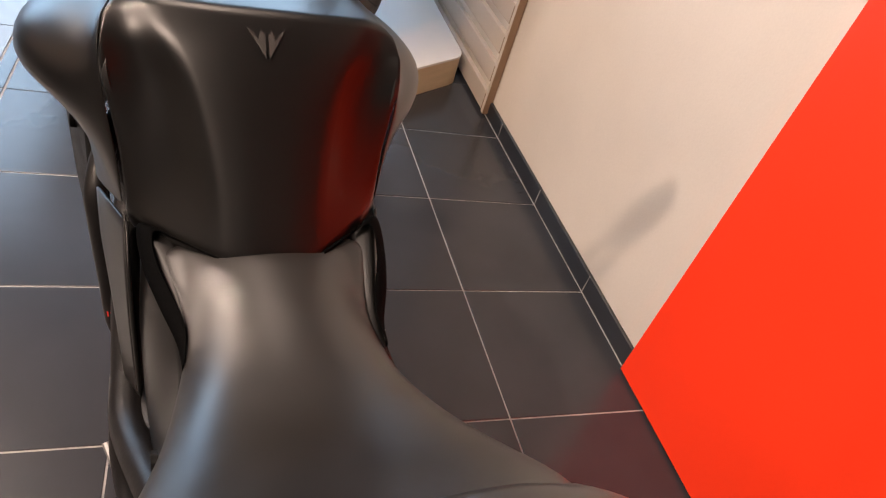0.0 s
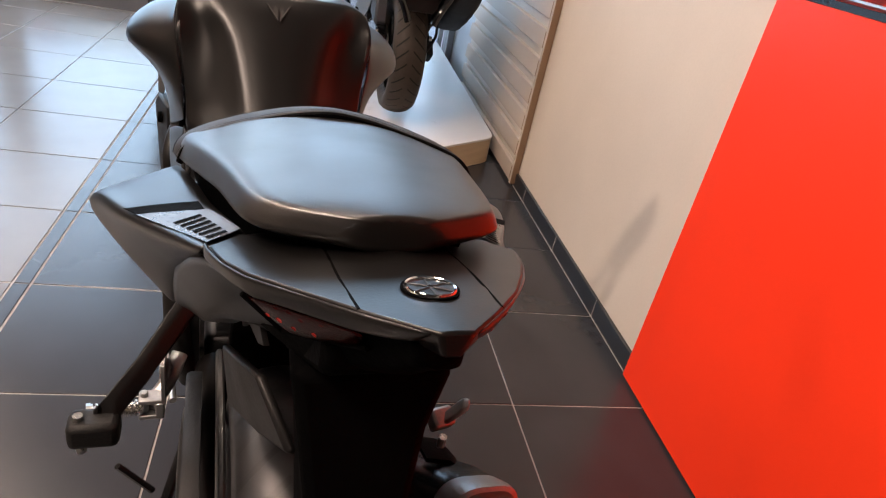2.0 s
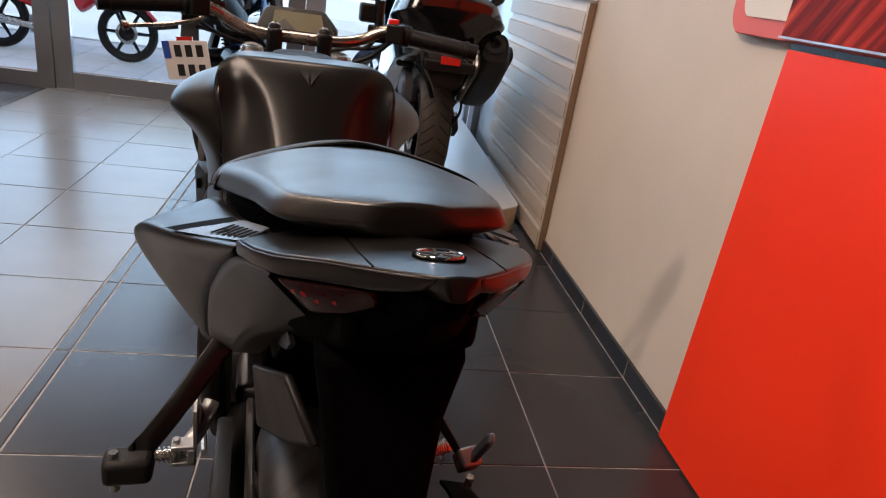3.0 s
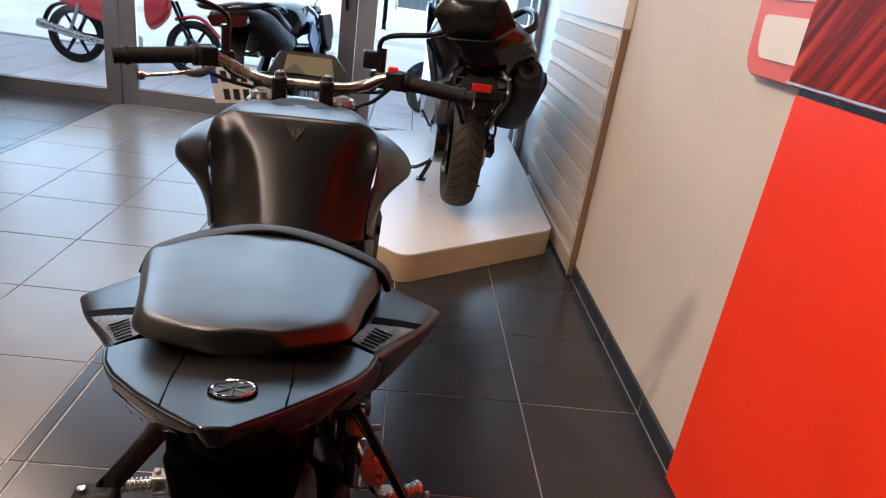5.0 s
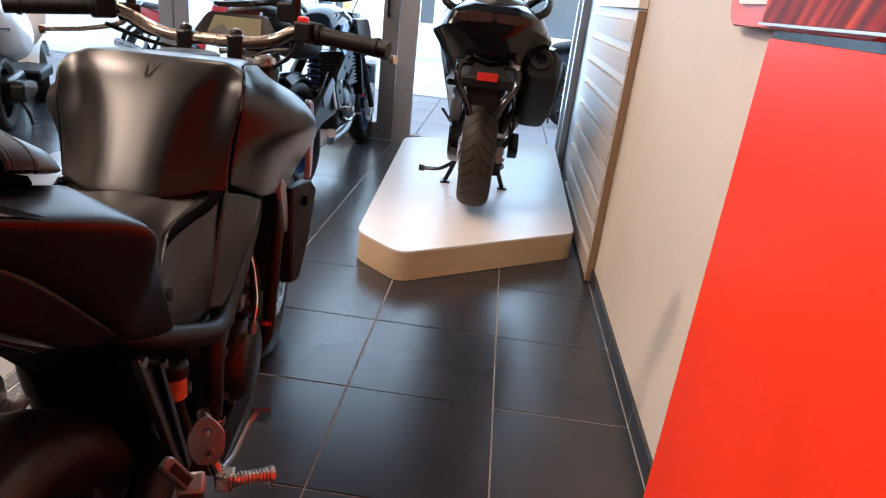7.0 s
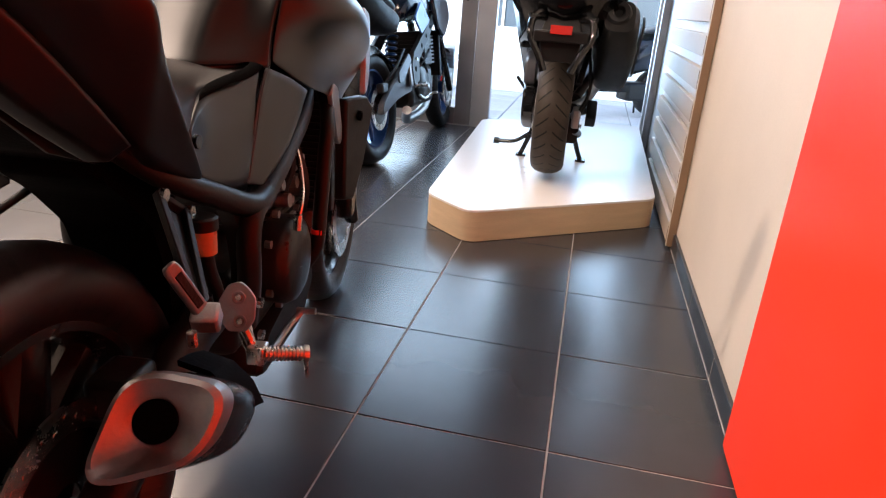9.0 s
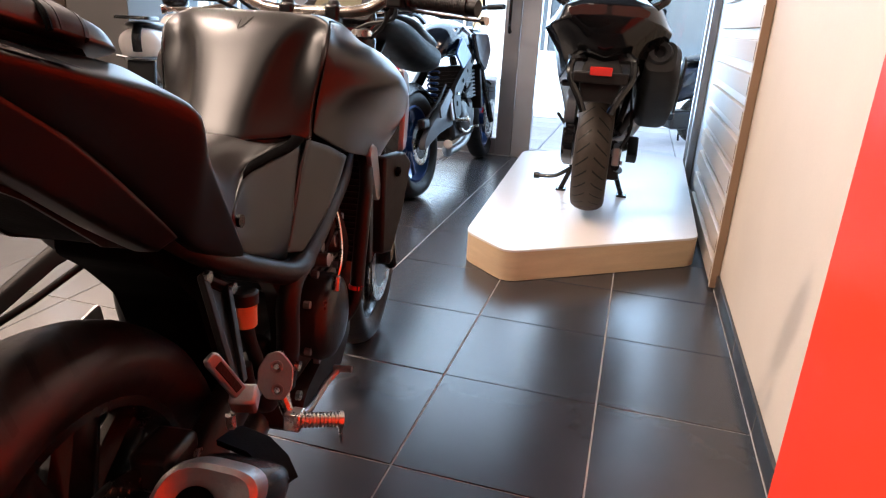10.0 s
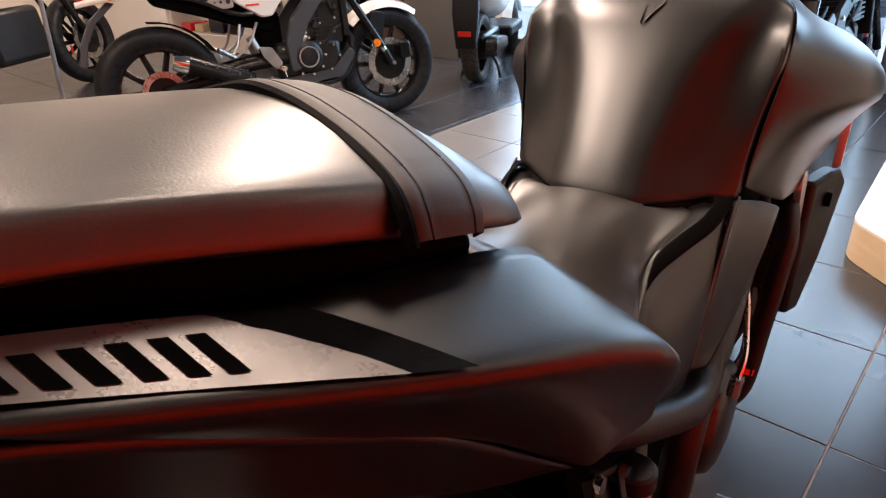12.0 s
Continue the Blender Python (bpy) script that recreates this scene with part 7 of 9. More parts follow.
    b = tube(B(), [(0.05, 0.95, 0.55), (0.06, 1.02, 0.42), (0.05, 0.92, 0.22), (0.05, 0.55, 0.18), (0.12, 0.36, 0.26)], 0.03, 12, 5)
    P("exhaust_pipe", b, "dull")
    # hugger over the rear wheel, caliper, spring, levers, hoses
    b = B()
    rings(b, [[(x, 0.345 * math.cos(a), 0.315 + (0.335 + h) * math.sin(a)) for x, h in ((-0.095, -0.03), (-0.06, 0.012), (0.06, 0.012), (0.095, -0.03), (0.088, -0.034), (0.055, 0.006), (-0.055, 0.006), (-0.088, -0.034))] for a in (radians(v) for v in range(20, 120, 10))])
    P("rear_hugger", b, "satin", "black hugger over the rear wheel")
    P("brake_caliper", box(B(), (0.08, -0.02, 0.40), (0.125, 0.07, 0.455)), "engine", bevel=0.01)
    P("chain_cover", slab(B(), fillet([(-0.02, 0.42), (0.30, 0.56), (0.46, 0.52), (0.30, 0.50), (0.0, 0.39)], 0.012, 3), 0.012, side(-0.14, True), 0.004), "satin")
    P("shock_spring", tube(B(), spring_line((0.0, 0.40, 0.46), (0.0, 0.52, 0.70), 0.034, 7), 0.006, 6, 1), "blue", "blue coil spring")
    for sg in (1, -1):
        P("foot_lever", tube(B(), [(sg * 0.17, 0.48, 0.34), (sg * 0.18, 0.56, 0.31), (sg * 0.19, 0.66, 0.33), (sg * 0.23, 0.67, 0.335)], 0.008, 8, 3), "steel")
        P("peg_hanger", slab(B(), fillet([(0.16, 0.50), (0.36, 0.60), (0.40, 0.56), (0.24, 0.44), (0.17, 0.44)], 0.012, 3), 0.010, side(sg * 0.15, sg < 0), 0.003), "grey_frame", "cast peg hanger")
    cables(m, [[(0.13, 0.55, 0.48), (0.165, 0.66, 0.56), (0.14, 0.80, 0.58), (0.12, 0.95, 0.66)], [(0.14, 0.50, 0.62), (0.16, 0.62, 0.54), (0.15, 0.72, 0.46)], [(-0.13, 0.55, 0.48), (-0.165, 0.66, 0.56), (-0.14, 0.80, 0.58), (-0.12, 0.95, 0.66)], [(0.10, 0.06, 0.44), (0.13, 0.22, 0.54), (0.12, 0.38, 0.62)]], M["rubber"], 0.009, "hose")
    b = box(B(), (-0.16, 0.98, 0.42), (0.16, 1.02, 0.72))
    P("radiator", b, "black", bevel=0.006)
    b = B()
    rings(b, [[(x * w, y, 0.86 + z * h) for x, z in ((-1, -0.6), (0, -1), (1, -0.6), (0.8, 0.8), (0, 1), (-0.8, 0.8))] for y, w, h in ((1.15, 0.10, 0.11), (1.28, 0.11, 0.12), (1.36, 0.07, 0.08))])
    P("headlamp", b, "satin", bevel=0.01)
    b = B()
    rings(b, [[(x, 1.42 + 0.32 * math.cos(a) + 0.0, 0.30 + (0.32 + h) * math.sin(a)) for x, h in ((-0.065, -0.03), (0, 0.012), (0.065, -0.03), (0.058, -0.035), (0, 0.006), (-0.058, -0.035))] for a in (radians(v) for v in range(30, 160, 10))])
    P("front_mudguard", b, "satin")
    b = tube(B(), [(-0.13, 0.50, 0.30), (-0.17, 0.42, 0.15), (-0.135, 0.38, -0.012)], 0.011, 8, 3)
    P("side_stand", b, "satin")
    cables(m, [[(0.19, 1.0, 1.07), (0.12, 1.1, 1.02), (0.05, 1.12, 0.9)], [(-0.19, 1.0, 1.07), (-0.12, 1.1, 1.02), (-0.05, 1.12, 0.9)]])
    return m


door_bike()


# ---- white and red retro motorcycle ----
def retro_bike():
    m = thing("motorcycle", pose(-3.70, -0.245, 0, 0, -4, -18.6), "white and red retro motorcycle with a ribbed black seat", "motorcycle")
    P = lambda name, bm, mat, label="", **k: part(name, bm, M[mat], m, label, **k)
    F = 1.29
    wheel(m, 0, 0.325, 0.325, 0.14, 10, M["satin"], disc=0.11, disc_x=0.075, name="rear_wheel", rim_r=0.222)
    wheel(m, F, 0.315, 0.315, 0.115, 10, M["satin"], disc=0.14, disc_x=0.062, name="front_wheel", rim_r=0.215)
    S = [(0.50, [(0, 0.85), (0.04, 0.85), (0.075, 0.83), (0.085, 0.79), (0, 0.76)]), (0.58, [(0, 0.945), (0.06, 0.94), (0.115, 0.90), (0.125, 0.81), (0, 0.77)]), (0.72, [(0, 0.99), (0.07, 0.985), (0.14, 0.93), (0.15, 0.82), (0, 0.77)]),
         (0.86, [(0, 1.0), (0.07, 0.99), (0.135, 0.93), (0.145, 0.84), (0, 0.79)]), (0.94, [(0, 0.96), (0.05, 0.95), (0.09, 0.91), (0.09, 0.86), (0, 0.83)])]
    P("tank", half_loft(B(), S), "white_paint", "white teardrop tank", sub=2)
    b = B()
    rings(b, [[(x, y, z) for x, z in prof] for y, prof in ((0.50, [(-0.045, 0.857), (0, 0.862), (0.045, 0.857)]), (0.60, [(-0.05, 0.952), (0, 0.957), (0.05, 0.952)]), (0.72, [(-0.055, 0.981), (0, 0.988), (0.055, 0.981)]), (0.86, [(-0.05, 0.985), (0, 0.992), (0.05, 0.985)]))], False, False)
    P("tank_band", b, "satin", "black band along the tank", sub=1)
    for sg in (1, -1):
        b = tube(B(), [(sg * 0.119, 0.60, 0.812), (sg * 0.137, 0.72, 0.824), (sg * 0.138, 0.82, 0.845), (sg * 0.119, 0.87, 0.89), (sg * 0.097, 0.885, 0.94)], (0.006, 0.036), 8, 6, True, 0.4)
        P("tank_stripe", b, "red_paint", "red tank stripe")
        b = tube(B(), [(sg * 0.140, 0.72, 0.858), (sg * 0.137, 0.78, 0.868), (sg * 0.129, 0.815, 0.895), (sg * 0.108, 0.832, 0.945)], (0.010, 0.032), 8, 4, True, 0.4)
        P("tank_stripe", b, "red_paint", "red tank stripe")
        b = slab(B(), fillet([(0.41, 0.772), (0.665, 0.778), (0.70, 0.752), (0.61, 0.645), (0.55, 0.642), (0.42, 0.73)], 0.018, 3), 0.025, side(sg * 0.10, sg < 0), 0.008)
        P("side_panel", b, "white_paint", "white side panel with a red line")
        b = box(B(), (sg * 0.126 - 0.002, 0.475, 0.703), (sg * 0.126 + 0.002, 0.545, 0.713))
        P("panel_stripe", b, "red_paint")
        b = box(B(), (sg * 0.126 - 0.002, 0.61, 0.725), (sg * 0.126 + 0.002, 0.66, 0.735))
        P("panel_stripe", b, "red_paint")
        b = slab(B(), fillet([(0.28, 0.745), (0.41, 0.765), (0.42, 0.705), (0.36, 0.70)], 0.012, 3), 0.008, side(sg * 0.11, sg < 0), 0.002)
        P("bracket_plate", b, "dull", "drilled aluminium bracket")
        # black rod ends draw the shade of the drilled holes
        for y, r in ((0.325, 0.005), (0.355, 0.008), (0.392, 0.012)):
            P("bracket_hole", rod(B(), (sg * 0.112, y, 0.735), (sg * 0.1195, y, 0.735), r, 12), "ink")
        # deltabox beam and lower cradle
        b = slab(B(), fillet([(0.94, 0.87), (0.99, 0.82), (0.80, 0.60), (0.745, 0.50), (0.735, 0.36), (0.665, 0.34), (0.655, 0.50), (0.70, 0.62)], 0.02, 3), 0.03, side(sg * 0.105, sg < 0), 0.007)
        P("frame_beam", b, "grey_frame", "grey box-section frame beam")
        b = tube(B(), [(sg * 0.11, 0.66, 0.70), (sg * 0.105, 0.45, 0.665), (sg * 0.10, 0.22, 0.76), (sg * 0.09, -0.02, 0.80)], 0.014, 8, 4)
        P("subframe_tube", b, "satin")
        b = tube(B(), [(sg * 0.09, 0.66, 0.42), (sg * 0.10, 0.40, 0.40), (sg * 0.10, 0, 0.325)], (0.026, 0.02), 10, 3, True, 1.3)
        P("swing_arm", b, "satin")
        b = B()
        rod(b, (sg * 0.095, 0.96, 0.93), (sg * 0.095, 1.05, 0.72), 0.024, 14)
        rod(b, (sg * 0.095, 1.05, 0.72), (sg * 0.095, F - 0.055, 0.41), 0.0225, 14)
        P("fork_leg", b, "satin")
        P("fork_tube", rod(B(), (sg * 0.095, F - 0.07, 0.44), (sg * 0.095, F - 0.045, 0.39), 0.0175, 14), "chrome", "bright fork tube")
        P("fork_foot", rod(B(), (sg * 0.095, F - 0.045, 0.39), (sg * 0.095, F, 0.30), 0.022, 14), "satin")
        P("axle_nut", rod(B(), (sg * 0.10, F, 0.315), (sg * 0.125, F, 0.315), 0.012, 8), "steel")
        b = B()
        rod(b, (sg * 0.12, F - 0.1, 0.44), (sg * 0.132, F - 0.1, 0.44), 0.022, 16)
        P("reflector", b, "orange", "round amber reflector")
        b = B()
        rod(b, (sg * 0.25, 0.83, 1.06), (sg * 0.37, 0.78, 1.05), 0.017, 12)
        P("grip", b, "rubber")
        bar_mirror(m, (sg * 0.20, 0.87, 1.07), (sg * 0.36, 0.90, 1.22), sg, M["satin"], (0.11, 0.11), 10)
        b = B()
        tube(b, [(sg * 0.11, 0.43, 0.62), (sg * 0.125, 0.40, 0.52), (sg * 0.13, 0.36, 0.47)], 0.007, 8, 3)
        tube(b, [(sg * 0.11, 0.52, 0.62), (sg * 0.125, 0.46, 0.52), (sg * 0.13, 0.38, 0.46)], 0.007, 8, 3)
        P("passenger_hanger", b, "dull", "bare metal hanger")
        foot_peg(m, (sg * 0.13, 0.37, 0.46), (sg * 0.17, 0.29, 0.51))
        b = slab(B(), fillet([(0.52, 0.44), (0.50, 0.50), (0.57, 0.49), (0.62, 0.40), (0.58, 0.37)], 0.015, 3), 0.006, side(sg * 0.135, sg < 0), 0.002)
        P("heel_plate", b, "dull", "pale drilled heel plate")
        foot_peg(m, (sg * 0.14, 0.60, 0.38), (sg * 0.215, 0.60, 0.38))
        b = tube(B(), [(sg * 0.05, -0.10, 0.82), (sg * 0.10, -0.14, 0.80), (sg * 0.13, -0.15, 0.80)], (0.008, 0.016), 8, 3)
        P("indicator", b, "orange")
    # seat, tail hoop, rear mudguard
    S = [(-0.22, [(0, 0.865), (0.05, 0.86), (0.085, 0.845), (0.08, 0.81), (0, 0.80)]), (0.0, [(0, 0.88), (0.07, 0.875), (0.11, 0.855), (0.105, 0.81), (0, 0.80)]), (0.30, [(0, 0.855), (0.07, 0.85), (0.11, 0.825), (0.105, 0.78), (0, 0.77)]), (0.52, [(0, 0.85), (0.06, 0.845), (0.09, 0.82), (0.09, 0.77), (0, 0.76)])]
    P("seat", half_loft(B(), S), "seat", "black ribbed seat", sub=2)
    for i in range(9):
        y = -0.16 + i * 0.065
        zt = 0.882 - abs(y) * 0.075
        P("seat_rib", tube(B(), [(-0.103, y, zt - 0.034), (-0.06, y, zt - 0.006), (0, y, zt - 0.001), (0.06, y, zt - 0.006), (0.103, y, zt - 0.034)], 0.005, 6, 4), "seat")
    for sg in (1, -1):
        b = B()
        rings(b, [[(sg * (x + 0.012), y, z - 0.020), (sg * (x + 0.016), y, z - 0.004), (sg * (x + 0.008), y, z + h), (sg * (x - 0.03), y, z + h + 0.004), (sg * (x - 0.03), y, z - 0.02)] for x, y, z, h in ((0.090, 0.38, 0.772, 0.004), (0.098, 0.20, 0.792, 0.012), (0.096, 0.0, 0.806, 0.018), (0.080, -0.16, 0.802, 0.014), (0.045, -0.30, 0.782, 0.004))])
        P("tail_panel", b, "white_paint", "white tail strip", bevel=0.004)
    b = B()
    rings(b, [[(-w, y, z), (w, y, z), (w, y + 0.03, z - 0.01), (-w, y + 0.03, z - 0.01)] for w, y, z in ((0.055, -0.16, 0.78), (0.05, -0.26, 0.70), (0.045, -0.32, 0.60), (0.06, -0.35, 0.50))])
    P("plate_holder", b, "grey_frame", "grey plate holder", bevel=0.005)
    b = box(B(), (-0.05, -0.366, 0.565), (0.05, -0.356, 0.60))
    P("reflector", b, "brightlens", "red reflector", bevel=0.002)
    b = B()
    rings(b, [[(-0.068, 0.345 * math.cos(a), 0.325 + 0.345 * math.sin(a)), (0.068, 0.345 * math.cos(a), 0.325 + 0.345 * math.sin(a)), (0.072, 0.338 * math.cos(a), 0.325 + 0.338 * math.sin(a)), (-0.072, 0.338 * math.cos(a), 0.325 + 0.338 * math.sin(a))] for a in (radians(v) for v in range(30, 95, 10))])
    P("rear_mudguard", b, "deep", "black inner mudguard")
    b = lathe(B(), [(-0.29, 0.0), (-0.285, 0.032), (-0.25, 0.04), (-0.22, 0.03)], 20, "y", (0, 0, 0.80))
    P("tail_lamp", b, "brightlens", "round red tail lamp")
    b = slab(B(), fillet([(0.02, 0.80), (0.30, 0.79), (0.50, 0.80), (0.66, 0.74), (0.62, 0.56), (0.46, 0.60), (0.30, 0.66), (0.05, 0.74)], 0.02, 3), 0.15, side(-0.075), 0.01)
    P("air_box", b, "deep", "black plastic box below the seat")
    b = slab(B(), fillet([(0.52, 0.66), (0.66, 0.66), (0.66, 0.40), (0.56, 0.40)], 0.02, 3), 0.12, side(-0.06), 0.01)
    P("shock_cover", b, "deep")
    b = slab(B(), fillet([(0.60, 0.26), (0.98, 0.28), (1.06, 0.40), (1.03, 0.44), (0.92, 0.33), (0.60, 0.31)], 0.02, 3), 0.22, side(-0.11), 0.01)
    P("skid_plate", b, "grey_frame", "grey skid plate")
    b = slab(B(), fillet([(0.86, 0.46), (0.86, 0.74), (0.98, 0.80), (1.02, 0.74), (1.0, 0.46)], 0.02, 3), 0.17, side(-0.085), 0.01)
    P("engine_mount", b, "engine")
    # engine, exhaust
    b = box(B(), (-0.10, 0.60, 0.30), (0.10, 0.98, 0.50))
    P("crankcase", b, "engine", bevel=0.03)
    b = lathe(B(), [(0.09, 0.085), (0.125, 0.083), (0.136, 0.07), (0.138, 0.0)], 30, "x", (0, 0.77, 0.415))
    P("clutch_cover", b, "engine")
    b = lathe(B(), [(0.138, 0.058), (0.141, 0.058), (0.141, 0.050), (0.138, 0.050)], 30, "x", (0, 0.77, 0.415))
    P("cover_ring", b, "dull")
    bolt_parts(m, "engine_bolt", [(0.118, 0.77 + 0.098 * math.cos(a), 0.415 + 0.098 * math.sin(a)) for a in (radians(40 * i) for i in range(9))] + [(0.10, 0.93, 0.46), (0.10, 0.96, 0.40), (0.10, 0.90, 0.33), (0.10, 0.64, 0.47), (0.085, 0.87, 0.58), (0.085, 0.96, 0.60), (0.085, 0.95, 0.53), (0.115, 0.68, 0.40), (0.12, 0.72, 0.62)], 0.007, 0.012, M["steel"])
    for y, z, r in ((0.90, 0.70, 0.030), (0.84, 0.57, 0.022), (0.96, 0.655, 0.018)):
        P("intake_body", lathe(B(), [(0.06, r), (0.105, r), (0.112, r * 0.7), (0.113, 0)], 16, "x", (0, y, z)), "engine")
    P("shock_reservoir", rod(B(), (0.10, 0.47, 0.55), (0.10, 0.50, 0.48), 0.022, 14), "dull", "pale shock reservoir")
    tg = P("tag_card", box(B(), (0.10, 0.70, 1.02), (0.104, 0.76, 1.13), pose(0, 0, 0, 0, 0, 0)), "red_trim", "dark red hanging tag", smooth=False)
    part("tag_field", box(B(), (0.1045, 0.712, 1.085), (0.1055, 0.745, 1.12)), M["plate"], tg, "pale printed field", smooth=False)
    b = box(B(), (-0.08, 0.84, 0.46), (0.08, 0.99, 0.66), None)
    P("cylinder", b, "engine", bevel=0.015)
    fin_parts(m, "cooling_fin", (-0.08, 0.845, 0.49), (0.08, 0.985, 0.62), 6, M["engine"])
    b = box(B(), (-0.11, 1.0, 0.50), (0.11, 1.035, 0.73))
    P("radiator", b, "black", bevel=0.004)
    cables(m, [[(0.08, 0.96, 0.62), (0.11, 0.93, 0.68), (0.10, 0.90, 0.76)], [(0.10, 0.99, 0.56), (0.125, 0.93, 0.54), (0.12, 0.88, 0.47)], [(0.09, 0.86, 0.64), (0.12, 0.80, 0.60), (0.10, 0.74, 0.62)]], None, 0.009, "hose")
    P("header_pipe", tube(B(), [(0.03, 0.99, 0.56), (0.05, 1.06, 0.48), (0.06, 1.02, 0.30), (0.09, 0.80, 0.25), (0.13, 0.50, 0.29), (0.15, 0.30, 0.34)], 0.018, 12, 6), "engine")
    b = tube(B(), [(0.15, 0.44, 0.335), (0.165, 0.28, 0.395), (0.175, 0.12, 0.46)], (0.042, 0.052), 18, 4)
    sil = P("silencer", b, "satin", "black drilled silencer with a bright tip")
    b = tube(B(), [(0.175, 0.12, 0.46), (0.177, 0.08, 0.475), (0.178, 0.055, 0.485)], (0.053, 0.036), 18, 2)
    part("silencer_tip", b, M["chrome"], sil, "bright end tip")
    # the holes' dark insides are black rod ends on the silencer
    for i in range(5):
        for j in range(3):
            p = Vector((0.15, 0.42, 0.341)).lerp(Vector((0.175, 0.15, 0.448)), (i + 0.5 * (j % 2)) / 5)
            a = radians(30 + 40 * j)
            part("drilled_hole", rod(B(), p + Vector((0.042 * math.cos(a), 0, 0.042 * math.sin(a))), p + Vector((0.0525 * math.cos(a), 0, 0.0525 * math.sin(a))), 0.006, 6), M["ink"], sil)
    # front end
    b = B()
    rings(b, [[(x, F + (0.345 + h) * math.cos(a), 0.315 + (0.345 + h) * math.sin(a)) for x, h in ((-0.075, -0.035), (-0.06, -0.004), (0, 0.012), (0.06, -0.004), (0.075, -0.035), (0.069, -0.037), (0.055, -0.01), (0, 0.006), (-0.055, -0.01), (-0.069, -0.037))] for a in (radians(v) for v in range(54, 135, 8))])
    P("front_mudguard", b, "white_paint", "white front mudguard")
    b = slab(B(), fillet([(F - 0.16, 0.48), (F - 0.10, 0.62), (F - 0.02, 0.60), (F - 0.05, 0.42)], 0.02, 3), 0.02, side(0.075), 0.005)
    P("mudguard_bracket", b, "black")
    b = box(B(), (0.075, F + 0.05, 0.33), (0.115, F + 0.12, 0.43))
    P("brake_caliper", b, "satin", bevel=0.012)
    b = lathe(B(), [(1.0, 0.0), (1.01, 0.06), (1.06, 0.088), (1.12, 0.092), (1.125, 0.08), (1.13, 0.0)], 28, "y", (0, 0, 0.86))
    P("headlamp", b, "satin", "round black headlamp")
    for sg in (1, -1):
        ind = P("front_indicator", tube(B(), [(sg * 0.09, 1.03, 0.80), (sg * 0.125, 1.03, 0.80), (sg * 0.14, 1.03, 0.80)], (0.010, 0.020), 10, 2), "black", "black indicator with a clear lens")
        part("indicator_lens", lathe(B(), [(1.045, 0.0), (1.040, 0.024), (1.020, 0.026)], 14, "y", (sg * 0.145, 0, 0.80)), M["plate"], ind, "pale clear lens")
    b = slab(B(), fillet([(1.03, 0.74), (1.03, 0.80), (1.11, 0.80), (1.11, 0.74)], 0.012, 3), 0.008, side(0.10), 0.002)
    P("lamp_bracket", b, "dull")
    b = lathe(B(), [(0.93, 0.0), (0.935, 0.055), (0.99, 0.058), (1.0, 0.0)], 24, "y", (0, 0, 0.99))
    P("instrument", b, "satin")
    P("handlebar", tube(B(), [(-0.37, 0.78, 1.05), (-0.22, 0.86, 1.07), (-0.10, 0.92, 1.0), (0.10, 0.92, 1.0), (0.22, 0.86, 1.07), (0.37, 0.78, 1.05)], 0.011, 10, 5), "satin")
    P("yoke", box(B(), (-0.125, 0.93, 0.90), (0.125, 0.99, 0.935)), "satin", bevel=0.01)
    P("side_stand", tube(B(), [(-0.11, 0.60, 0.30), (-0.16, 0.54, 0.14), (-0.165, 0.50, -0.008)], 0.010, 8, 3), "satin")
    cables(m, [[(0.20, 0.87, 1.06), (0.15, 0.98, 1.02), (0.10, 1.05, 0.88), (0.10, 1.12, 0.66)], [(-0.2, 0.87, 1.06), (-0.1, 1.0, 1.02), (0, 1.02, 0.85)]])
    return m


retro_bike()


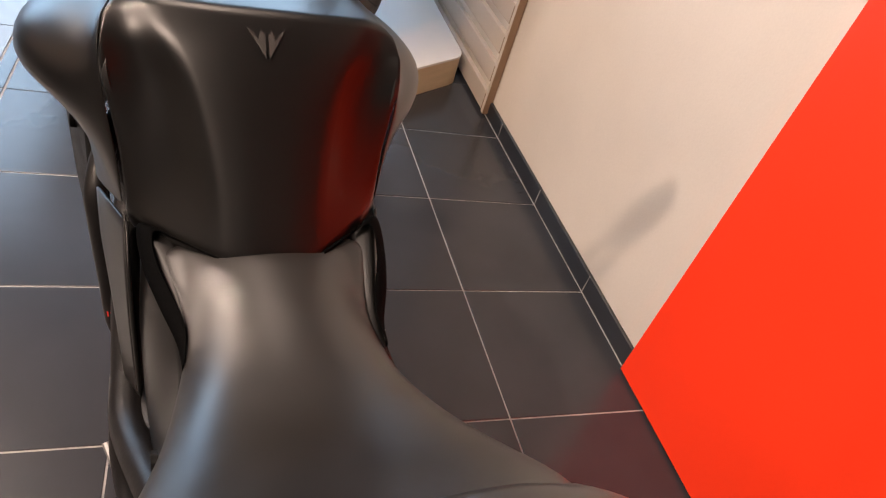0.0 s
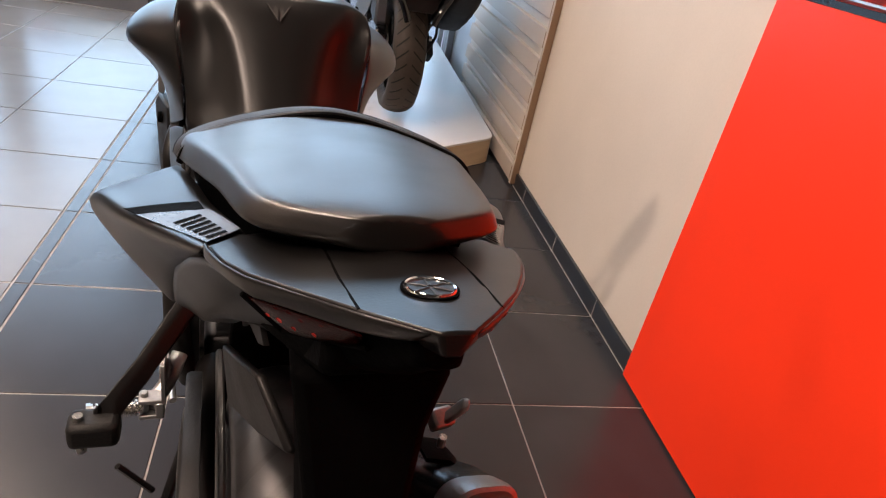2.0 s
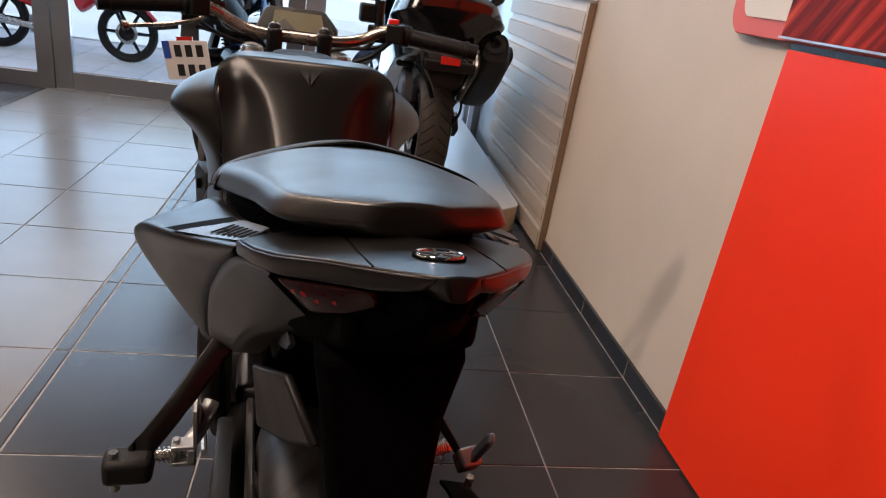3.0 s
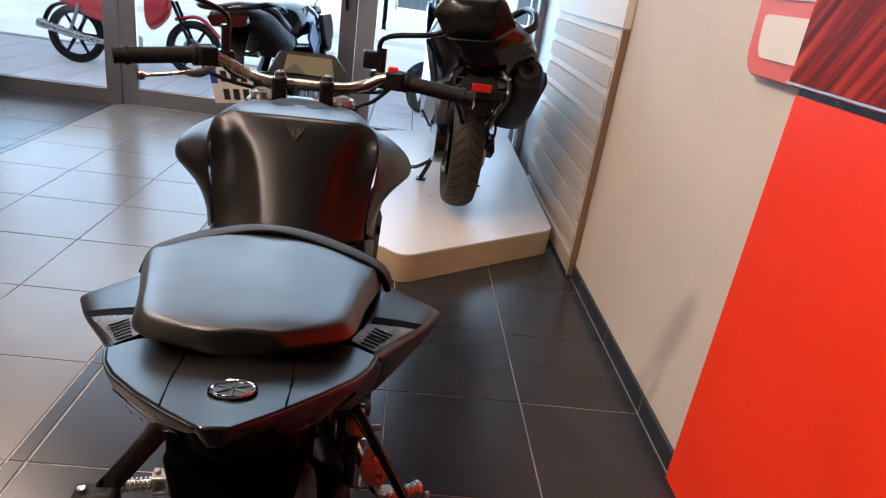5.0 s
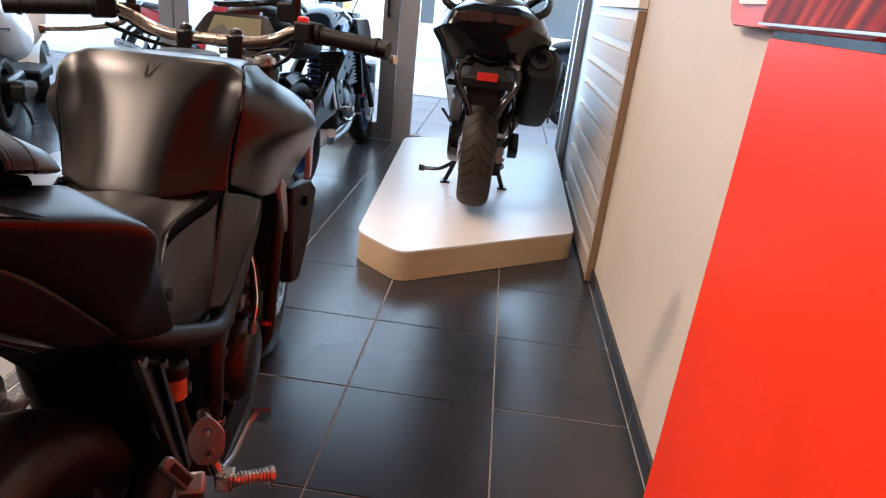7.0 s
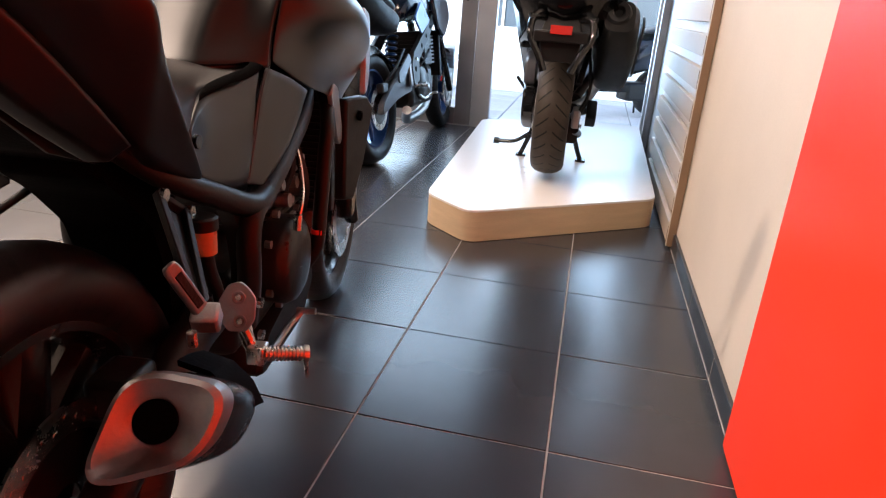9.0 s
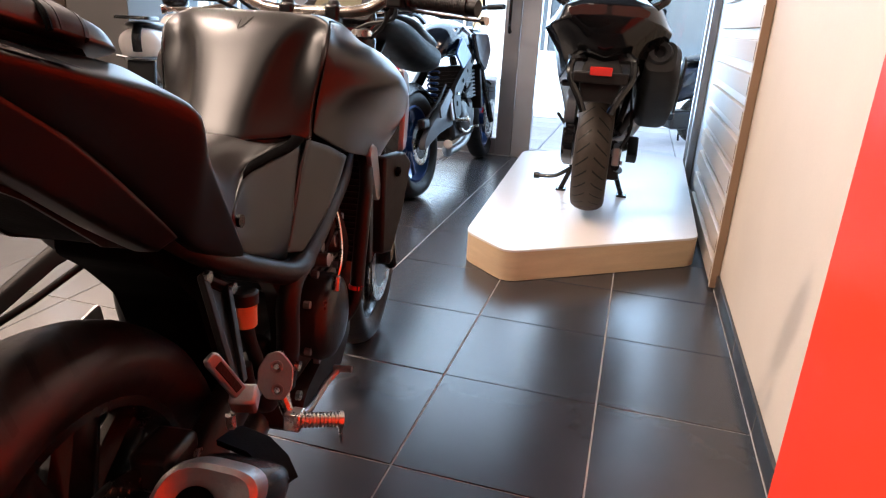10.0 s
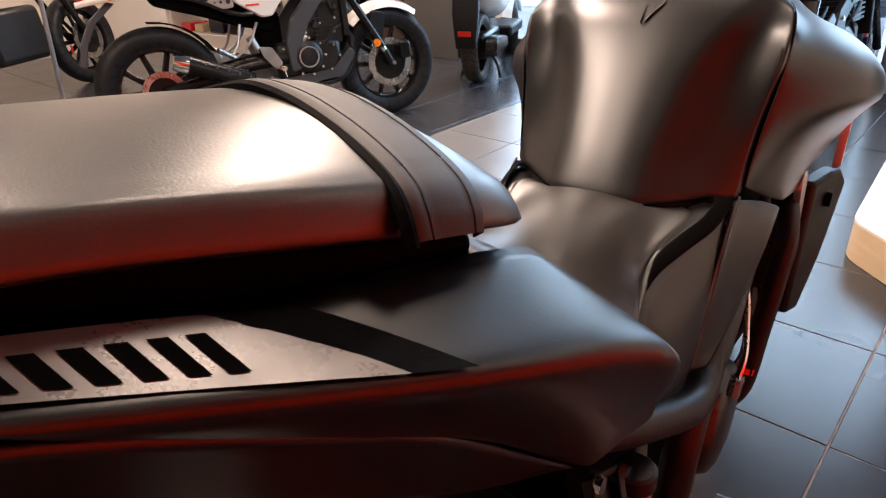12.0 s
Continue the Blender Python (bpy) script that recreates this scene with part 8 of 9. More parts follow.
# ---- white scooter beside the pillar ----
def city_scooter(name_pose, body, label, seat="seat"):
    s = thing("scooter", name_pose, label, "scooter")
    P = lambda name, bm, mat, label="", **k: part(name, bm, M[mat], s, label, **k)
    wheel(s, 0, 0.24, 0.24, 0.12, 5, M["satin"], "tyre_fine", rim_r=0.165, name="rear_wheel")
    wheel(s, 1.08, 0.24, 0.24, 0.105, 5, M["satin"], "tyre_fine", rim_r=0.165, turn=20, name="front_wheel")
    S = [(-0.30, [(0, 0.84), (0.06, 0.835), (0.11, 0.80), (0.10, 0.74), (0, 0.70)]), (-0.22, [(0, 0.86), (0.10, 0.85), (0.17, 0.79), (0.17, 0.68), (0, 0.62)]), (0.0, [(0, 0.85), (0.12, 0.84), (0.20, 0.77), (0.205, 0.60), (0.10, 0.45), (0, 0.44)][:5]),
         (0.25, [(0, 0.80), (0.12, 0.79), (0.19, 0.72), (0.19, 0.50), (0, 0.40)]), (0.42, [(0, 0.62), (0.11, 0.61), (0.16, 0.55), (0.16, 0.40), (0, 0.32)])]
    P("rear_body", half_loft(B(), S), body, sub=2)
    P("body_band", tube(B(), [(0, -0.318, 0.70), (0, -0.325, 0.79), (0, -0.27, 0.87)], 0.03, 8, 4, True, 0.5), "satin", "black band down the tail")
    S = [(-0.26, [(0, 0.90), (0.08, 0.895), (0.12, 0.875), (0.11, 0.85), (0, 0.845)]), (0.0, [(0, 0.90), (0.11, 0.89), (0.15, 0.865), (0.14, 0.84), (0, 0.835)]), (0.30, [(0, 0.83), (0.10, 0.825), (0.14, 0.80), (0.13, 0.78), (0, 0.775)])]
    P("seat", half_loft(B(), S), seat, "black seat", sub=2)
    P("rack", slab(B(), fillet([(-0.11, -0.40), (0.11, -0.40), (0.13, -0.20), (-0.13, -0.20)], 0.03, 3), 0.02, pose(0, 0, 0.905), 0.004), "satin", "black rear rack")
    P("tail_lamp", tube(B(), [(-0.155, -0.22, 0.665), (0, -0.335, 0.66), (0.155, -0.22, 0.665)], 0.02, 8, 5, True, 0.6), "chrome", "bright tail lamp bar")
    b = B()
    rings(b, [[(-w, y, z), (w, y, z), (w, y + 0.05, z), (-w, y + 0.05, z)] for w, y, z in ((0.09, -0.27, 0.64), (0.09, -0.30, 0.50), (0.075, -0.31, 0.36), (0.07, -0.30, 0.28))])
    P("rear_mudguard", b, "black", "black rear mudguard", bevel=0.01)
    P("reflector", box(B(), (-0.045, -0.322, 0.365), (0.045, -0.311, 0.40)), "brightlens", "red reflector", bevel=0.002)
    b = slab(B(), fillet([(-0.16, 0.20), (-0.14, 0.34), (0.20, 0.30), (0.25, 0.22)], 0.04, 3), 0.08, side(0.10), 0.015)
    P("silencer", b, "satin")
    P("engine_block", box(B(), (-0.14, -0.05, 0.16), (0.08, 0.40, 0.34)), "engine", bevel=0.03)
    P("footboard", box(B(), (-0.17, 0.40, 0.25), (0.17, 0.82, 0.33)), "black", bevel=0.02)
    S = [(0.76, [(0, 0.95), (0.10, 0.94), (0.19, 0.85), (0.19, 0.55), (0, 0.30)]), (0.86, [(0, 0.97), (0.10, 0.95), (0.18, 0.85), (0.17, 0.58), (0, 0.40)]), (1.0, [(0, 0.80), (0.06, 0.78), (0.10, 0.70), (0.08, 0.58), (0, 0.52)])]
    P("leg_shield", half_loft(B(), S), body, sub=2)
    S = [(0.72, [(0, 1.09), (0.05, 1.085), (0.11, 1.05), (0.09, 1.0), (0, 0.99)]), (0.80, [(0, 1.11), (0.06, 1.10), (0.12, 1.06), (0.10, 0.98), (0, 0.97)]), (0.92, [(0, 1.04), (0.04, 1.03), (0.07, 1.01), (0.06, 0.98), (0, 0.97)])]
    P("headset", half_loft(B(), S), "satin", sub=2)
    P("handlebar", tube(B(), [(-0.34, 0.70, 1.06), (-0.12, 0.78, 1.06), (0.12, 0.78, 1.06), (0.34, 0.70, 1.06)], 0.014, 10, 4), "satin")
    for sg in (1, -1):
        bar_mirror(s, (sg * 0.2, 0.77, 1.07), (sg * 0.33, 0.80, 1.21), sg, M["satin"], (0.12, 0.09), 10)
        P("lever", tube(B(), [(sg * 0.18, 0.81, 1.05), (sg * 0.28, 0.82, 1.05), (sg * 0.36, 0.78, 1.04)], 0.006, 6, 3), "dull")
        P("stand_leg", tube(B(), [(sg * 0.08, 0.15, 0.16), (sg * 0.13, 0.12, 0.08), (sg * 0.15, 0.10, 0.004)], 0.011, 8, 3), "satin")
    b = B()
    rings(b, [[(x, 1.08 + (0.265 + h) * math.cos(a), 0.24 + (0.265 + h) * math.sin(a)) for x, h in ((-0.07, -0.03), (0, 0.01), (0.07, -0.03), (0.06, -0.035), (0, 0.004), (-0.06, -0.035))] for a in (radians(v) for v in range(20, 170, 10))])
    P("front_mudguard", b, body)
    return s


city_scooter(pose(-3.36, 1.93, 0.0, 0, 0, 24), "white_paint", "white scooter with a black tail band beside the dark pillar")


# ---- far side of the showroom ----
plain("pillar_1", (-4.58, 2.45, 0), (-3.98, 2.96, CEILING - 0.001), M["pillar"], "dark grey painted pillar", 0.004)
plain("pillar_2", (-5.06, 2.44, 0), (-4.584, 2.96, CEILING - 0.001), M["brown"], "dark brown panel beside the pillar", 0.004)


def mural_mat():
    m = pbr("street_mural", (0.5, 0.3, 0.16), 0.5, 0, 3, 0.2, 0.0, 40)
    nt = m.node_tree
    tc, mp = nt.nodes.new("ShaderNodeTexCoord"), nt.nodes.new("ShaderNodeMapping")
    br, no = nt.nodes.new("ShaderNodeTexBrick"), nt.nodes.new("ShaderNodeTexNoise")
    mp.inputs["Rotation"].default_value = (radians(90), 0, 0)
    br.inputs["Scale"].default_value = 3.2
    br.inputs["Color1"].default_value, br.inputs["Color2"].default_value = (0.62, 0.33, 0.17, 1), (0.70, 0.52, 0.38, 1)
    br.inputs["Mortar"].default_value = (0.10, 0.05, 0.035, 1)
    br.inputs["Mortar Size"].default_value, br.inputs["Brick Width"].default_value, br.inputs["Row Height"].default_value = 0.03, 0.22, 0.7
    no.inputs["Scale"].default_value = 3.0
    mx = nt.nodes.new("ShaderNodeMixRGB")
    mx.blend_type = "OVERLAY"
    mx.inputs[0].default_value = 0.6
    nt.links.new(tc.outputs["Object"], mp.inputs[0]), nt.links.new(mp.outputs[0], br.inputs["Vector"]), nt.links.new(tc.outputs["Object"], no.inputs["Vector"])
    nt.links.new(br.outputs[0], mx.inputs[1]), nt.links.new(no.outputs[1], mx.inputs[2]), nt.links.new(mx.outputs[0], nt.nodes["Principled BSDF"].inputs["Base Color"])
    return m


mural = thing("mural_board", pose(-7.2, 2.3, 0), "printed mural of an orange-brown street of old houses", "mural")
part("print", box(B(), (0, 0, 0.55), (2.12, 0.03, 2.4)), mural_mat(), mural)
part("plinth", box(B(), (0, 0.002, 0.0), (2.12, 0.03, 0.549)), M["pillar"], mural, "dark plinth")

# white shelf with goods behind the retro bike
shelf = thing("shelf", pose(-6.3, 1.15, 0, 0, 0, 8), "white shelf unit with small goods", "shelf")
for _x in (0, 1.5):
    part("upright", box(B(), (_x, 0, 0), (_x + 0.05, 0.4, 1.7)), M["slat_top"], shelf, bevel=0.003)
for _z in (0.12, 0.55, 0.86, 1.18):
    part("shelf_board", box(B(), (0.051, 0, _z), (1.499, 0.4, _z + 0.13)), M["slat_top"], shelf, bevel=0.003)
random.seed(4)
for _z in (0.25, 0.681, 0.991, 1.311):
    _x = 0.08
    while _x < 1.3:
        _w = random.uniform(0.1, 0.2)
        _h = random.uniform(0.06, 0.13)
        _c = random.choice(("satin", "bluegrey", "white_paint", "red_paint", "oak"))
        _p = pose(-6.3, 1.15, 0, 0, 0, 8) @ pose(_x, 0.08, _z)
        _t = thing("goods_box", _p, "small boxed goods on the white shelf", "box", "goods on the shelf")
        part("carton", box(B(), (0, 0, 0), (_w, 0.2, _h)), M[_c], _t, bevel=0.006)
        part("lid_flap", box(B(), (0.004, 0.004, _h), (_w - 0.004, 0.1, _h + 0.003)), M[_c], _t)
        _x += _w + random.uniform(0.02, 0.1)
# thin steel pole of a display rail
rail = thing("display_pole", pose(-4.6, -0.45, 0), "thin bare steel display pole on a round foot", "pole")
part("pole", tube(B(), [(0, 0, 0.01), (0.06, 0.1, 1.9)], 0.012, 10, 1), M["dull"], rail)
part("foot", lathe(B(), [(0.0, 0.0), (0.0, 0.14), (0.01, 0.14), (0.014, 0.0)], 24, "z"), M["dull"], rail)


# adventure-style bike, far, of which wheel and lower parts show
def far_bike():
    m = thing("motorcycle", pose(-5.35, -0.95, 0, 0, -6, 28), "black motorcycle with spoked wheels behind the retro bike", "motorcycle")
    P = lambda name, bm, mat, label="", **k: part(name, bm, M[mat], m, label, **k)
    wheel(m, 0, 0.32, 0.32, 0.15, 14, M["satin"], disc=0.12, disc_x=0.08, name="rear_wheel")
    wheel(m, 1.42, 0.33, 0.33, 0.12, 14, M["satin"], disc=0.15, disc_x=0.07, name="front_wheel")
    S = [(-0.35, [(0, 0.90), (0.05, 0.895), (0.09, 0.87), (0.08, 0.82), (0, 0.80)]), (0.1, [(0, 0.88), (0.10, 0.87), (0.14, 0.82), (0.12, 0.70), (0, 0.68)]), (0.5, [(0, 0.90), (0.10, 0.88), (0.15, 0.82), (0.14, 0.66), (0, 0.64)]), (0.8, [(0, 1.05), (0.12, 1.02), (0.18, 0.92), (0.16, 0.72), (0, 0.7)]), (1.1, [(0, 0.98), (0.1, 0.95), (0.14, 0.88), (0.12, 0.76), (0, 0.74)])]
    P("body", half_loft(B(), S), "satin", sub=2)
    P("engine", box(B(), (-0.14, 0.5, 0.28), (0.14, 0.98, 0.64)), "engine", bevel=0.04)
    for sg in (1, -1):
        P("fork_leg", tube(B(), [(sg * 0.1, 1.1, 0.95), (sg * 0.1, 1.42, 0.33)], 0.024, 12, 1), "satin")
        P("swing_arm", tube(B(), [(sg * 0.1, 0.5, 0.42), (sg * 0.1, 0, 0.32)], 0.026, 10, 1), "satin")
        P("reflector", box(B(), (sg * 0.09 - 0.02, -0.36, 0.60), (sg * 0.09 + 0.02, -0.345, 0.64)), "brightlens")
    P("handlebar", tube(B(), [(-0.4, 0.95, 1.15), (-0.15, 1.05, 1.12), (0.15, 1.05, 1.12), (0.4, 0.95, 1.15)], 0.012, 8, 4), "satin")
    b = B()
    rings(b, [[(-w, y, z), (w, y, z), (w, y + 0.02, z), (-w, y + 0.02, z)] for w, y, z in ((0.06, -0.30, 0.82), (0.06, -0.36, 0.62), (0.07, -0.42, 0.45))])
    P("rear_mudguard", b, "dull", bevel=0.004)
    P("side_stand", tube(B(), [(-0.12, 0.5, 0.3), (-0.17, 0.42, 0.01)], 0.011, 8, 1), "satin")
    return m


far_bike()

# ---- street ----
plain("ground", (-400, -60, -0.60), (400, 900, -0.40), M["ground"], "plain ground to the horizon")
plain("road", (-60, 6.06, -0.399), (60, 11.3, -0.16), M["asphalt"], "grey asphalt street")
plain("kerb", (-60, 5.90, -0.398), (60, 6.058, -0.06), M["kerb"], "stone kerb along the pavement", 0.01)
pavement = plain("pavement", (-60, 3.095, -0.397), (60, 5.898, -0.066), M["grout"], "pavement bed under stone slabs")
plain("far_pavement", (-60, 11.302, -0.397), (60, 13.4, -0.05), M["kerb"], "far pavement along the houses", 0.01)
plain("door_step", (-8, FY + 0.05, -0.39), (0.8, 3.094, -0.01), M["kerb"], "stone step under the shop front")


def lay_pavement():
    me = tile_mesh_big(0.39, 0.39)
    me.materials.append(M["pave"])
    rest = B()
    y = 3.10
    while y < 5.85:
        x = -14.0
        while x < 6:
            if -6.5 < x < 2.2:
                ob = new("slab", me)
                ob.parent = pavement
                ob.location = (x + 0.2, y + 0.2, -0.05 + random.uniform(-0.002, 0.002))
                ob.rotation_euler = (random.gauss(0, 0.004), random.gauss(0, 0.004), 0)
            else:
                box(rest, (x + 0.005, y + 0.005, -0.068), (x + 0.395, y + 0.395, -0.05))
            x += 0.4
        y += 0.4
    part("slabs", rest, M["pave"], pavement, smooth=False)["kind"] = "stuff"


def tile_mesh_big(w, d):
    b = B()
    rings(b, [[(x * (w / 2 - i), y * (d / 2 - i), z) for x, y in ((-1, -1), (1, -1), (1, 1), (-1, 1))] for i, z in ((0, -0.018), (0, -0.004), (0.004, 0))])
    bmesh.ops.recalc_face_normals(b, faces=b.faces)
    me = bpy.data.meshes.new("slab")
    b.to_mesh(me)
    b.free()
    return me


def house(x0, x1, height, wall, label, bays, ground_glass=True, door_at=None):
    t = thing("house", pose(x0, 13.42, -0.05), label, "house")
    w = x1 - x0
    # wall built of piers, spandrels and lintels, so that the openings go through it
    zs = [(0.0, 0.45, 2.7, 3.1)] + [(3.1 + 3 * i, 3.1 + 3 * i + 0.9, 3.1 + 3 * i + 2.5, 3.1 + 3 * (i + 1)) for i in range(int((height - 3.1) // 3))]
    bw = w / bays
    for fl, (za, zb, zc, zd) in enumerate(zs):
        for name, lo, hi in (("wall", (0, 0, za), (w, 0.3, zb)), ("wall", (0, 0, zc), (w, 0.3, zd))):
            part(name, box(B(), lo, hi), wall, t, smooth=False)
        for i in range(bays + 1):
            pw = 0.16 if fl == 0 and ground_glass else bw * 0.28
            xa, xb = max(0, i * bw - pw), min(w, i * bw + pw)
            part("pier", box(B(), (xa, 0, zb), (xb, 0.3, zc)), wall, t, smooth=False)
        for i in range(bays):
            pw = 0.16 if fl == 0 and ground_glass else bw * 0.28
            xa, xb = i * bw + pw, (i + 1) * bw - pw
            win = part("window", box(B(), (xa, 0.16, zb), (xb, 0.18, zc)), M["dark_glass"], t, "dark window", smooth=False)
            for lo, hi in (((xa, 0.10, zb), (xa + 0.06, 0.159, zc)), ((xb - 0.06, 0.10, zb), (xb, 0.159, zc)), ((xa + 0.06, 0.10, zc - 0.06), (xb - 0.06, 0.159, zc)), ((xa + 0.06, 0.10, zb), (xb - 0.06, 0.159, zb + 0.06)), (((xa + xb) / 2 - 0.03, 0.10, zb + 0.06), ((xa + xb) / 2 + 0.03, 0.159, zc - 0.06))):
                part("frame", box(B(), lo, hi), M["slat_top"], win, smooth=False)
    part("roof", box(B(), (-0.1, -0.25, zs[-1][3]), (w + 0.1, 6, zs[-1][3] + 0.3)), M["stucco2"], t)
    part("body", box(B(), (0, 0.31, 0), (w, 6, zs[-1][3])), M["stucco2"], t, smooth=False)
    if door_at is not None:
        part("door", box(B(), (door_at, 0.02, 0), (door_at + 1.0, 0.09, 2.3)), M["tan_wood"], t, "tan wooden door")
    return t


lay_pavement()
house(-26, -13.2, 9.2, M["stucco"], "pale plaster house across the street", 5)
house(-13.1, -5.2, 9.2, M["stucco2"], "grey shop house across the street", 4)
house(-5.1, -1.2, 9.2, M["stucco"], "pale plaster house with a tan wooden door", 2, False, 1.2)
house(-1.1, 7.0, 9.2, M["stucco2"], "grey shop house with wide dark windows", 3)
house(7.1, 20.0, 9.2, M["stucco"], "plain pale house down the street", 5)


def car(m, paint, label):
    t = thing("car", m, label, "car")
    P = lambda name, bm, mat, label="", **k: part(name, bm, mat, t, label, **k)
    L = [(-2.0, 0.55, 0.75), (-1.95, 0.35, 0.95), (-1.2, 0.30, 1.0), (0.9, 0.30, 0.92), (1.85, 0.32, 0.74), (2.0, 0.42, 0.62)]
    b = B()
    rings(b, [[(-0.84 * k, y, z0), (0.84 * k, y, z0), (0.87 * k, y, (z0 + z1) / 2), (0.80 * k, y, z1), (-0.80 * k, y, z1), (-0.87 * k, y, (z0 + z1) / 2)] for (y, z0, z1), k in zip(L, (0.92, 1, 1, 1, 0.97, 0.85))])
    P("body", b, paint, bevel=0.05)
    b = B()
    rings(b, [[(-0.76 * k, y0, z), (0.76 * k, y0, z), (0.76 * k, y1, z), (-0.76 * k, y1, z)] for z, y0, y1, k in ((0.92, -1.9, 1.05, 1.0), (1.22, -1.7, 0.55, 0.9), (1.40, -1.45, 0.2, 0.8))])
    P("cabin_glass", b, M["dark_glass"], "dark car windows", bevel=0.03)
    b = B()
    rings(b, [[(-0.62 * k, y0, z), (0.62 * k, y0, z), (0.62 * k, y1, z), (-0.62 * k, y1, z)] for z, y0, y1, k in ((1.395, -1.5, 0.25, 1.0), (1.45, -1.3, 0.05, 0.9))])
    P("roof", b, paint, bevel=0.03)
    for sx in (1, -1):
        for y in (-1.25, 1.25):
            hub = new("wheel")
            hub.parent, hub.matrix_local = t, pose(sx * 0.76, y, 0.31)
            part("tyre", lathe(B(), [(-0.1, 0.2), (-0.1, 0.29), (-0.07, 0.31), (0.07, 0.31), (0.1, 0.29), (0.1, 0.2)], 32), M["rubber"], hub)
            part("rim", lathe(B(), [(-0.08, 0.2), (0.06 * sx, 0.19), (0.085 * sx, 0.06), (0.09 * sx, 0.0)], 24), M["dull"], hub)
        for y in (-0.35, 0.75, -1.35):
            P("pillar", tube(B(), [(sx * 0.78, y + (0.25 if y > 0.5 else 0), 0.92), (sx * 0.64, y - (0.25 if y > 0.5 else 0), 1.38)], 0.035, 6, 1), paint)
        P("tail_lamp", box(B(), (sx * 0.62 - 0.14, -2.0, 0.72), (sx * 0.62 + 0.14, -1.93, 0.86)), M["brightlens"], "red tail lamp", bevel=0.02)
        P("headlamp", box(B(), (sx * 0.58 - 0.14, 1.93, 0.56), (sx * 0.58 + 0.14, 1.985, 0.68)), M["mirror"], bevel=0.02)
    return t


car(pose(-13.0, 10.2, -0.16, 0, 0, -90), M["car_blue"], "dark blue car parked in the row across the street")
car(pose(-18.5, 10.2, -0.16, 0, 0, -90), M["car_red"], "red hatchback parked in the row across the street")


# red moped on the pavement
def moped():
    s = thing("moped", pose(-3.86, 4.80, -0.05, 0, -3, -90), "red moped parked on the pavement outside", "moped")
    P = lambda name, bm, mat, label="", **k: part(name, bm, M[mat], s, label, **k)
    wheel(s, 0, 0.28, 0.28, 0.08, 6, M["satin"], rim_r=0.22, name="rear_wheel")
    wheel(s, 1.16, 0.28, 0.28, 0.075, 6, M["satin"], rim_r=0.22, disc=0.1, disc_x=0.05, name="front_wheel")
    S = [(-0.30, [(0, 0.76), (0.04, 0.755), (0.07, 0.72), (0.05, 0.66), (0, 0.64)]), (0.0, [(0, 0.74), (0.08, 0.73), (0.12, 0.66), (0.10, 0.52), (0, 0.50)]), (0.35, [(0, 0.66), (0.07, 0.65), (0.11, 0.56), (0.09, 0.40), (0, 0.38)]), (0.62, [(0, 0.48), (0.05, 0.47), (0.09, 0.42), (0.07, 0.32), (0, 0.30)])]
    P("body", half_loft(B(), S), "red_paint", "red side body", sub=2)
    S = [(-0.22, [(0, 0.81), (0.08, 0.80), (0.11, 0.78), (0.10, 0.75), (0, 0.74)]), (0.34, [(0, 0.77), (0.08, 0.76), (0.11, 0.73), (0.10, 0.70), (0, 0.69)])]
    P("seat", half_loft(B(), S), "seat", sub=1)
    S = [(0.70, [(0, 0.92), (0.08, 0.90), (0.22, 0.80), (0.24, 0.45), (0, 0.32)]), (0.80, [(0, 0.94), (0.08, 0.92), (0.20, 0.80), (0.20, 0.50), (0, 0.40)]), (0.95, [(0, 0.86), (0.05, 0.84), (0.08, 0.74), (0.07, 0.60), (0, 0.56)])]
    P("leg_shield", half_loft(B(), S), "red_paint", sub=2)
    P("silencer", tube(B(), [(0.13, 0.45, 0.24), (0.14, 0.10, 0.27), (0.15, -0.30, 0.36)], (0.025, 0.045), 12, 4), "steel", "bright steel silencer")
    P("engine", box(B(), (-0.10, 0.30, 0.18), (0.10, 0.62, 0.34)), "dull", bevel=0.03)
    P("rear_mudguard", tube(B(), [(0, 0.05, 0.60), (0, -0.22, 0.52), (0, -0.33, 0.34)], (0.05, 0.04), 8, 4, True, 0.4), "black")
    for sg in (1, -1):
        P("fork_leg", tube(B(), [(sg * 0.06, 0.96, 0.72), (sg * 0.06, 1.16, 0.28)], 0.017, 10, 1), "satin")
        P("shock", tube(B(), [(sg * 0.11, -0.02, 0.30), (sg * 0.10, 0.08, 0.58)], 0.018, 8, 1), "dull")
    P("front_mudguard", tube(B(), [(0, 1.42, 0.42), (0, 1.22, 0.59), (0, 0.98, 0.55)], (0.045, 0.05), 8, 4, True, 0.4), "red_paint")
    P("handlebar", tube(B(), [(-0.32, 0.72, 1.0), (0, 0.84, 0.98), (0.32, 0.72, 1.0)], 0.012, 8, 4), "satin")
    P("headset", box(B(), (-0.09, 0.80, 0.94), (0.09, 0.94, 1.04)), "red_paint", bevel=0.03)
    P("stand_leg", tube(B(), [(-0.10, 0.40, 0.20), (-0.17, 0.36, 0.012)], 0.009, 6, 1), "satin")
    return s


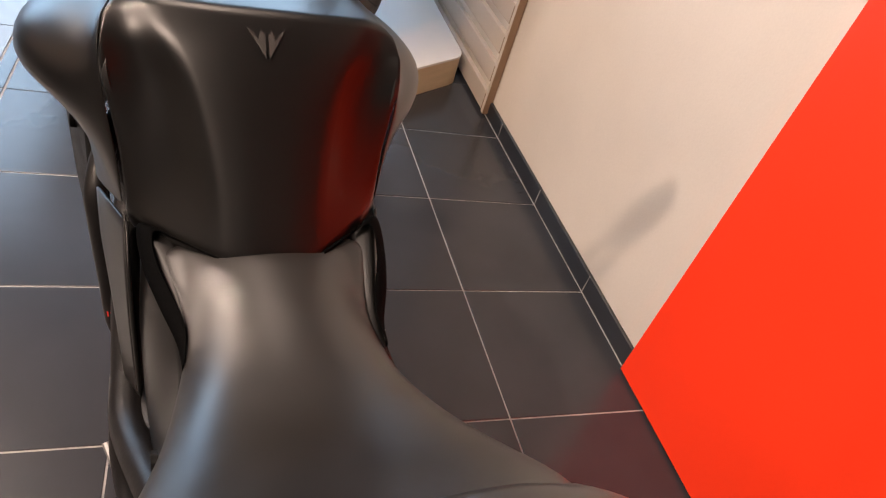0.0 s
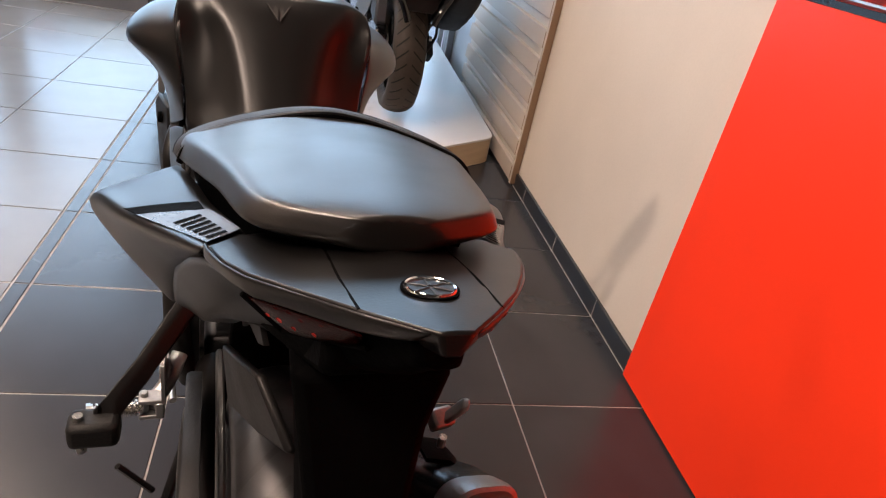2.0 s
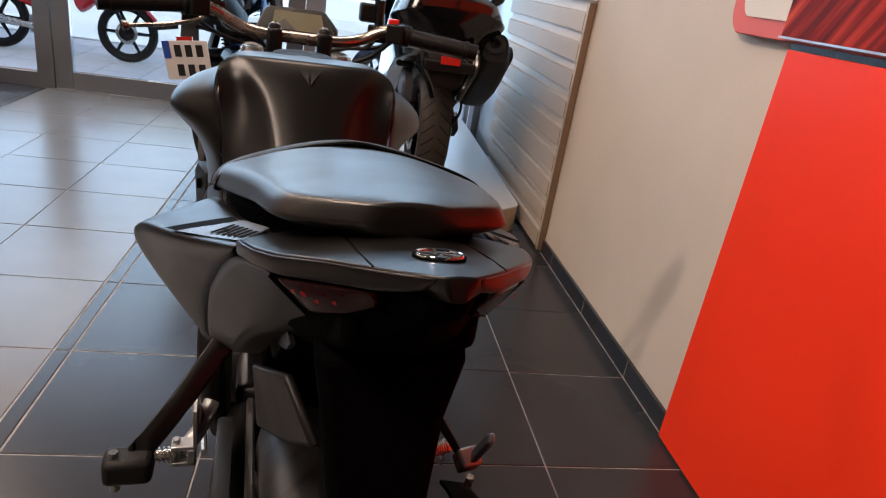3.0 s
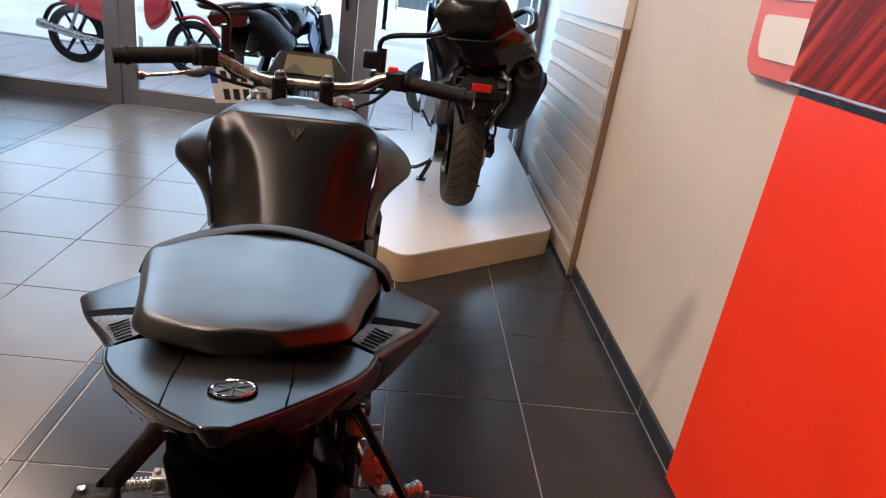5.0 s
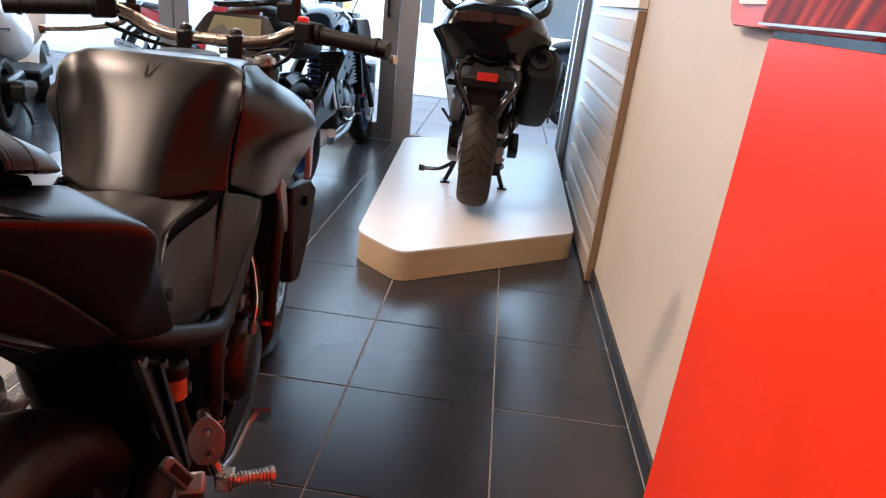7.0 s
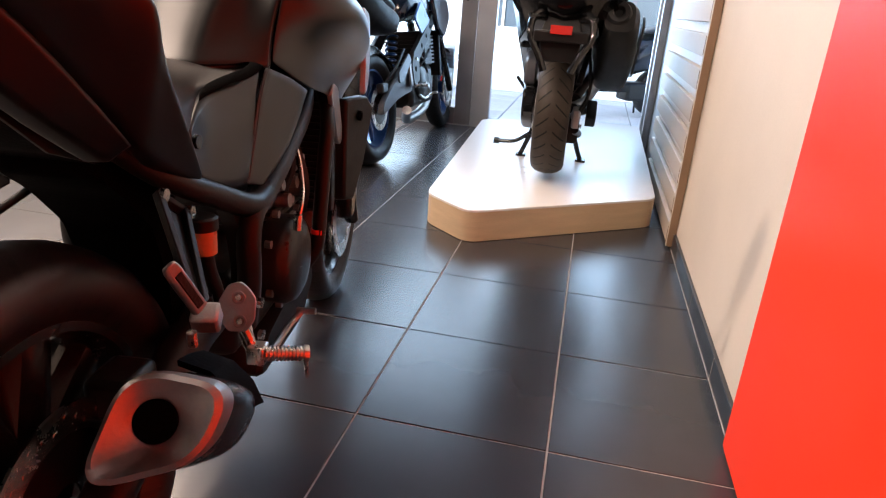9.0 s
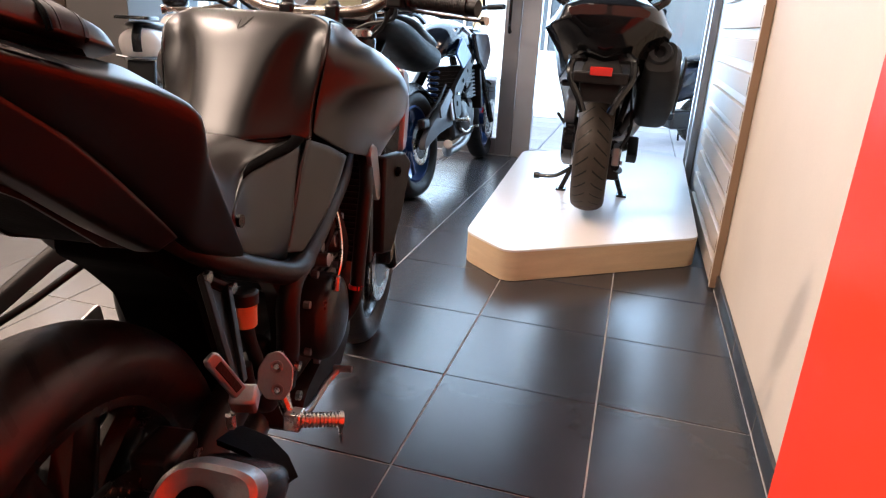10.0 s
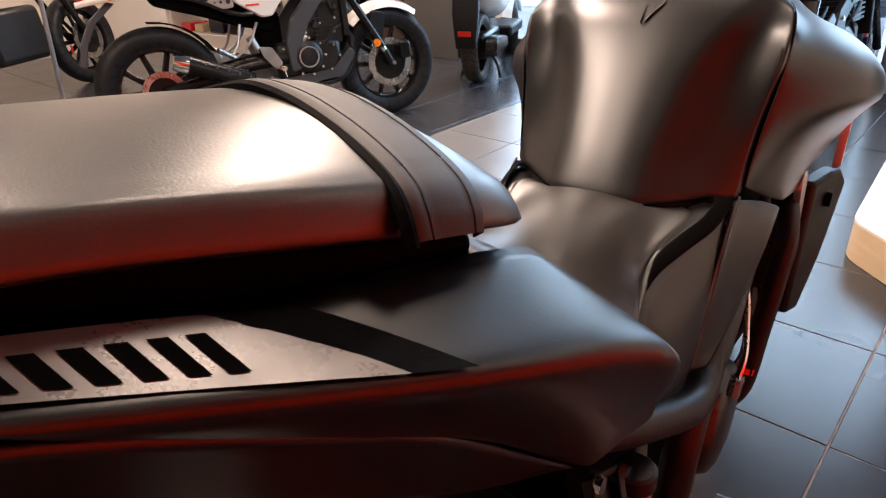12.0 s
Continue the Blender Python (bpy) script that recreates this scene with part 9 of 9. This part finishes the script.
moped()
city_scooter(pose(0.62, 5.0, -0.05, 0, 0, 120), "bluegrey", "blue-grey scooter parked on the pavement outside")
city_scooter(pose(-5.9, 5.1, -0.05, 0, 0, 70), "bluegrey", "dark blue scooter parked outside on the pavement")


# ---- floor tiles ----
def tile_mesh(w, d, h=0.006):
    b = B()
    c = 0.0012
    loops = [[(x * (w / 2 - i), y * (d / 2 - i), z) for x, y in ((-1, -1), (1, -1), (1, 1), (-1, 1))] for i, z in ((0, -h), (0, -c), (c, 0))]
    rings(b, loops)
    bmesh.ops.recalc_face_normals(b, faces=b.faces)
    me = bpy.data.meshes.new("tile")
    b.to_mesh(me)
    b.free()
    return me


def lay_floor():
    cols = []  # (left, right, light)
    xs = [WX, 0.0, -0.45, -0.90, -1.35]
    cols += [(b, a, False) for a, b in zip(xs, xs[1:])]
    cols.append((-1.398, -1.352, False))
    xs = [-1.40, -1.85, -2.30, -2.75]
    cols += [(b, a, True) for a, b in zip(xs, xs[1:])]
    cols.append((-2.80, -2.752, False))
    x = -2.80
    while x > LEFT + 0.1:
        cols.append((max(x - T, LEFT), x, False))
        x -= T
    meshes, rest = {}, {False: B(), True: B()}
    y = -0.45 * 14
    while y < FY - 0.05:
        y1 = min(y + T, FY - 0.04)
        for x0, x1, light in cols:
            w, d = x1 - x0 - J, y1 - y - J
            c = ((x0 + x1) / 2, (y + y1) / 2)
            if x0 > -4.2 and y > -2.3:
                key = (round(w, 4), round(d, 4), light)
                if key not in meshes:
                    meshes[key] = tile_mesh(w, d)
                    meshes[key].materials.append(M["tile_light" if light else "tile_dark"])
                ob = new("tile", meshes[key])
                ob.parent = floor
                ob.location = (c[0], c[1], random.uniform(-0.0006, 0.0002))
                ob.rotation_euler = (random.gauss(0, 0.0008), random.gauss(0, 0.0008), 0)
            else:
                box(rest[light], (x0 + J / 2, y + J / 2, -0.006), (x1 - J / 2, y1 - J / 2, 0))
        y += T
    for light, b in rest.items():
        ob = part("tiles", b, M["tile_light" if light else "tile_dark"], floor, smooth=False)
        ob["kind"] = "stuff"


lay_floor()
